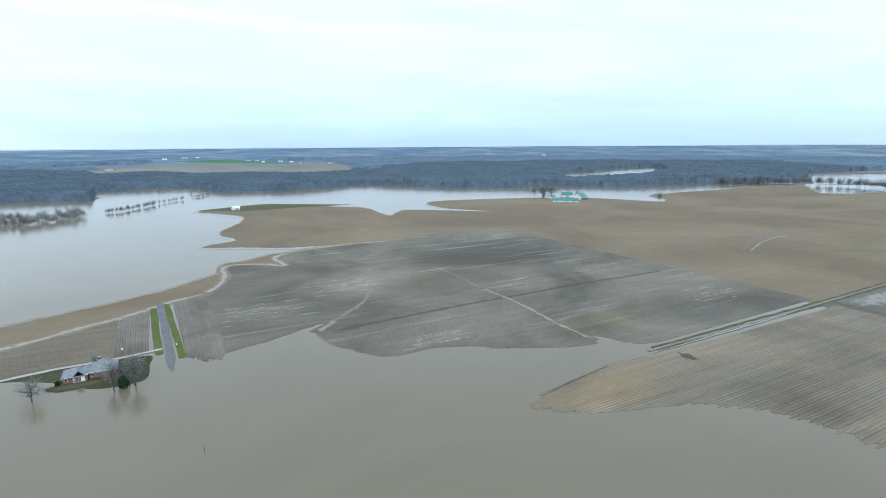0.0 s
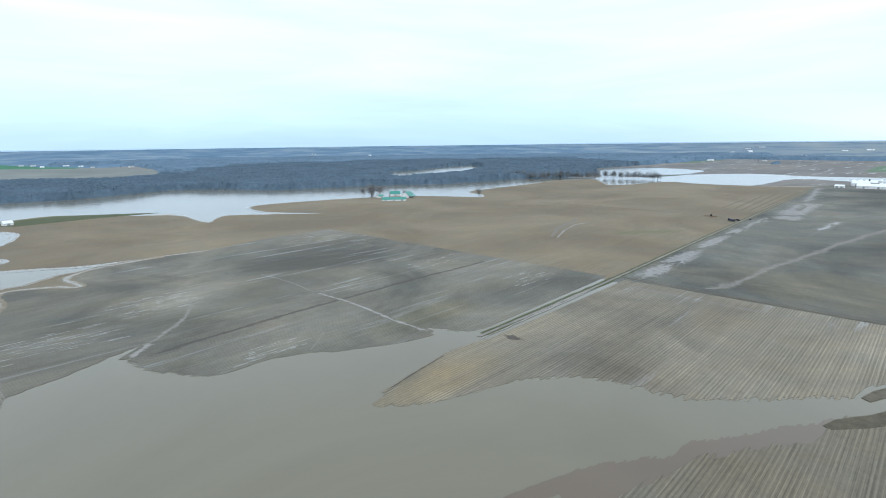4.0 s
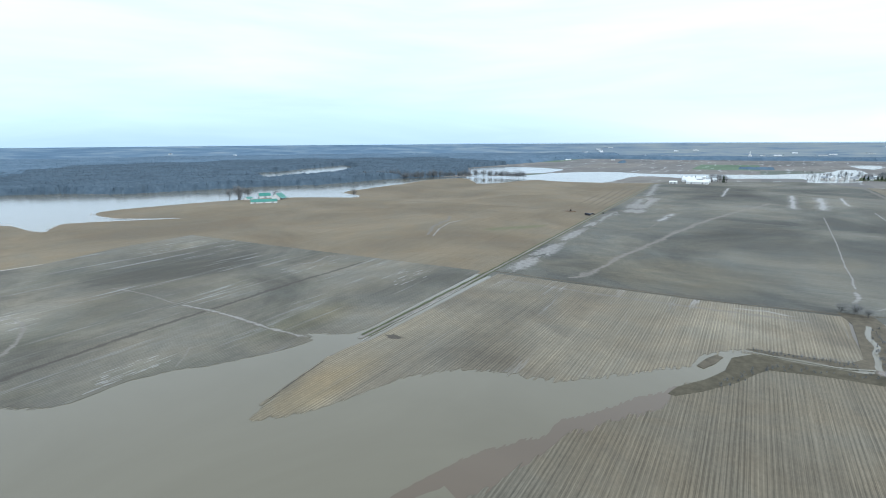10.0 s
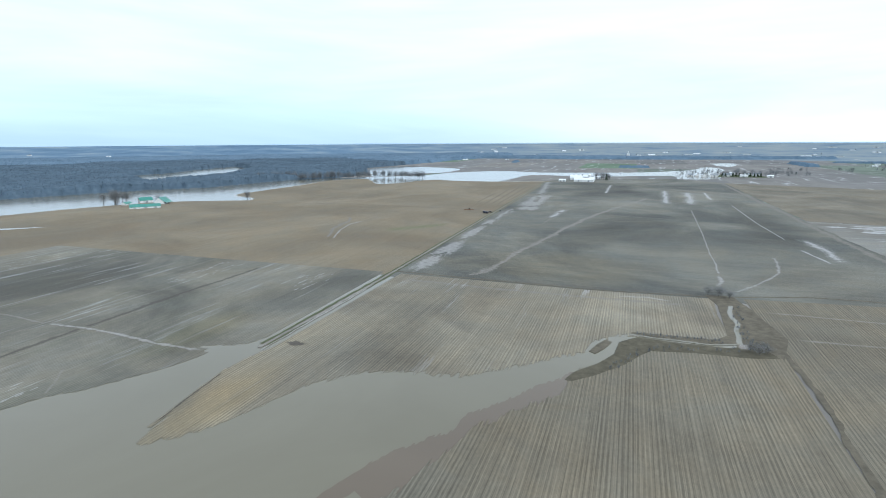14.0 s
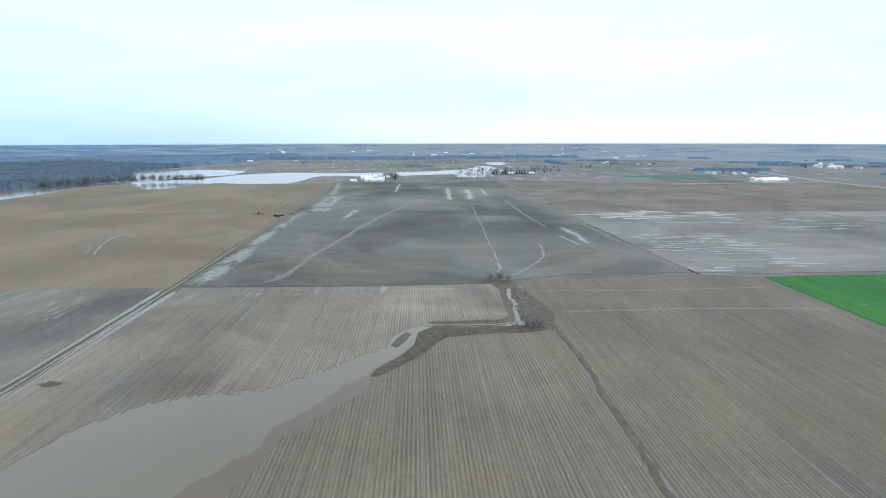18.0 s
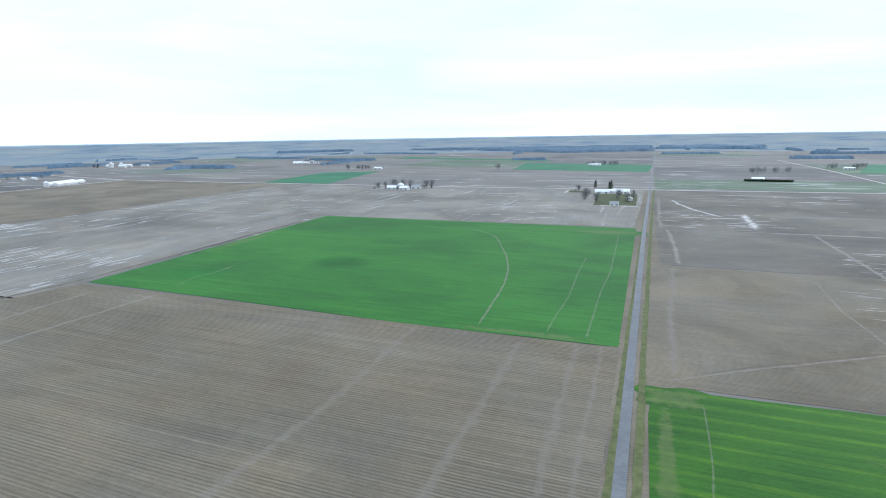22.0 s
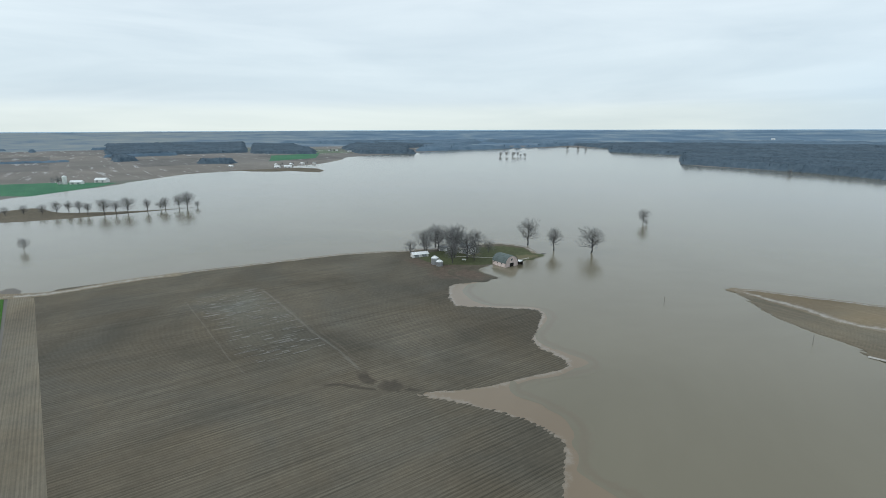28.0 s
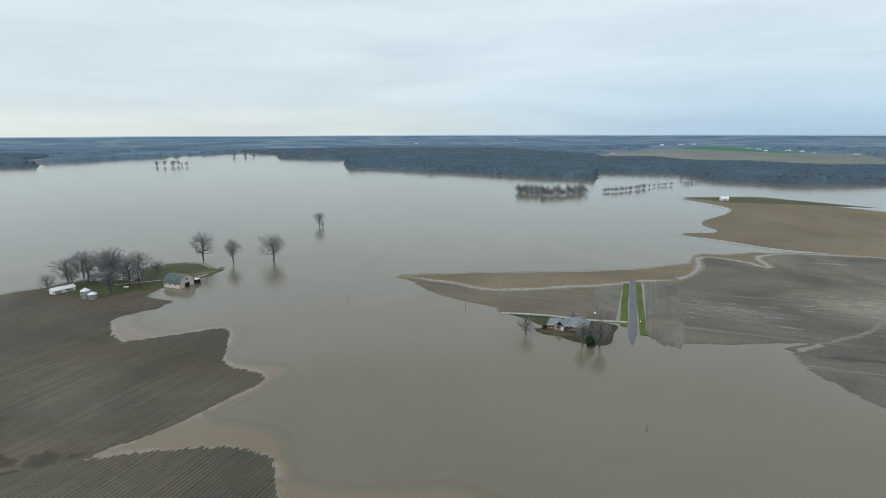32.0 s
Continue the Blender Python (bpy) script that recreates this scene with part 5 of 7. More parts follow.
for i, (x, y, rx, ry) in enumerate(((900, 148, 120, 20), (790, 140, 30, 14), (640, 162, 36, 6), (560, 162, 44, 8), (470, 158, 40, 8), (410, 156, 30, 7))):
    blotch("wet_ground", "pale waterlogged patch beside the farm lane", x, y, rx, ry, 0.18 + 0.003 * i, T_WETSHEEN, M_EDARK, 210 + i, "wet soil", 0.35, 0.7)
puddles("pale pools along the farm lane", 500, 1150, 138, 168, 60, 18, 1.6, ALONG_X, 11, M_EDARK)
for i, (pts, w) in enumerate((([(1148, -63), (1030, -60), (906, -55)], 11), ([(1121, -103), (1010, -97), (905, -90)], 14), ([(1125, -132), (987, -128)], 6), ([(793, 88), (755, 92), (700, 96)], 9), ([(621, -165), (590, -169), (555, -170), (509, -168)], 9),
                              ([(918, -148), (820, -147), (725, -146), (611, -150)], 1.6), ([(1262, 42), (1060, 44)], 6), ([(560, -150), (500, -158)], 3))):
    line_mark("wet_streak", pts, w, T_WETSHEEN, M_EDARK, "pale wet streak in a dark field", 0.25, 70 + i, "wet soil", 0.65, 0.3)
line_mark("drain_line", [(484, 299), (537, 323), (572, 333), (592, 333), (633, 354)], 6, T_SILT, M_STUB, "pale winding wash line in stubble", 0.2, 150)
line_mark("furrow_line", [(742, 564), (761, 424), (758, 316), (753, 197)], 3, T_FURROW, M_STUB, "dark furrow across brown stubble", 0.2, 151)
for i, ((ax, ay), (bx, by)) in enumerate((((844, 236), (1007, 245)), ((837, 219), (1101, 238)), ((834, 208), (1142, 226)), ((834, 198), (1165, 213)), ((876, 192), (1198, 200)))):
    line_mark("furrow_line", [(ax, ay), ((ax + bx) / 2, (ay + by) / 2), (bx, by)], 3.0, T_FURROW, M_STUB, "dark ditch in brown stubble", 0.2, 152 + i)
line_mark("green_flush", [(540, 262), (565, 246), (601, 218), (620, 205)], 22, T_GREEN, M_STUB, "faint green flush in brown stubble", 0.19, 160, most=0.4)
tagged(sheet("water_hollow", outline(smooth([(-760, -72), (-728, -112), (-699, -148), (-661, -174), (-627, -196), (-648, -237), (-633, -278), (-641, -237), (-612, -203), (-590, -190), (-608, -172), (-606, -148), (-640, -118), (-720, -84), (-760, -72)]), 2.0, 2.0, None, 0, 77), 0.155, M_POOL, None, 0.0), "flooded hollow reaching in from the lake", "water", kind="structure")

# ---- woods ----


def np_mesh(name, verts, tris, material):
    me = bpy.data.meshes.new(name)
    me.vertices.add(len(verts))
    me.vertices.foreach_set("co", verts.astype(np.float32).ravel())
    me.loops.add(len(tris) * 3)
    me.loops.foreach_set("vertex_index", tris.astype(np.int32).ravel())
    me.polygons.add(len(tris))
    me.polygons.foreach_set("loop_start", np.arange(0, len(tris) * 3, 3, dtype=np.int32))
    me.polygons.foreach_set("loop_total", np.full(len(tris), 3, dtype=np.int32))
    me.update(calc_edges=True)
    me.materials.append(material)
    return new(name, me)


def inside(px, py, poly):
    hit = np.zeros(len(px), bool)
    for (ax, ay), (bx, by) in zip(poly, poly[1:] + poly[:1]):
        cross = ((ay > py) != (by > py)) & (px < (bx - ax) * (py - ay) / ((by - ay) or 1e-9) + ax)
        hit ^= cross
    return hit


def far_trees(label, spots, category="trees", seed=1):
    """Far bare trees too many to tell apart: trunks, limbs and fine twigs under a domed outline, in one mesh."""
    rng = np.random.default_rng(seed)
    p = np.array(spots, float)
    n = len(p)
    px, py, h = p[:, 0], p[:, 1], p[:, 2]
    pz = 68.0 * np.clip((np.hypot(px, py) - 3300.0) / 1650.0, 0, None) ** 1.5
    out = []

    def spray(count, lo, hi, reach, width):
        a = rng.uniform(0, 2 * np.pi, (n, count))
        e = np.arcsin(rng.uniform(-0.8, 1.0, (n, count)))
        r = h[:, None] * rng.uniform(reach, 1.0, (n, count))
        cx, cy, cz = px[:, None], py[:, None], (pz + h * 0.52)[:, None]
        end = np.stack([cx + np.cos(a) * np.cos(e) * r * 0.34, cy + np.sin(a) * np.cos(e) * r * 0.34, cz + np.sin(e) * r * 0.48], -1)
        f = rng.uniform(lo, hi, (n, count, 1))
        root = np.stack([cx + 0 * a, cy + 0 * a, (pz + h * 0.18)[:, None] + 0 * a], -1)
        start = root * (1 - f) + end * f
        side = rng.normal(size=(n, count, 3))
        side /= np.linalg.norm(side, axis=-1, keepdims=True)
        w = width * h[:, None, None] * rng.uniform(0.6, 1.3, (n, count, 1))
        out.append(np.stack([start + side * w, start - side * w, end], 2).reshape(-1, 3))

    spray(12, 0.0, 0.1, 0.6, 0.011)
    spray(170, 0.3, 0.8, 0.55, 0.006)
    for t in (0.0, np.pi / 3, 2 * np.pi / 3):
        dx, dy = np.cos(t) * h * 0.011, np.sin(t) * h * 0.011
        out.append(np.stack([np.stack([px - dx, py - dy, pz - 0.5], -1), np.stack([px + dx, py + dy, pz - 0.5], -1), np.stack([px, py, pz + h * 0.75], -1)], 1).reshape(-1, 3))
    v = np.concatenate(out)
    return tagged(np_mesh("bare_trees", v, np.arange(len(v)).reshape(-1, 3), M_HAZETWIG), label, category, kind="stuff")


def wood(label, poly, spacing, height, material, seed, clear=(), patchy=None, floor=True, fuzz=2, category="woods"):
    """Bare woods seen from far: an uneven canopy falling to the ground at its rim, with twigs standing out of it."""
    rng = np.random.default_rng(seed)
    xs, ys = [p[0] for p in poly], [p[1] for p in poly]
    gx, gy = np.meshgrid(np.arange(min(xs) - spacing, max(xs) + 2 * spacing, spacing), np.arange(min(ys) - spacing, max(ys) + 2 * spacing, spacing))
    px = gx + rng.uniform(-0.4, 0.4, gx.shape) * spacing
    py = gy + rng.uniform(-0.4, 0.4, gx.shape) * spacing
    ok = inside(px.ravel(), py.ravel(), poly)
    for c in clear:
        ok &= ~inside(px.ravel(), py.ravel(), c)
    ok = ok.reshape(gx.shape) & (np.hypot(px, py) < 3600)
    if patchy is not None:
        ok &= (np.sin(px / 310 + seed) + np.sin(py / 270 + 1.3 * seed) + 0.8 * np.sin((px + py) / 170) + 0.6 * np.sin((px - 2 * py) / 410)) > patchy
    ground_z = 68.0 * np.clip((np.hypot(px, py) - 3300.0) / 1650.0, 0, None) ** 1.5
    stand = 0.8 + 0.08 * np.sin(px / 47.0 + seed) + 0.08 * np.sin(py / 61.0 - px / 83.0) + rng.uniform(-0.14, 0.14, gx.shape)
    pz = ground_z + np.where(ok, height * stand, -0.5)
    idx = np.arange(gx.size).reshape(gx.shape)
    any_in = ok[:-1, :-1] | ok[1:, :-1] | ok[:-1, 1:] | ok[1:, 1:]
    a, b, c, d = (q[any_in] for q in (idx[:-1, :-1], idx[:-1, 1:], idx[1:, 1:], idx[1:, :-1]))
    tris = np.concatenate([np.stack([a, b, c], 1), np.stack([a, c, d], 1)])
    v = np.stack([px.ravel(), py.ravel(), pz.ravel()], 1)
    used, tris = np.unique(tris, return_inverse=True)
    v, tris = v[used], tris.reshape(-1, 3)
    tx, ty, tz = px[ok], py[ok], pz[ok]
    tx, ty, tz = np.repeat(tx, fuzz), np.repeat(ty, fuzz), np.repeat(tz, fuzz)
    tx = tx + rng.uniform(-0.5, 0.5, tx.size) * spacing
    ty = ty + rng.uniform(-0.5, 0.5, tx.size) * spacing
    ang, w, up = rng.uniform(0, np.pi, tx.size), spacing * rng.uniform(0.06, 0.16, tx.size), height * rng.uniform(0.04, 0.2, tx.size)
    dx, dy = np.cos(ang) * w, np.sin(ang) * w
    s = np.stack([np.stack([tx - dx, ty - dy, tz - height * 0.3], -1), np.stack([tx + dx, ty + dy, tz - height * 0.3], -1), np.stack([tx, ty, tz + up], -1)], 1).reshape(-1, 3)
    tris = np.concatenate([tris, np.arange(len(s)).reshape(-1, 3) + len(v)])
    ob = np_mesh("bare_woods", np.concatenate([v, s]), tris, material)
    ob.data.polygons.foreach_set("use_smooth", np.ones(len(tris), bool))
    tagged(ob, label, category, kind="stuff")
    if floor:
        tagged(sheet("hazed_woodland_floor", outline(poly + [poly[0]], 25.0, 6.0, None, 0, seed), 0.03, M_HAZELITTER, None, 0.0), "dark haze-tinted leaf litter under bare woods", "woodland floor", kind="structure")
    return ob


pond = [(975, 1095), (1197, 1430), (1354, 1410), (1500, 1470), (1800, 1520), (1650, 1340), (1440, 1165), (1180, 1060)]
slough = [(1766, 915), (1940, 808), (1860, 590), (1647, 540), (1360, 670), (1480, 770)]
wood("grey bare flooded woods along the lake shore", [(-811, 1375), (-490, 1335), (-303, 1256), (-102, 1192), (-111, 1420), (78, 1445), (142, 1250), (254, 1210), (465, 1285), (553, 1205), (640, 1700), (560, 1720), (300, 1790), (30, 2010), (-150, 2080), (-700, 2050)], 6.5, 17, M_HAZEWOOD, 1)
wood("grey bare woods on the far lake shore", [(-1599, 2103), (-1380, 1820), (-1059, 1800), (-811, 1375), (-700, 2050), (-150, 2080), (-200, 2300), (-900, 3100), (-1700, 2700), (-2000, 2300)], 10, 17, M_HAZEWOOD, 2)
wood("grey bare river woods", [(553, 1205), (603, 1078), (848, 975), (950, 885), (1176, 852), (1300, 770), (1560, 760), (1780, 940), (2100, 900), (2500, 1500), (1900, 2100), (1100, 2300), (650, 1900)], 8, 17, M_HAZEWOOD, 3, (pond, slough))
wood("dark bare woods far behind the river", [(640, 1700), (1100, 2300), (1900, 2100), (2500, 1500), (2100, 900), (2734, 858), (3300, 700), (4300, 1000), (3600, 3000), (2000, 4400), (1000, 4700), (950, 3300), (850, 2500)], 18, 17, M_HAZEFARWOOD, 4, (), -2.4, False)
wood("dark bare woods along the hills", [(-4200, 2400), (-2600, 2300), (-1700, 2700), (-900, 3100), (-200, 2600), (-160, 2950), (60, 3750), (400, 3850), (760, 3400), (950, 3300), (1000, 4850), (-2000, 4500)], 22, 17, M_HAZEFARWOOD, 5, (), -1.4, False)
wood("dark bare woods on the western hills", [(-1925, 1250), (-1906, 1700), (-2000, 2300), (-2600, 2300), (-4300, 2200), (-4700, 1000), (-4600, 300), (-3500, 1100), (-2739, 1600), (-2450, 1650)], 22, 17, M_HAZEFARWOOD, 6, (), -0.3, False)
for i, p in enumerate(([(-2191, 639), (-1991, 807), (-2261, 919), (-2970, 1090), (-3258, 958)], [(-2437, 1144), (-1903, 966), (-1761, 1121), (-2393, 1454), (-3002, 1500)], [(-2921, 1565), (-2248, 1365), (-2402, 1657), (-2969, 1953), (-3371, 1863)], [(-2732, 179), (-1910, 152), (-1930, 200), (-2313, 200), (-2297, 638), (-3591, 988), (-3789, 259)],
                       [(-2206, -706), (-2040, -539), (-2183, -427), (-2500, -500), (-2450, -740)], [(-2099, -264), (-2400, -290), (-2380, -240), (-2110, -225)], [(-1591, -1721), (-1462, -1434), (-1604, -1488), (-2190, -1953), (-2155, -2147)], [(-1821, -1535), (-2104, -1524), (-2476, -1888)], [(-1572, -1214), (-1438, -1020), (-1710, -1041), (-2000, -1200), (-1850, -1330)],
                       [(-1666, 329), (-1605, 399), (-1680, 430), (-1720, 350)], [(-1759, -1010), (-1781, -915), (-2051, -1067)], [(2169, -2803), (1804, -3099), (2247, -3600), (2434, -3197)], [(1497, -3283), (1208, -3247), (1050, -3310), (1079, -3583), (1335, -3536)], [(1019, -3281), (396, -2790), (-8, -3026), (-4, -3972), (548, -3993), (1079, -3583)],
                       [(-51, -3418), (-551, -3219), (-669, -3901), (-82, -3991)])):
    wood("dark bare woodlot among fields", p, 11 if i < 11 else 16, 15, M_HAZEWOOD if i < 11 else M_HAZEFARWOOD, 20 + i, floor=False)
wood("belt of dark bare woods before a town", [(2950, 900), (2900, 300), (2950, -250), (3080, -700), (3150, -950), (3260, -900), (3230, -200), (3200, 700)], 13, 14, M_HAZEFARWOOD, 42, (), None, False)
rng_h = random.Random(44)
for a, r, span, deep in [(rng_h.uniform(lo, hi), rng_h.uniform(2000, 3450), rng_h.uniform(60, 330), rng_h.uniform(12, 45)) for lo, hi, n in ((-64, 12, 26), (-96, -64, 8), (-155, -100, 16), (160, 205, 12)) for _ in range(n)]:
    a, square = math.radians(a), rng_h.random() < 0.6
    x, y = r * math.cos(a), r * math.sin(a)
    if abs(x) < 60 and y < 0:
        continue
    wx, wy = (span, deep) if square == (abs(x) < abs(y)) else (deep, span)
    wood("low belt of bare trees between far fields", [(x - wx / 2, y - wy / 2), (x + wx / 2, y - wy / 2 + 6), (x + wx / 2 - 8, y + wy / 2), (x - wx / 2 + 5, y + wy / 2)], 7, rng_h.uniform(8, 13), M_HAZEFARWOOD, int(r), floor=False, category="tree belt")
tagged(sheet("field_farm_spit", outline([(-1345, 340), (-1290, 370), (-1248, 411), (-1244, 448), (-1164, 487), (-1200, 512), (-1275, 529), (-1340, 500), (-1345, 340)], 4.0, 5.0, None, 0, 14), 0.15, M_SCRUBGR), "low brown spit with a farm at its root", "field", kind="structure")

# ---- things ----


def thing(name, label, category, x, y, z=0.2, turn=0.0, group=""):
    ob = new(name)
    ob.empty_display_size = 0.5
    ob.matrix_world = pose(x, y, z + gz(x, y), 0, 0, turn)
    return tagged(ob, label, category, group)


def limb(verts, faces, a, b, ra, rb, n=5):
    d = (b - a).normalized()
    u = d.orthogonal().normalized()
    w = d.cross(u)
    k = len(verts)
    for c, r in ((a, ra), (b, rb)):
        for i in range(n):
            t = 2 * math.pi * i / n
            verts.append(tuple(c + (u * math.cos(t) + w * math.sin(t)) * r))
    for i in range(n):
        j = (i + 1) % n
        faces.append((k + i, k + j, k + n + j, k + n + i))
    faces.append(tuple(k + n + i for i in range(n)))


def bare_tree(name, label, height, spread, seed, clear=0.22, points=520, twig=0.03):
    """A leafless tree with a domed crown: trunk and limbs in one part, the fine crown in another."""
    rng = np.random.default_rng(seed)
    base = (clear + 0.06) * height
    stem = np.cumsum(np.concatenate([[[0, 0, -0.6]], np.stack([rng.normal(0, 0.012, 12) * height, rng.normal(0, 0.012, 12) * height, np.full(12, height * 0.05)], 1)]), 0)
    d = rng.normal(size=(points * 3, 3))
    d /= np.linalg.norm(d, axis=1, keepdims=True)
    lobes = 0.8 + 0.16 * np.sin(3 * np.arctan2(d[:, 1], d[:, 0]) + seed) + 0.14 * np.sin(5 * d[:, 2] + 2 * d[:, 0] + seed * 1.7)
    p = d * (rng.uniform(0.05, 1.0, (len(d), 1)) ** 0.5) * lobes[:, None]
    p = p[p[:, 2] > -0.78][:points]
    p = p * np.array([spread, spread, 1.0 - clear]) * height * 0.5 + np.array([0, 0, height * (1 + clear) * 0.5])
    p = p[np.argsort(np.linalg.norm(p - np.array([0, 0, base]), axis=1))]
    nodes, parent, path = list(stem), [-1] + list(range(12)), list(np.arange(13) * height * 0.03)
    for q in p:
        a = np.array(nodes)
        gap = np.linalg.norm(a - q, axis=1)
        cost = gap + 0.35 * np.array(path) + 0.6 * np.maximum(0, a[:, 2] - q[2]) + np.where(a[:, 2] < base, 9e9, 0)
        k = int(np.argmin(cost))
        nodes.append(q)
        parent.append(k)
        path.append(path[k] + gap[k])
    load = np.ones(len(nodes))
    for k in range(len(nodes) - 1, 0, -1):
        load[parent[k]] += load[k]
    girth = np.minimum(twig * 1.3 * load ** 0.48, height * 0.022)
    tv, tf, cv, cf = [], [], [], []
    for k in range(1, len(nodes)):
        a, b = Vector(nodes[parent[k]]), Vector(nodes[k])
        thick = load[k] >= 5 or k < 13
        mid = (a + b) / 2 + Vector(rng.normal(0, 0.08, 3)) * (b - a).length
        for u, w, ra, rb in ((a, mid, min(girth[parent[k]], girth[k] * 1.25), girth[k] * 1.1), (mid, b, girth[k] * 1.1, girth[k])):
            limb(tv if thick else cv, tf if thick else cf, u, w, ra, rb, 6 if k < 13 else 4 if thick else 3)
        if k >= 13:
            out = (b - Vector((0, 0, height * 0.45))).normalized()
            for _ in range(5):
                way = (out * 0.7 + (b - a).normalized() * 0.5 + Vector(rng.normal(0, 0.55, 3))).normalized()
                tip = b + way * height * rng.uniform(0.03, 0.075)
                limb(cv, cf, b, tip, twig * 0.8, twig * 0.45, 3)
    s = height / max(v[2] for v in cv)
    ob = new(name)
    ob.empty_display_size = 0.5
    raw("trunk", [tuple(c * s for c in v) for v in tv], tf, M_BARK, ob)
    raw("crown", [tuple(c * s for c in v) for v in cv], cf, M_TWIG, ob)
    return tagged(ob, label, "tree")


def place_tree(kind, x, y, h, seed, label="", group="", z=0.1):
    base_h = TREE_H[kind]
    s = h / base_h
    m = pose(x, y, z + gz(x, y), 0, 0, (seed * 77) % 360) @ Matrix.Diagonal((s * (0.9 + 0.2 * ((seed * 13) % 10) / 10), s, s, 1))
    if kind not in USED:
        USED.add(kind)
        TREES[kind].matrix_basis = m
        ob = TREES[kind]
    else:
        ob = copy_thing(TREES[kind], m)
        ob.matrix_basis = m
    return tagged(ob, label, "tree", group)


TREE_H = {"broad": 22.0, "upright": 20.0, "old": 22.0, "small": 12.0, "brush": 6.0}
TREES = {"broad": bare_tree("bare_tree", "broad leafless shade tree", 22.0, 1.05, 11, 0.1, 620),
         "upright": bare_tree("bare_tree", "upright leafless tree", 20.0, 0.74, 23, 0.14, 480),
         "old": bare_tree("bare_tree", "old leafless tree with heavy limbs", 22.0, 0.92, 37, 0.12, 540),
         "small": bare_tree("bare_tree", "small rounded leafless tree", 12.0, 1.0, 51, 0.06, 400, 0.02),
         "brush": bare_tree("bare_brush", "low leafless brush", 6.0, 1.5, 67, 0.05, 300, 0.014)}
USED = set()


def evergreen(name, label, x, y, h, r, seed, cone=True):
    """A conifer or clipped bush: trunk and a crown of many needle clumps."""
    rng = np.random.default_rng(seed)
    ob = thing(name, label, "evergreen", x, y, 0.15)
    part("trunk", cyl(0.05 * h * 0.6, 0.02 * h, -0.3, h * 0.5, 6), M_BARK, ob)
    n = 420
    u = rng.uniform(0.06, 1.0, n)
    rad = r * ((1 - u) ** 0.8 if cone else np.sqrt(np.clip(1 - (2 * u - 0.9) ** 2, 0.05, 1))) * rng.uniform(0.5, 1.05, n)
    a = rng.uniform(0, 2 * np.pi, n)
    c = np.stack([np.cos(a) * rad, np.sin(a) * rad, u * h], -1)
    d = rng.normal(size=(n, 2, 3)) * (0.16 * r + 0.12)
    v = np.stack([c, c + d[:, 0], c + d[:, 1]], 1).reshape(-1, 3)
    cr = np_mesh("crown", v, np.arange(len(v)).reshape(-1, 3), M_CONIFER)
    cr.parent = ob
    return ob


def gable_faces(bm, x0, x1, y0, y1, z0, ze, zr):
    """Walls with gable ends, ridge along x."""
    ym = (y0 + y1) / 2
    a = [bm.verts.new(p) for p in ((x0, y0, z0), (x1, y0, z0), (x1, y1, z0), (x0, y1, z0), (x0, y0, ze), (x1, y0, ze), (x1, y1, ze), (x0, y1, ze), (x0, ym, zr), (x1, ym, zr))]
    for f in ((0, 1, 5, 4), (2, 3, 7, 6), (1, 2, 6, 9, 5), (3, 0, 4, 8, 7), (3, 2, 1, 0)):
        bm.faces.new([a[i] for i in f])


def slope(x0, x1, ya, za, yb, zb, thick=0.12):
    """One roof plane with thickness, from eave (ya, za) to ridge (yb, zb)."""
    bm = bmesh.new()
    v = [bm.verts.new(p) for p in ((x0, ya, za), (x1, ya, za), (x1, yb, zb), (x0, yb, zb), (x0, ya, za + thick), (x1, ya, za + thick), (x1, yb, zb + thick), (x0, yb, zb + thick))]
    for f in ((3, 2, 1, 0), (4, 5, 6, 7), (0, 1, 5, 4), (1, 2, 6, 5), (2, 3, 7, 6), (3, 0, 4, 7)):
        bm.faces.new([v[i] for i in f])
    bmesh.ops.recalc_face_normals(bm, faces=bm.faces)
    return bm


def shed(name, label, category, x, y, turn, length, width, eave, ridge, wall, roof, doors=1, windows=2, group="", lean=0.0):
    """A gabled farm building: walls, two roof slopes, doors and windows of its own."""
    ob = thing(name, label, category, x, y, 0.15, turn, group)
    hl, hw = length / 2, width / 2
    bm = bmesh.new()
    gable_faces(bm, -hl, hl, -hw, hw, -0.3, eave, ridge)
    part("wall", bm, wall, ob)
    o = 0.4
    drop = (ridge - eave) / hw * o
    for s in (-1, 1):
        part("roof_slope", slope(-hl - o, hl + o, s * (hw + o), eave - drop, 0, ridge), roof, ob)
    for i in range(doors):
        dx = -hl + length * (i + 0.5) / doors
        dh, dw = min(eave * 0.8, 3.6), min(3.6, length / doors * 0.5)
        for s in (-1, 1):
            part("door", boxes((dx - dw / 2, s * hw - 0.06, 0, dx + dw / 2, s * hw + 0.06, dh)), M_GREYROOF, ob)
    for i in range(windows):
        wx = -hl + length * (i + 0.25) / max(1, windows)
        for s in (-1, 1):
            fr = part("window", boxes((wx - 0.6, s * hw - 0.07, 1.1, wx + 0.6, s * hw + 0.07, 2.1)), M_TRIM, ob)
            part("pane", boxes((wx - 0.5, s * hw - 0.09, 1.2, wx + 0.5, s * hw + 0.09, 2.0)), M_DARKGLASS, fr)
    if lean:
        part("lean_to_roof", slope(-hl, hl, -hw - lean, eave * 0.55, -hw, eave * 0.95), roof, ob)
        for px in (-hl + 0.3, 0, hl - 0.3):
            part("post", boxes((px - 0.1, -hw - lean + 0.1, -0.3, px + 0.1, -hw - lean + 0.3, eave * 0.56)), M_POLE, ob)
    return ob


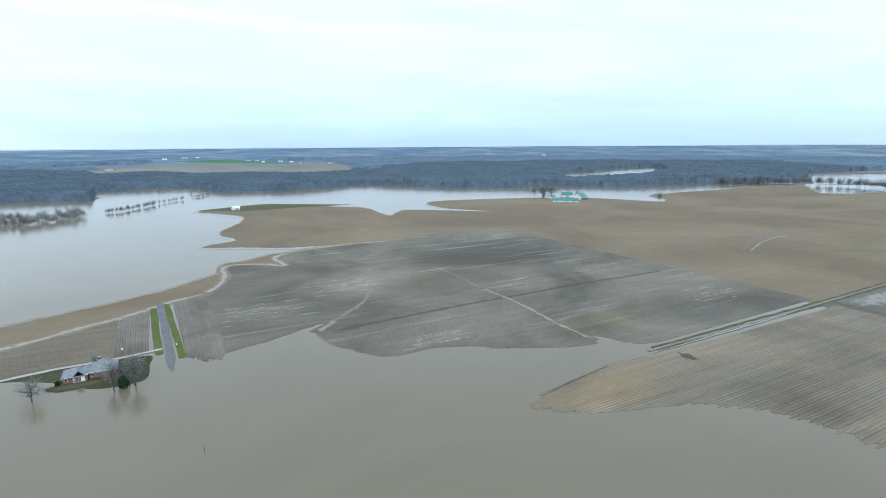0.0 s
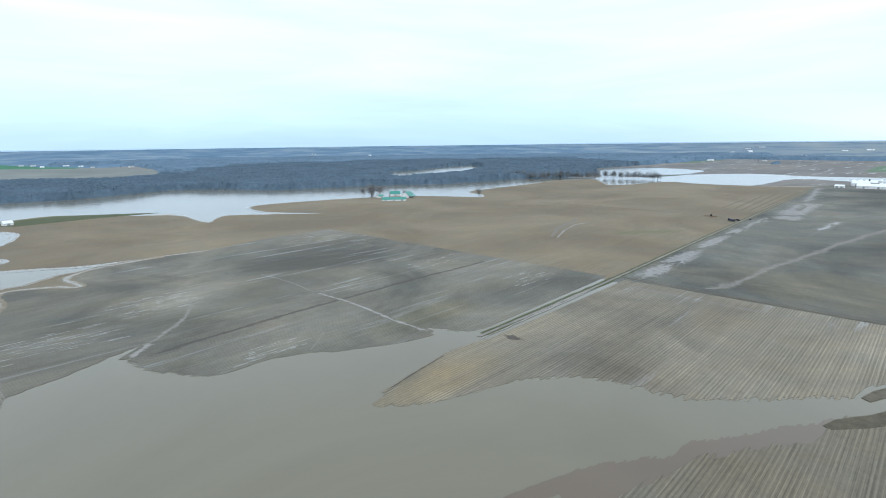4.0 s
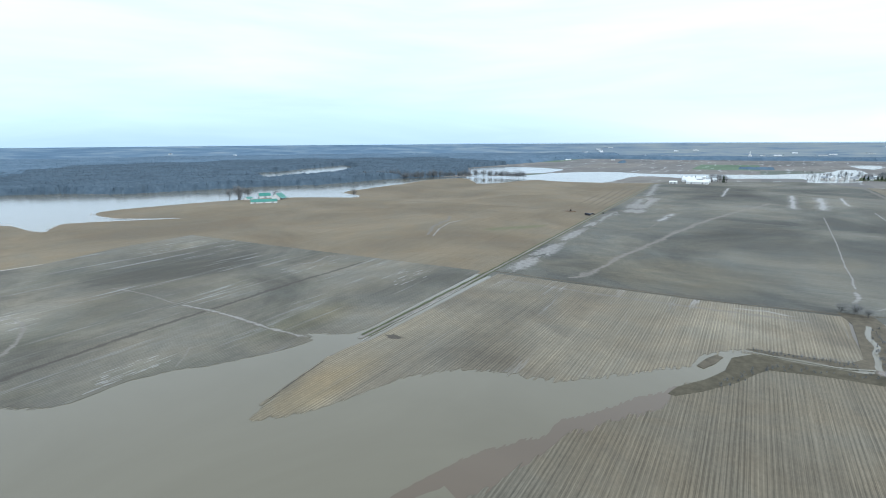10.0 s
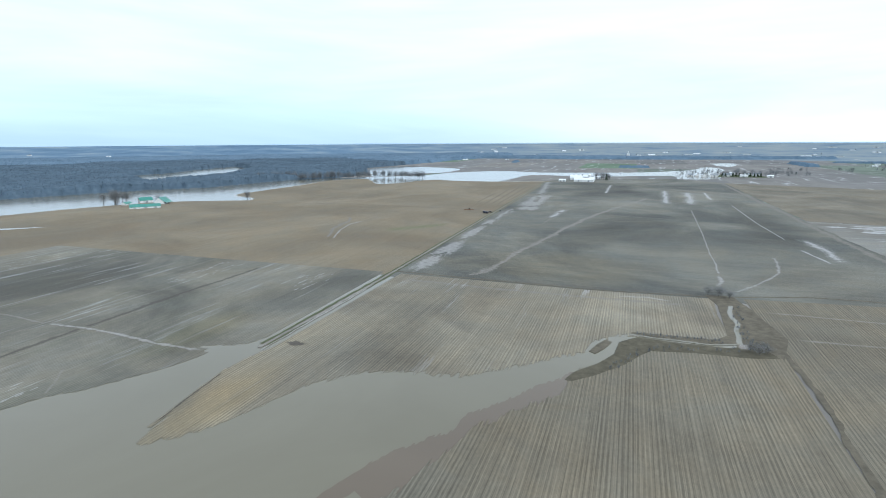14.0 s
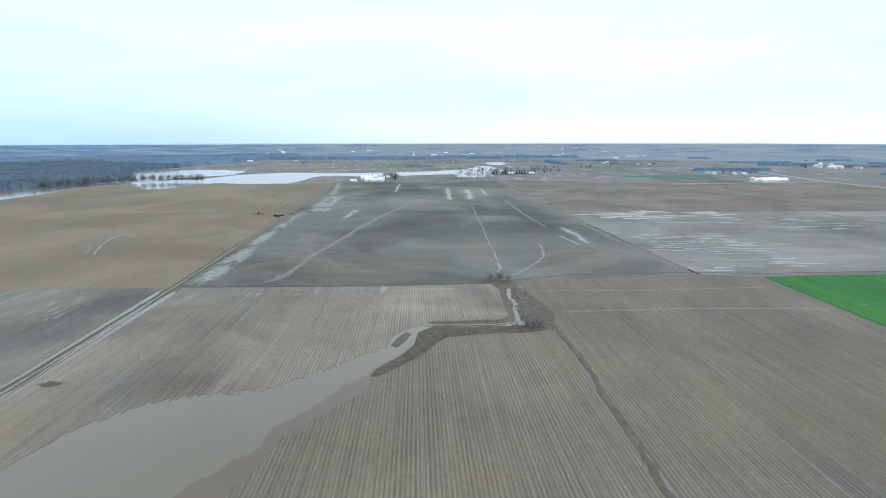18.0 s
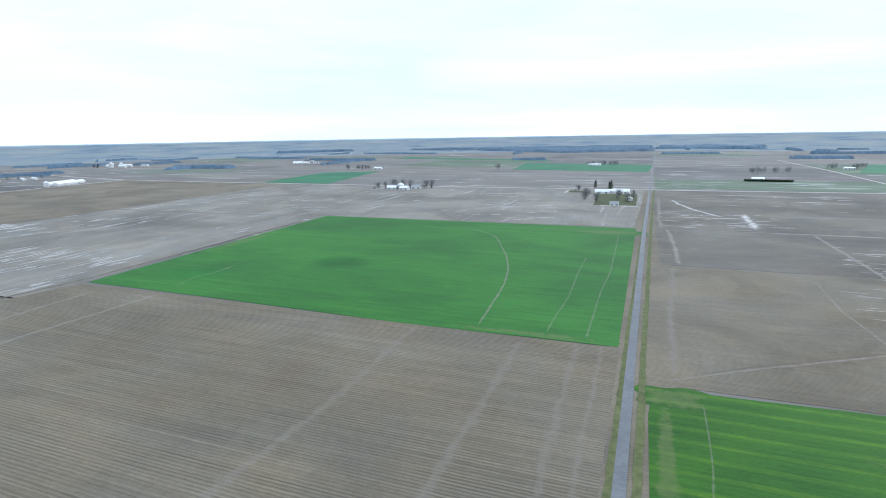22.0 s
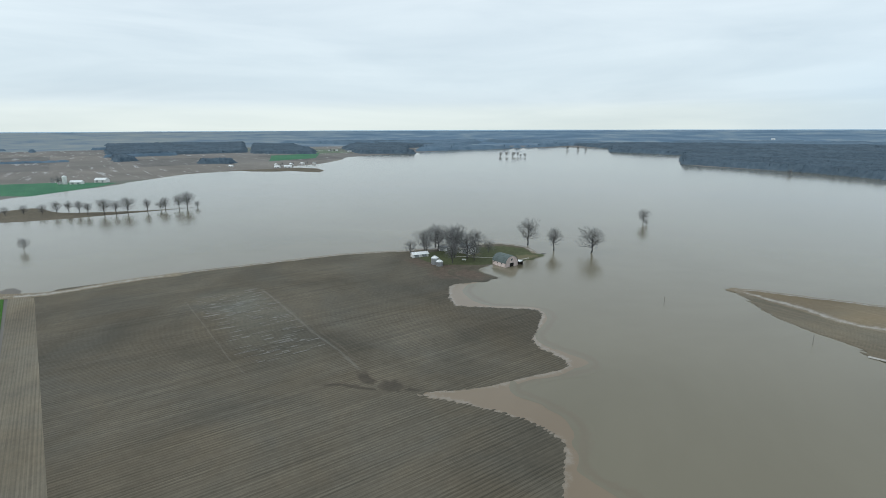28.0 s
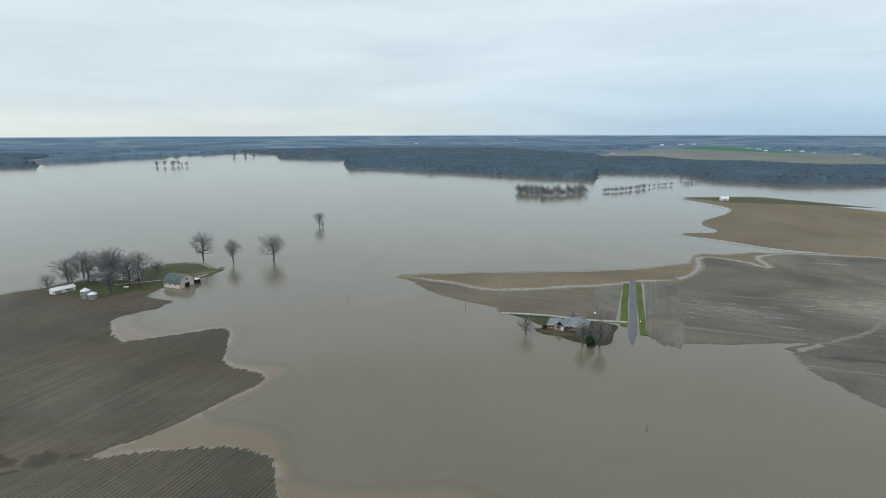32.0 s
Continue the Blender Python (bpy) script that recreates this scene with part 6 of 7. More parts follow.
def grain_bin(label, x, y, r, h, group="", mat=None):
    ob = thing("grain_bin", label, "grain bin", x, y, 0.15, 0, group)
    n = 28
    part("wall", cyl(r, r, -0.3, h, n), mat or M_TIN, ob)
    for k in range(1, 6):
        z = h * k / 6
        part("hoop", cyl(r + 0.05, r + 0.05, z - 0.05, z + 0.05, n), M_STEEL, ob)
    part("roof", cyl(r + 0.15, 0.45, h, h + r * 0.55, n), M_WHITEROOF, ob)
    part("cap", cyl(0.5, 0.4, h + r * 0.55, h + r * 0.55 + 0.4, 12), M_STEEL, ob)
    part("door", boxes((-0.5, -r - 0.08, 0.3, 0.5, -r + 0.1, 2.1)), M_STEEL, ob)
    return ob


def hip_roof(x0, x1, y0, y1, ze, zr, o=0.5):
    """A hipped roof as one closed shell; ridge along the longer side."""
    x0, x1, y0, y1 = x0 - o, x1 + o, y0 - o, y1 + o
    half = min(x1 - x0, y1 - y0) / 2
    ym, xm = (y0 + y1) / 2, (x0 + x1) / 2
    if x1 - x0 >= y1 - y0:
        ra, rb = (x0 + half * 0.96, ym, zr), (x1 - half * 0.96, ym, zr)
    else:
        ra, rb = (xm, y0 + half * 0.96, zr), (xm, y1 - half * 0.96, zr)
    bm = bmesh.new()
    lo = [bm.verts.new((*p, ze - 0.15)) for p in ((x0, y0), (x1, y0), (x1, y1), (x0, y1))]
    e = [bm.verts.new((*p, ze + 0.05)) for p in ((x0, y0), (x1, y0), (x1, y1), (x0, y1))]
    a, b = bm.verts.new(ra), bm.verts.new(rb)
    if x1 - x0 >= y1 - y0:
        fs = ((e[0], e[1], b, a), (e[1], e[2], b), (e[2], e[3], a, b), (e[3], e[0], a))
    else:
        fs = ((e[0], e[1], a), (e[1], e[2], b, a), (e[2], e[3], b), (e[3], e[0], a, b))
    for f in fs:
        bm.faces.new(f)
    for i in range(4):
        bm.faces.new((lo[i], lo[(i + 1) % 4], e[(i + 1) % 4], e[i]))
    bm.faces.new(lo[::-1])
    return bm


def window_on(ob, x, y, z0, z1, w, face="s"):
    dy = 0.05
    fr = part("window", boxes((x - w / 2 - 0.1, y - dy, z0 - 0.1, x + w / 2 + 0.1, y + dy, z1 + 0.1)), M_TRIM, ob)
    part("pane", boxes((x - w / 2, y - dy - 0.03, z0, x - 0.04, y + dy + 0.03, z1)), M_DARKGLASS, fr)
    part("pane", boxes((x + 0.04, y - dy - 0.03, z0, x + w / 2, y + dy + 0.03, z1)), M_DARKGLASS, fr)
    return fr


# the flooded brick house
hs = thing("house", "low red brick house with grey hipped roofs beside flood water", "house", -31.0, 269.5, 0.2)
part("wall", boxes((-10.2, -5.0, -0.4, -1.2, 4.0, 2.7)), M_BRICK, hs, "red brick wall of the low wing")
part("wall", boxes((-0.6, -4.0, -0.4, 9.6, 5.5, 2.9)), M_BRICK, hs, "red brick wall of the main block")
part("wall", boxes((-1.2, -2.0, -0.4, -0.6, 4.0, 2.5)), M_BRICK, hs)
part("roof", hip_roof(-10.2, -1.6, -5.0, 4.0, 2.75, 5.0), M_SHINGLE, hs, "blue-grey shingled hip roof")
part("roof", hip_roof(-0.6, 9.6, -4.0, 5.5, 2.95, 6.6), M_SHINGLE, hs, "pale grey shingled pyramid roof")
part("roof", hip_roof(-4.0, 1.5, -1.5, 4.5, 2.65, 4.6), M_SHINGLE, hs, "grey shingled linking roof")
bm = bmesh.new()
gp = [bm.verts.new(p) for p in ((-6.6, -5.6, 2.6), (-1.8, -5.6, 2.6), (-4.2, -5.6, 5.2), (-6.6, 0.5, 2.6), (-1.8, 0.5, 2.6), (-4.2, 0.5, 5.2))]
for f in ((0, 3, 5, 2), (1, 2, 5, 4), (3, 4, 5), (0, 1, 4, 3), (0, 2, 1)):
    bm.faces.new([gp[q] for q in f])
part("gable_roof", bm, M_SHINGLE, hs, "grey gabled roof over the entry")
bm = bmesh.new()
bm.faces.new([bm.verts.new(p) for p in ((-6.2, -5.64, 2.75), (-2.2, -5.64, 2.75), (-4.2, -5.64, 4.8))])
bmesh.ops.solidify(bm, geom=bm.faces[:], thickness=0.03)
part("gable_front", bm, M_TRIM, hs, "white boarded gable")
part("porch_post", boxes((-6.3, -5.5, -0.3, -6.1, -5.3, 2.6)), M_TRIM, hs)
part("porch_post", boxes((-2.3, -5.5, -0.3, -2.1, -5.3, 2.6)), M_TRIM, hs)
part("porch_slab", boxes((-6.5, -5.6, -0.3, -1.9, -5.0, 0.1)), M_GRAVEL, hs)
part("step", boxes((-3.8, -6.1, -0.3, -2.2, -5.6, 0.0)), M_GRAVEL, hs)
part("ridge_cap", boxes((1.2, 0.65, 6.5, 7.8, 0.85, 6.66)), M_GREYROOF, hs)
part("chimney", boxes((2.6, 3.2, 4.0, 3.6, 4.2, 6.6)), M_BRICK, hs)
part("chimney_cap", boxes((2.5, 3.1, 6.6, 3.7, 4.3, 6.75)), M_GREYROOF, hs)
part("gutter", boxes((-10.8, -5.65, 2.6, -1.0, -5.5, 2.75)), M_TRIM, hs)
part("gutter", boxes((-1.2, -4.65, 2.8, 10.2, -4.5, 2.95)), M_TRIM, hs)
dr = part("door", boxes((-3.6, -5.1, 0, -2.4, -4.95, 2.1)), M_TRIM, hs, "white front door")
part("door_knob", boxes((-2.7, -5.16, 1.0, -2.6, -5.1, 1.1)), M_STEEL, dr)
for wx in (-9.0, -6.6, -5.0):
    window_on(hs, wx, -5.02, 1.0, 2.1, 1.1)
for wx in (0.8, 3.2, 5.8, 8.2):
    window_on(hs, wx, -4.02, 1.0, 2.2, 1.3)
for wx in (-8.0, -4.0):
    window_on(hs, wx, 4.02, 1.0, 2.1, 1.2)
for wx in (1.5, 6.5):
    window_on(hs, wx, 5.52, 1.0, 2.2, 1.3)
evergreen("evergreen_bush", "dark green evergreen bush standing in flood water", -18.3, 248.0, 5.0, 2.2, 5, False)
evergreen("evergreen_bush", "small dark shrub beside the brick house", -43.0, 264.5, 1.6, 1.0, 6, False)
evergreen("evergreen_bush", "small dark shrub beside the brick house", -20.2, 266.0, 1.5, 0.9, 7, False)
for i, (x, y, h, k, lab) in enumerate(((-50, 252, 11.5, "small", "rounded leafless tree standing in flood water"), (-14, 249, 15, "upright", "thin leafless tree at the lawn's flooded edge"),
                                       (-22, 249, 13, "upright", "thin leafless tree at the lawn's flooded edge"), (-30, 279, 8, "small", "leafless tree behind a brick house"))):
    place_tree(k, x, y, h, i + 2, lab, "trees round the brick house")

# posts and signs
for i, (x, y, h) in enumerate(((7, 179, 2.6), (-90, 276.5, 4.5), (-164, 272.5, 4.5), (1.5, 665, 8.0), (-20, 291, 2.4))):
    p = thing("post", "lone weathered wooden post standing in flood water" if i < 4 else "white birdhouse post on stubble", "post", x, y, 0.0, 0, "posts in the flood" if i < 4 else "")
    part("shaft", cyl(0.1, 0.08, -0.5, h, 8), M_POLE, p)
    part("cap", boxes((-0.12, -0.1, h, 0.12, 0.1, h + 0.2)) if i < 4 else boxes((-0.4, -0.35, h, 0.4, 0.35, h + 0.7)), M_POLE if i < 4 else M_TRIM, p)
mb = thing("mailbox", "white mailbox on a post beside the flooded road", "mailbox", 3.6, 288.5, 0.2)
part("shaft", boxes((-0.06, -0.06, -0.3, 0.06, 0.06, 1.1)), M_POLE, mb)
part("box", boxes((-0.3, -0.45, 1.1, 0.3, 0.45, 1.6)), M_TRIM, mb)
part("flag", boxes((0.3, -0.1, 1.3, 0.34, 0.1, 1.75)), M_RUST, mb)

# the farm on the western island
shed("shed", "long low white metal shed with a pale roof", "shed", -346, 224, 78, 13, 5.5, 2.4, 3.8, M_WHITE, M_WHITEROOF, 2, 2)
grain_bin("round galvanised grain bin with a cone roof", -319.0, 220.0, 2.7, 4.9, "farm grain bins")
grain_bin("shorter galvanised grain bin with a cone roof", -313.0, 220.0, 2.6, 3.3, "farm grain bins")
bn = thing("barn", "old gambrel barn with whitewashed boards and grey-green roof in floodwater", "barn", -287, 261.5, 0.0, 0)
prof = [(-6.0 * math.cos(math.pi * k / 8), 2.9 + 5.0 * math.sin(math.pi * k / 8) ** 0.85) for k in range(9)]
for side in (-7.0, 7.0):
    bm = bmesh.new()
    ring = [bm.verts.new((side, y, z)) for y, z in [(-6.0, -0.5)] + prof + [(6.0, -0.5)]]
    back = [bm.verts.new((side - math.copysign(0.3, side), v.co.y, v.co.z)) for v in ring]
    bm.faces.new(ring if side > 0 else ring[::-1])
    bm.faces.new(back[::-1] if side > 0 else back)
    part("gable_wall", bm, M_PINKWALL, bn)
for s in (-1, 1):
    part("side_wall", boxes((-7.0, s * 6.0 - 0.15, -0.5, 7.0, s * 6.0 + 0.15, 2.95)), M_PINKWALL, bn)
for (ya, za), (yb, zb) in zip(prof[:-1], prof[1:]):
    lowf = (ya, za) if za < zb else (yb, zb)
    top = (yb, zb) if za < zb else (ya, za)
    part("roof_slope", slope(-7.4, 7.4, lowf[0] * (1.06 if abs(lowf[0]) > 5.9 else 1.0), lowf[1], top[0], top[1], 0.15), M_OLDROOF, bn)
# Solid panel; the doorway's inner shade is its colour.
part("barn_door", boxes((7.0, -1.8, 0.1, 7.12, 1.8, 2.8)), M_OPENSHADE, bn, "barn doorway panel painted with the dark of its inside")
part("loft_door", boxes((7.0, -0.8, 4.6, 7.12, 0.8, 6.0)), M_OLDROOF, bn)
for wx in (-5.5, -1.5, 3.0):
    part("window", boxes((wx - 0.5, -6.2, 1.8, wx + 0.5, -6.1, 2.7)), M_DARKGLASS, bn)
part("lean_to_roof", boxes((-2.0, 6.2, 2.9, 8.4, 10.5, 3.05)), M_WHITEROOF, bn, "white metal lean-to roof")
# Back panel coloured as the shade under the lean-to.
part("lean_to_back", boxes((-1.8, 10.0, -0.5, 8.0, 10.2, 2.9)), M_OPENSHADE, bn)
for px, py in ((8.1, 6.6), (8.1, 8.4), (8.1, 10.2)):
    part("post", boxes((px - 0.12, py - 0.12, -0.5, px + 0.12, py + 0.12, 2.9)), M_POLE, bn)
shed("farmhouse", "white farmhouse half hidden by bare trees", "house", -333, 262, 10, 11, 8, 5.0, 8.0, M_WHITE, M_GREYROOF, 1, 3)
shed("garage", "small grey garage beside bare trees", "garage", -352, 252, 20, 7, 6, 2.6, 4.0, M_WHITE, M_GREYROOF, 1, 1)
tk = thing("fuel_tank", "white fuel tank on the farm lawn", "tank", -313, 243, 0.2, 20)
tb = cyl(0.55, 0.55, -1.5, 1.5, 14)
bmesh.ops.rotate(tb, verts=tb.verts, cent=(0, 0, 0), matrix=Matrix.Rotation(math.pi / 2, 3, "Y"))
bmesh.ops.translate(tb, verts=tb.verts, vec=(0, 0, 1.2))
part("drum", tb, M_TRIM, tk)
for lx in (-1.0, 1.0):
    part("leg", boxes((lx - 0.08, -0.4, -0.2, lx + 0.08, 0.4, 0.8)), M_STEEL, tk)
for i, (x, y, h, k) in enumerate(((-356, 222, 14, "small"), (-363, 240, 19, "broad"), (-366, 253, 21, "old"), (-352, 246, 21, "broad"), (-334, 246, 25, "broad"), (-326, 244, 24, "old"), (-344, 258, 24, "old"),
                                  (-318, 250, 22, "broad"), (-330, 268, 20, "old"), (-313, 232, 18, "upright"), (-324, 277, 13, "small"), (-347, 231, 17, "upright"), (-310, 250, 17, "small"))):
    place_tree(k, x, y, h, i + 20, "leafless shade tree in a farm yard", "farm yard trees")
for i, (x, y, h, k) in enumerate(((-325, 322, 25, "old"), (-298, 325, 21, "upright"), (-273, 342, 23, "broad"), (-328, 492, 17, "old"), (-323, 490, 7, "small"))):
    place_tree(k, x, y, h, i + 50, "lone leafless tree standing in flood water", "trees standing in the lake", -0.2)
lg = thing("drift_log", "dark drift log floating in flood water", "log", -295, 310, 0.0, 15)
lb = cyl(0.45, 0.35, -2.2, 2.2, 8)
bmesh.ops.rotate(lb, verts=lb.verts, cent=(0, 0, 0), matrix=Matrix.Rotation(math.pi / 2, 3, "Y"))
part("log", lb, M_BARK, lg)

# tree row on the spit, lone bushes in the lake
for i, (x, y, h, k) in enumerate(((-742, 128, 22, "broad"), (-744, 119, 18, "old"), (-742, 103, 17, "old"), (-742, 98, 14, "small"), (-742, 83, 17, "upright"), (-745, 62, 20, "broad"), (-744, 50, 17, "upright"), (-746, 38, 20, "broad"), (-755, 22, 16, "upright"),
                                  (-772, 14, 17, "upright"), (-786, 4, 16, "upright"), (-788, -8, 16, "old"), (-790, -22, 15, "small"), (-800, -40, 14, "small"), (-805, -58, 13, "small"), (-741, 140, 10, "small"))):
    place_tree(k, x, y, h, i + 70, "leafless tree on a flooded spit", "tree row on the spit")
for i, (x, y, h) in enumerate(((-560, -32, 13), (-489, 1231, 14), (-314, 1216, 12), (74, 1250, 9), (-1422, 1263, 16), (-1400, 1272, 18), (-1384, 1290, 18), (-1375, 1300, 17), (-1676, 1892, 18), (-1629, 1907, 18), (-1631, 1965, 14), (762, 626, 17), (-1116, -241, 16), (401, -1491, 20))):
    place_tree("small" if h < 16 else "old", x, y, h, i + 90, "leafless tree standing alone in the open", "lone trees")
for i, (x, y, h) in enumerate(((374, -52, 6.5), (372, -58, 7), (377, -60, 6), (370, -64, 5.5), (276, -59, 5), (272, -62, 5.5), (275, -66, 5), (280, -65, 4.5))):
    place_tree("brush", x, y, h, i + 110, "leafless brush on a creek bank", "creek brush", 0.2)

rng_b = random.Random(31)
BR = [(352, -64), (330, -62), (308, -61), (292, -60), (284, -62), (276, -60), (270, -40), (268, -20), (258, -10), (246, -3), (234, 4)]
far_trees("leafless brush along the creek banks", [(ax + (bx - ax) * f + rng_b.uniform(-2.5, 2.5), ay + (by - ay) * f + rng_b.uniform(-2.5, 2.5), rng_b.uniform(1.2, 3.2)) for (ax, ay), (bx, by) in zip(BR[:-1], BR[1:]) for f in (0.0, 0.12, 0.25, 0.37, 0.5, 0.62, 0.75, 0.87)] + [(283 + rng_b.uniform(-1, 2), -48 + k * 1.6, rng_b.uniform(1.5, 3.5)) for k in range(26)], "brush", 83)

# farm with green roofs in the stubble
shed("long_barn", "long low barn with white walls and a green roof", "barn", 625, 706, -44, 42, 15, 2.4, 6.0, M_WHITE, M_GREENROOF, 3, 4, "green-roofed farm")
shed("barn", "tall white barn with a green roof", "barn", 678, 728, 20, 22, 15, 4.5, 10.5, M_WHITE, M_GREENROOF, 2, 2, "green-roofed farm", 5.0)
shed("farmhouse", "white farmhouse with a green roof", "house", 688, 775, -30, 20, 14, 3.2, 8.0, M_WHITE, M_GREENROOF, 1, 4, "green-roofed farm")
shed("shed", "small white shed with a green roof", "shed", 645, 768, 10, 14, 9, 2.4, 5.0, M_WHITE, M_GREENROOF, 1, 2, "green-roofed farm")
for i, (x, y, h, k) in enumerate(((664, 815, 24, "broad"), (655, 806, 22, "old"), (648, 795, 22, "broad"), (672, 800, 20, "old"), (640, 785, 17, "upright"), (700, 760, 14, "small"), (640, 812, 19, "old"), (680, 818, 18, "upright"), (630, 770, 13, "small"))):
    place_tree(k, x, y, h, i + 130, "leafless tree beside a green-roofed farm", "green-roofed farm trees")
shed("boathouse", "small white cabin on a grass bank", "cabin", 113, 884, 15, 11, 7, 3.2, 6.0, M_WHITE, M_WHITEROOF, 1, 2)

# vehicles on the farm lane


def vehicle(name, label, category, x, y, turn, length, width, boxes_in, wheels, paint, group=""):
    ob = thing(name, label, category, x, y, 0.25, turn, group)
    for pname, dims, mat in boxes_in:
        bm = boxes(dims)
        bmesh.ops.bevel(bm, geom=bm.edges[:], offset=0.12, segments=2, affect="EDGES")
        part(pname, bm, mat, ob)
    for wx, wr in wheels:
        for s in (-1, 1):
            wb = cyl(wr, wr, -0.18, 0.18, 14)
            bmesh.ops.rotate(wb, verts=wb.verts, cent=(0, 0, 0), matrix=Matrix.Rotation(math.pi / 2, 3, "X"))
            bmesh.ops.translate(wb, verts=wb.verts, vec=(wx, s * (width / 2 - 0.1), wr))
            w = part("wheel", wb, M_RUBBER, ob)
            rb = cyl(wr * 0.5, wr * 0.5, -0.2, 0.2, 10)
            bmesh.ops.rotate(rb, verts=rb.verts, cent=(0, 0, 0), matrix=Matrix.Rotation(math.pi / 2, 3, "X"))
            bmesh.ops.translate(rb, verts=rb.verts, vec=(wx, s * (width / 2 - 0.1), wr))
            part("rim", rb, M_STEEL, w)
    return ob


vehicle("truck", "dark truck parked on a farm lane", "truck", 716, 188, 60, 8, 2.5, (("cab", (2.2, -1.2, 0.8, 4.4, 1.2, 3.4), M_NAVY), ("bed", (-4.6, -1.25, 0.9, 2.0, 1.25, 3.0), M_NAVY), ("windscreen", (4.0, -1.0, 2.2, 4.5, 1.0, 3.1), M_DARKGLASS), ("bumper", (4.3, -1.1, 0.6, 4.7, 1.1, 1.0), M_STEEL)), ((3.2, 0.55), (-2.2, 0.55), (-3.4, 0.55)), M_NAVY)
vehicle("pickup_truck", "dark pickup truck parked behind a truck", "pickup", 728, 184, 60, 5.5, 2.0, (("body", (-2.7, -1.0, 0.5, 2.7, 1.0, 1.25), M_NAVY), ("cab", (-0.6, -0.9, 1.2, 1.4, 0.9, 2.0), M_NAVY), ("window", (-0.4, -0.95, 1.4, 1.2, 0.95, 1.85), M_DARKGLASS)), ((1.7, 0.42), (-1.7, 0.42)), M_NAVY)
vehicle("car", "dark car parked beside the farm lane", "car", 744, 174, 20, 4.5, 1.9, (("body", (-2.3, -0.95, 0.4, 2.3, 0.95, 1.0), M_NAVY), ("cabin", (-1.4, -0.85, 0.95, 1.1, 0.85, 1.55), M_DARKGLASS)), ((1.4, 0.36), (-1.4, 0.36)), M_NAVY)
vehicle("tractor", "rusty red tractor with a folded implement in stubble", "tractor", 745, 220, 10, 5, 2.2, (("hood", (0.3, -0.5, 0.9, 2.6, 0.5, 1.9), M_RUST), ("cab", (-1.2, -0.8, 1.2, 0.3, 0.8, 3.0), M_DARKGLASS), ("cab_roof", (-1.3, -0.9, 3.0, 0.4, 0.9, 3.2), M_RUST), ("implement_bar", (-4.5, -7.5, 0.7, -3.5, 7.5, 1.4), M_RUST), ("drawbar", (-3.6, -0.15, 0.7, -1.2, 0.15, 0.95), M_STEEL)), ((1.9, 0.55), (-0.8, 0.95)), M_RUST)

# white farm beside the flood in the east
for i, (x, y, t, l, w, e, r) in enumerate(((1345, 108, 8, 46, 16, 5, 9), (1400, 130, 10, 30, 14, 6, 11), (1440, 115, 0, 24, 14, 6, 11), (1338, 158, 5, 16, 10, 3.5, 6), (1455, 82, 20, 16, 10, 4, 7), (1390, 92, 0, 14, 10, 4.5, 8))):
    shed("farm_building", "white farm building beside the flood", "barn", x, y, t + 80, l, w, e, r, M_WHITE, M_WHITEROOF, 2, 2, "white farm")
for i, (x, y, r, h) in enumerate(((1425, 145, 5, 9), (1435, 135, 5, 9), (1415, 100, 4, 12))):
    grain_bin("white grain bin beside farm buildings", x, y, r, h, "white farm bins", M_WHITE)
for i, (x, y, h) in enumerate(((1420, 84, 22), (1435, 72, 20), (1412, 66, 20), (1410, 52, 16), (1450, 60, 18))):
    place_tree("broad" if i % 2 else "old", x, y, h, i + 140, "leafless tree beside white farm buildings", "white farm trees")
evergreen("conifer", "dark conifer beside white farm buildings", 1400, 58, 15, 4, 30)
evergreen("conifer", "dark conifer beside white farm buildings", 1408, 118, 14, 4, 31)


def homestead(label, group, x, y, sheds, trees, conifers=(), bins=(), roof=None, wall=None):
    """A distant farm: buildings, bins and trees at offsets from its yard."""
    for k, (dx, dy, t, l, w, e) in enumerate(sheds):
        shed("farm_building", label, "farm building", x + dx, y + dy, t, l * 0.85, w * 0.85, e * 0.8, e * 0.8 + w * 0.24, wall or M_WHITE, roof or (M_GREYROOF if k % 3 == 2 else M_WHITEROOF), 2, 2, group)
    if math.hypot(x, y) > 1150 and trees:
        far_trees("bare trees round a distant farmstead", [(x + dx + q * (7 - k % 5), y + dy - q * (8 - k % 4), h * (1 - 0.12 * q)) for k, (dx, dy, h) in enumerate(trees) for q in (0, 1)], "trees", int(abs(x)))
    else:
        for k, (dx, dy, h) in enumerate(trees):
            place_tree(("broad", "old", "upright", "small")[k % 4], x + dx, y + dy, h, int(abs(x)) + k * 3, "leafless tree round a distant farmstead", group + " trees")
            place_tree("brush", x + dx + 5 - k % 9, y + dy + 6 - (k * 3) % 11, 0.42 * h, k + 5, "leafless brush under farmstead trees", group + " brush")
    for k, (dx, dy, h) in enumerate(conifers):
        evergreen("conifer", "dark conifer beside a distant farmstead", x + dx, y + dy, h, h * 0.26, int(abs(y)) + k)
    for dx, dy, r, h in bins:
        grain_bin("white grain bin of a distant farmstead", x + dx, y + dy, r, h, group + " bins", M_WHITE)


homestead("white and pale grey farm sheds beside the straight road", "roadside farm", 60, -935, [(10, 8, 3, 28, 14, 4.5), (-20, 2, 0, 30, 16, 5), (-18, 160, 5, 14, 10, 4), (-4, -10, 0, 16, 10, 4), (-36, 100, 90, 14, 10, 4)], [(52, -20, 12), (30, 60, 16), (-20, 85, 18), (-34, 110, 16), (28, 95, 15), (10, 120, 14), (-40, 60, 14)], [(30, -90, 14), (1, -70, 16), (4, -66, 13)])
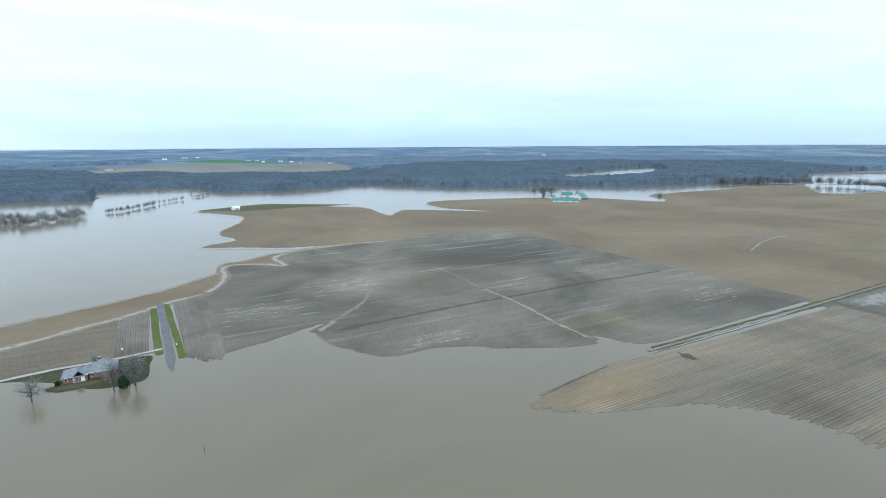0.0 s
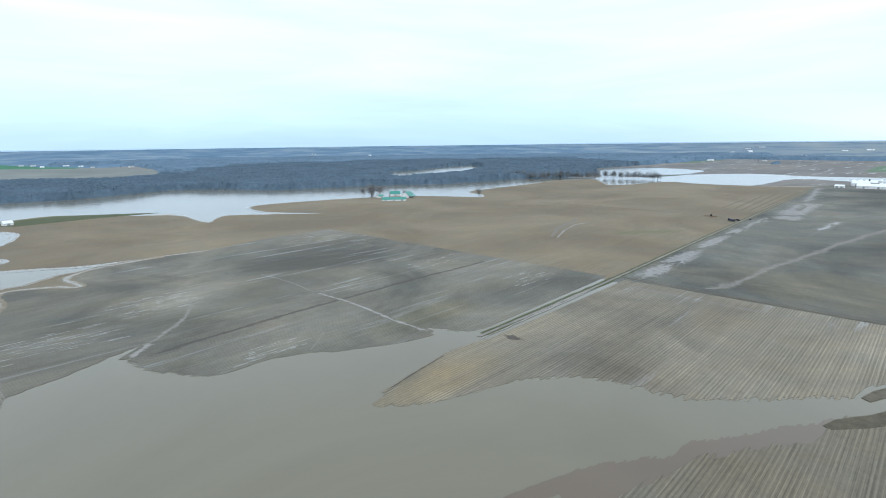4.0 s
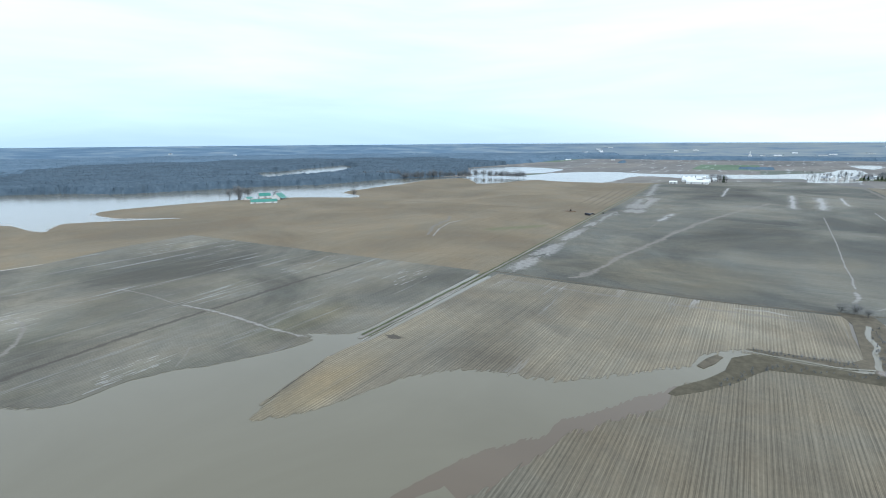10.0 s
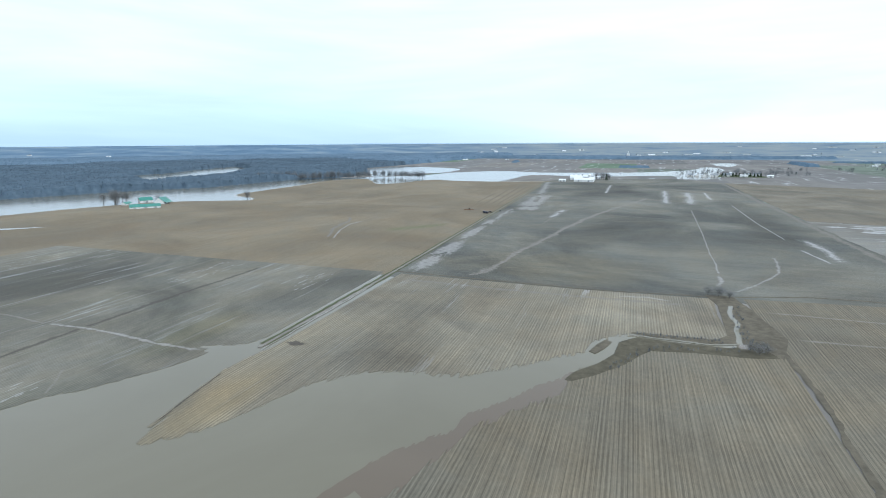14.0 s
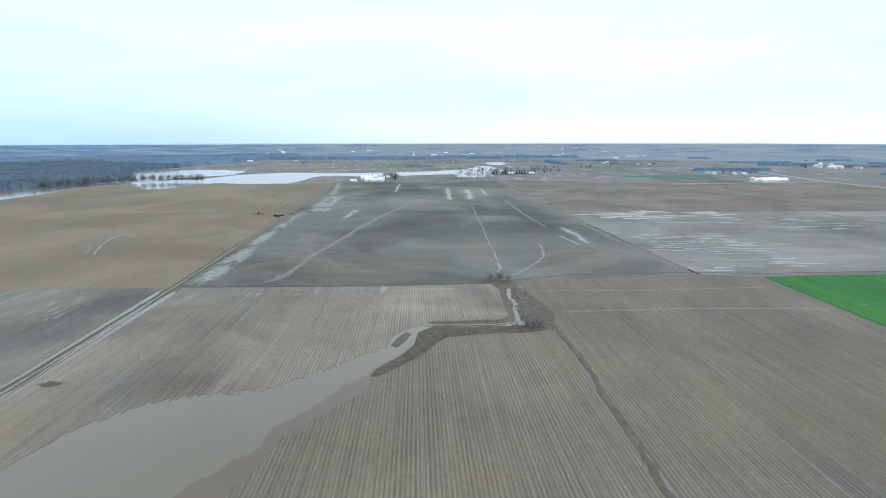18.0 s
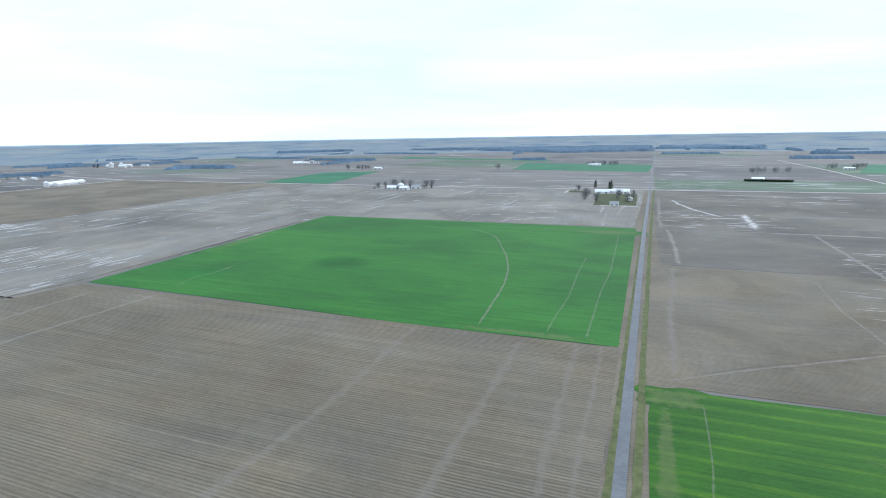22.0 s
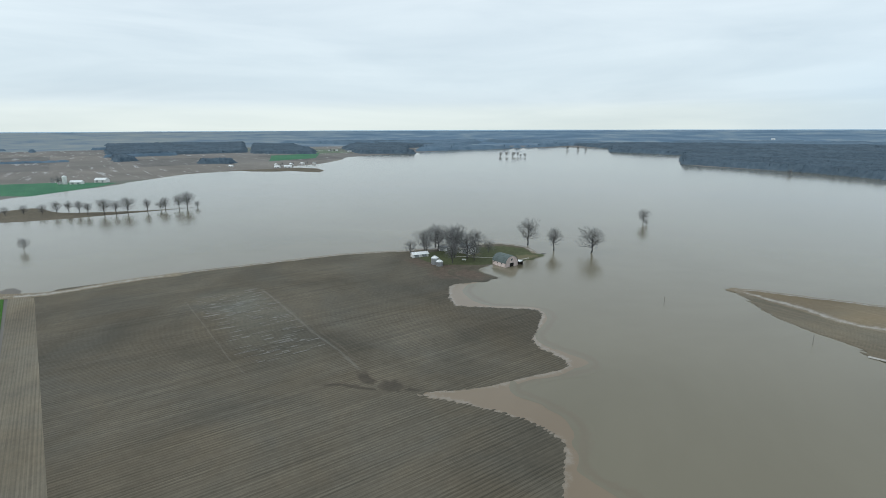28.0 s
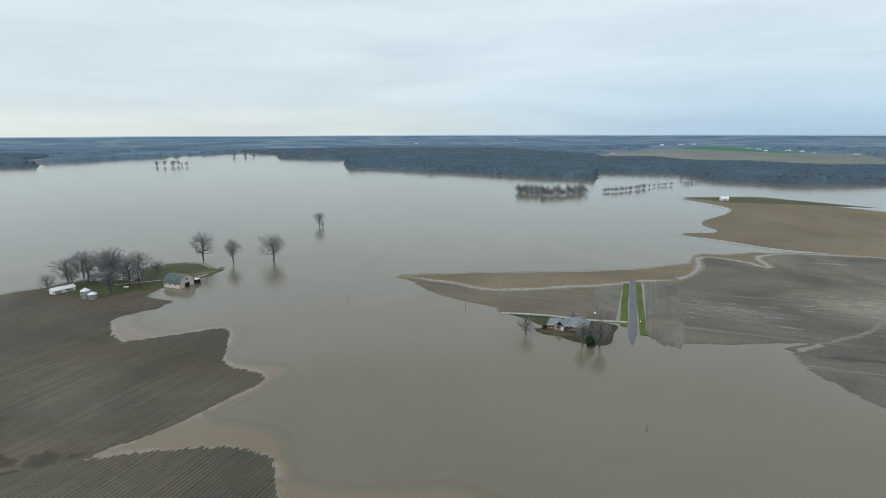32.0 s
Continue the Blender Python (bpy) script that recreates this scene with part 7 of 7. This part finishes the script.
for pts, lab in (([(131, -968), (131, -925), (10, -925)], "a"), ([(60, -770), (10, -768)], "b")):
    tagged(strip("drive", pts, 5, 0.28, M_GRAVEL), "pale gravel farm drive", "drive", kind="structure")
tagged(sheet("yard_roadside", outline([(128, -965), (128, -930), (14, -930), (14, -780), (70, -775), (75, -900), (100, -960), (128, -965)], 6, 2), 0.2, M_GRASS), "green yard round roadside farm sheds", "lawn", kind="structure")
homestead("white farm sheds with rounded roofs", "crossroad farm", 430, -925, [(25, 5, 10, 22, 14, 5), (-2, 8, 0, 20, 14, 5), (-15, -18, 10, 22, 14, 5)], [(50, 14, 16), (30, -14, 20), (16, -24, 20), (0, -26, 20), (-30, -30, 18), (-42, -30, 18), (46, -8, 15)], (), [(10, -2, 6, 9)])
homestead("white shed beside bare trees", "far farm", 815, -1455, [(-40, -20, 0, 30, 14, 5)], [(55, 0, 22), (45, 10, 22), (10, 6, 20), (0, 6, 22), (-10, 4, 22), (-20, 0, 20), (20, 0, 18)])
homestead("white farm sheds far off", "far white farm", 1230, -1755, [(25, 20, 30, 40, 20, 7), (0, 0, 20, 26, 14, 6), (-30, -20, 20, 24, 14, 6)], [])
homestead("white house in a row of bare trees", "wheat farm", 130, -1715, [(20, 5, 0, 30, 12, 5), (40, -5, 0, 14, 10, 4)], [(45, -12, 18), (30, -14, 20), (10, -10, 20), (-5, -8, 18), (-20, -5, 20), (-32, -4, 20), (-40, -5, 20), (0, -20, 20)])
homestead("white shed behind a dark hedge", "hedged farm", -205, -1228, [(0, 0, 0, 26, 12, 5)], [(-30, -190, 22), (-45, -200, 20), (-70, -200, 22), (-95, -205, 22), (-20, -195, 20)])
for i in range(18):
    evergreen("hedge_conifer", "clipped dark conifer in a long hedge", -180 - i * 4.6, -1206 + i * 0.4, 4.0, 3.0, 300 + i, False)
homestead("white farm sheds in a bare grove", "grove farm", -405, -812, [(10, 0, -15, 22, 14, 5.5), (-8, 10, -15, 18, 12, 5), (-20, 12, -15, 12, 10, 4)], [(25, -40, 20), (12, -44, 22), (0, -46, 20), (-10, -50, 22), (-25, -55, 20), (-40, -60, 20), (-60, -50, 20), (30, -20, 16), (-52, -20, 15), (-60, -10, 14)], [(-40, 0, 7), (-46, 4, 7)])
homestead("white house among far trees", "far grove farm", -455, -1590, [(0, 0, 0, 18, 10, 5), (-14, -10, 0, 12, 8, 4)], [(28, -10, 20), (20, -14, 20), (-40, -40, 20), (-55, -60, 20), (-25, -20, 18), (-30, -30, 18)])
homestead("white and grey farm buildings in a bare grove", "wooded homestead", -335, -470, [(-62, -15, 20, 24, 12, 4.5), (12, -20, 10, 14, 8, 4), (-10, -15, 60, 12, 9, 5), (-40, -2, 15, 12, 7, 3.5), (62, 8, 20, 18, 9, 4), (50, 24, 20, 16, 9, 4)], [(75, -15, 13), (64, 0, 14), (55, 10, 13), (70, 20, 12), (46, 28, 14), (42, 6, 15), (30, -20, 14), (14, -28, 15), (-2, -30, 16), (-16, -34, 15), (-30, -30, 16), (-45, -25, 14), (-38, 24, 13), (0, 42, 13), (-46, 34, 12)], [(-6, 42, 8), (-44, 30, 8), (-48, 38, 7), (-58, -25, 9)])
rng_w = random.Random(12)
far_trees("thicket of bare brush and saplings round a homestead", [(-290 - rng_w.uniform(0, 105), -420 - rng_w.uniform(0, 95), rng_w.uniform(4, 11)) for _ in range(90)], "thicket", 84)
tagged(sheet("yard_homestead", outline([(-280, -440), (-300, -500), (-350, -505), (-385, -470), (-375, -425), (-300, -425), (-280, -440)], 5, 3), 0.21, M_LUSH), "green lawn of a wooded homestead", "lawn", kind="structure")
homestead("long white poultry barns beside a gravel road", "poultry farm", 1290, -880, [(0, 0, -70, 110, 16, 5), (24, 6, -70, 110, 16, 5), (290, 0, 10, 40, 18, 6), (270, -60, 0, 20, 12, 5), (260, -85, 0, 20, 12, 5)], [(280, -30, 16), (262, -45, 16), (255, -100, 14)], (), [(-10, 60, 6, 9)])
homestead("white farm bins and sheds far off", "bin farm", 1850, -1470, [(0, 0, 20, 30, 16, 8), (20, -40, 20, 34, 16, 8), (-20, -80, 20, 30, 14, 7), (60, 10, 0, 20, 16, 10)], [(90, 30, 18), (100, 40, 18), (85, 50, 20)], [(80, 40, 14)], [(40, 14, 8, 16), (30, -20, 7, 14)])
homestead("white sheds at the flood's far shore", "shore farm", -1190, 35, [(0, -10, 60, 24, 12, 5), (-16, 30, 50, 26, 14, 6), (-20, -36, 0, 12, 8, 5)], [(-14, -38, 20), (-22, -30, 18)], (), [(-10, -28, 4, 14)])
homestead("white and grey barns behind wheat", "wheat-side farm", -1500, -450, [(20, -50, 70, 40, 14, 6), (10, 0, 70, 50, 14, 6), (-40, 25, 60, 40, 16, 9), (-10, -70, 40, 16, 10, 5)], [(-10, -80, 22), (-20, -95, 20), (-40, -40, 20), (-60, 0, 20), (-65, 30, 20), (-45, -60, 20)])
homestead("houses along the far flooded shore", "shore houses", -1440, 520, [(0, 0, 0, 16, 9, 4), (-10, 35, 20, 14, 9, 4), (0, 65, 0, 14, 9, 4), (-6, -40, 0, 16, 9, 4), (-30, -150, 30, 14, 9, 4)], [(-14, 10, 10), (-12, -20, 12), (-10, 50, 10)])
homestead("white farmhouse in a dark grove", "hill farm", -1640, 385, [(0, 0, 0, 16, 10, 5), (10, 15, 0, 12, 8, 4)], [(-8, 10, 16), (-10, -12, 16), (-16, 0, 16), (-20, 20, 16)], [(-14, -20, 10)])
homestead("white houses among trees beyond green wheat", "treed farms", -1450, -1060, [(0, -50, 0, 24, 12, 5), (4, 40, 0, 24, 10, 4), (-40, 60, 0, 14, 9, 4), (-300, 50, 20, 24, 12, 5), (-290, 120, 20, 20, 12, 5)], [(-20, -40, 18), (-26, -10, 18), (-24, 20, 18), (-30, 60, 16), (-50, 40, 18), (-60, 0, 18), (-280, 70, 16), (-300, 100, 16), (-40, 100, 18), (-45, 130, 16)], [(-270, 150, 10), (-275, 165, 10), (-268, 180, 10)])
FAR = [(536, 3451, 30), (578, 3407, 34), (576, 3193, 26), (691, 3276, 40), (717, 3110, 30), (721, 2924, 24), (848, 2805, 36), (1155, 3348, 26), (1288, 3484, 30), (1150, 2738, 30), (2237, 3391, 36), (2414, 2971, 36),
       (2681, 815, 46), (2728, 605, 24), (3432, 575, 40), (3384, 520, 40), (3113, 394, 24), (3760, 1019, 34), (3780, 918, 34), (3361, -555, 60), (3409, -887, 90), (3395, -940, 40), (2302, -810, 26), (3048, -1134, 34), (3222, -1300, 110), (2194, -906, 22), (2199, -957, 26), (2469, -876, 26),
       (1351, -1893, 30), (1310, -1908, 26), (1136, -3190, 24), (1673, -2840, 30), (1610, -2899, 30), (-1046, -1974, 34), (-1126, -1950, 26), (-2069, -3261, 44), (-1728, -2624, 40), (-1910, -1610, 24), (-1502, -1137, 22), (-1794, -2307, 26),
       (-1531, -3405, 44), (-1605, -3349, 36), (-2260, -3554, 50), (-1224, -2294, 34), (-1968, -2960, 40), (-1598, -1820, 24), (-2188, 966, 24), (-2161, 983, 18), (-2064, 997, 26), (-2933, 1986, 36), (-2808, 2015, 22), (-3393, 1584, 26),
       (-1565, 3640, 34), (-1286, 3035, 40), (-990, 4310, 34), (93, 3809, 40), (212, 3906, 60), (289, 3919, 40), (-139, 2606, 50)]
rng_f = random.Random(21)
for k in range(22):
    a, r = math.radians(rng_f.uniform(-24, 14)), rng_f.uniform(3500, 4500)
    FAR.append((r * math.cos(a), r * math.sin(a), rng_f.uniform(20, 70)))
for x, y, l in FAR:
    shed("far_building", "pale farm building far across the plain", "farm building", x, y, math.degrees(math.atan2(y, x)) + rng_f.uniform(60, 120), l * 0.62, 10, rng_f.uniform(2.8, 4.2), rng_f.uniform(5, 6.5), M_WHITE, rng_f.choice((M_WHITEROOF, M_WHITEROOF, M_GREYROOF)), 1, 0, "far buildings")
far_trees("bare trees beside far farm buildings", [(x + rng_f.uniform(-40, 40), y + rng_f.uniform(-40, 40), rng_f.uniform(9, 15)) for x, y, l in FAR for q in range(3)], "trees", 77)

# the village behind the flood
rng_v = random.Random(8)
for i in range(16):
    x, y = 1655 + rng_v.uniform(-40, 60), -160 - i * 12 + rng_v.uniform(-6, 6)
    shed("village_house", "white village house among bare trees", "house", x, y, rng_v.choice((0, 90, 80, 10)), rng_v.uniform(12, 20), 9, rng_v.uniform(3, 5), rng_v.uniform(6, 9), M_WHITE, rng_v.choice((M_GREYROOF, M_WHITEROOF, M_SHINGLE)), 1, 2, "village houses")
far_trees("bare trees among village houses", [(1665 + rng_v.uniform(-40, 140), -130 - i * 4.6 + rng_v.uniform(-6, 6), rng_v.uniform(12, 20)) for i in range(70)], "trees", 78)
far_trees("scattered bare trees beyond the village", [(x + rng_v.uniform(-25, 25), y + rng_v.uniform(-14, 14), rng_v.uniform(9, 16)) for x, y in ((1982, -430), (1985, -464), (2000, -613), (2005, -656), (1952, -498), (1911, -617), (2013, -732), (2150, -880), (2210, -990), (2290, -850)) for q in range(5)], "trees", 79)
for i in range(12):
    evergreen("conifer", "dark conifer in a village row", 1622 + (i % 3) * 4, -232 - i * 8.5, 10, 3.2, 500 + i)
tagged(sheet("yard_village", outline([(1600, -215), (1600, -340), (1720, -340), (1720, -215), (1600, -215)], 8, 3), 0.2, M_GRASS), "green lawns of a village beside the flood", "lawn", kind="structure")
for i, (x, y) in enumerate(((1560, -112), (1700, -60), (1790, -120), (2000, -230), (2060, -240), (1640, 30))):
    p = thing("utility_pole", "wooden utility pole beside flood water", "utility pole", x, y, 0.0, 20, "utility poles")
    part("shaft", cyl(0.25, 0.18, -0.5, 13, 8), M_POLE, p)
    part("crossarm", boxes((-1.6, -0.1, 11.6, 1.6, 0.1, 11.9)), M_POLE, p)
    for s in (-1.4, 0.0, 1.4):
        part("insulator", boxes((s - 0.1, -0.1, 11.9, s + 0.1, 0.1, 12.2)), M_STEEL, p)

# flooded tree lines and the grove in the lake
rng_t = random.Random(5)
TL = [(1140, 903), (1226, 905), (1236, 872), (1206, 800), (1244, 772), (1296, 748), (1301, 696), (1358, 669), (1363, 616), (1350, 562), (1354, 525)]
far_trees("row of bare trees in flood water along the river", [(ax + (bx - ax) * f + rng_t.uniform(-8, 8), ay + (by - ay) * f + rng_t.uniform(-8, 8), rng_t.uniform(18, 28)) for (ax, ay), (bx, by) in zip(TL[:-1], TL[1:]) for f in (0.02, 0.1, 0.18, 0.25, 0.33, 0.4, 0.47, 0.55, 0.62, 0.7, 0.78, 0.86, 0.94)], "tree row", 80)
GV = [(-198, 866), (-171, 852), (-144, 850), (-112, 864), (-88, 905)]
spots = []
for (ax, ay), (bx, by) in zip(GV[:-1], GV[1:]):
    for k in range(20):
        f, back = (k + rng_t.random()) / 20, rng_t.random() ** 1.2 * 80
        spots.append((ax + (bx - ax) * f - back * 0.13, ay + (by - ay) * f + back, rng_t.uniform(13, 17.5)))
far_trees("flooded grove of bare trees standing in the lake", spots + [(x + 3, y + 2, h * 0.55) for x, y, h in spots], "grove", 81)
spots = []
for line, h in (([(-63, 943), (-40, 960), (-16, 1000), (9, 1048)], 9), ([(17, 1064), (52, 1111)], 7), ([(70, 1138), (84, 1147), (105, 1177)], 6)):
    for (ax, ay), (bx, by) in zip(line[:-1], line[1:]):
        for k in range(16):
            f = (k + rng_t.random()) / 16
            spots.append((ax + (bx - ax) * f + rng_t.uniform(-4, 4), ay + (by - ay) * f + rng_t.uniform(-4, 4), h * rng_t.uniform(0.7, 1.3)))
far_trees("lines of flooded bushes in the lake", spots, "bushes", 82)
for x, y, h in ((-1405, 1246, 14), (-1368, 1269, 13), (-1345, 1285, 11), (-1332, 1292, 15), (-1605, 1806, 17), (-1566, 1832, 17), (-1539, 1850, 15)):
    place_tree("old", x, y, h, int(-x) % 97, "leafless tree standing far out in the flood", "trees far out in the flood", -0.2)
homestead("white farm sheds on a low spit", "spit farm", -1350, 478, [(0, 0, 60, 22, 11, 4.5), (-16, -22, 50, 16, 9, 4), (-30, 6, 20, 12, 8, 4)], [(-10, 14, 12), (-26, -10, 12)])

# grain elevator on the skyline
ge = thing("grain_elevator", "tall white grain elevator on the skyline", "grain elevator", 3106, 23, 0.0, 10)
for k in range(2):
    part("silo", cyl(3.5, 3.5, 0, 22, 18, 0, k * 7.5 - 4), M_WHITE, ge)
part("headhouse", boxes((-2.5, -5, 22, 2.5, 5, 26)), M_WHITE, ge)
part("tower", boxes((-1.5, -1.5, 26, 1.5, 1.5, 38)), M_WHITE, ge)
part("leg", boxes((-0.6, 7.4, 0, 0.6, 8.6, 34)), M_STEEL, ge)
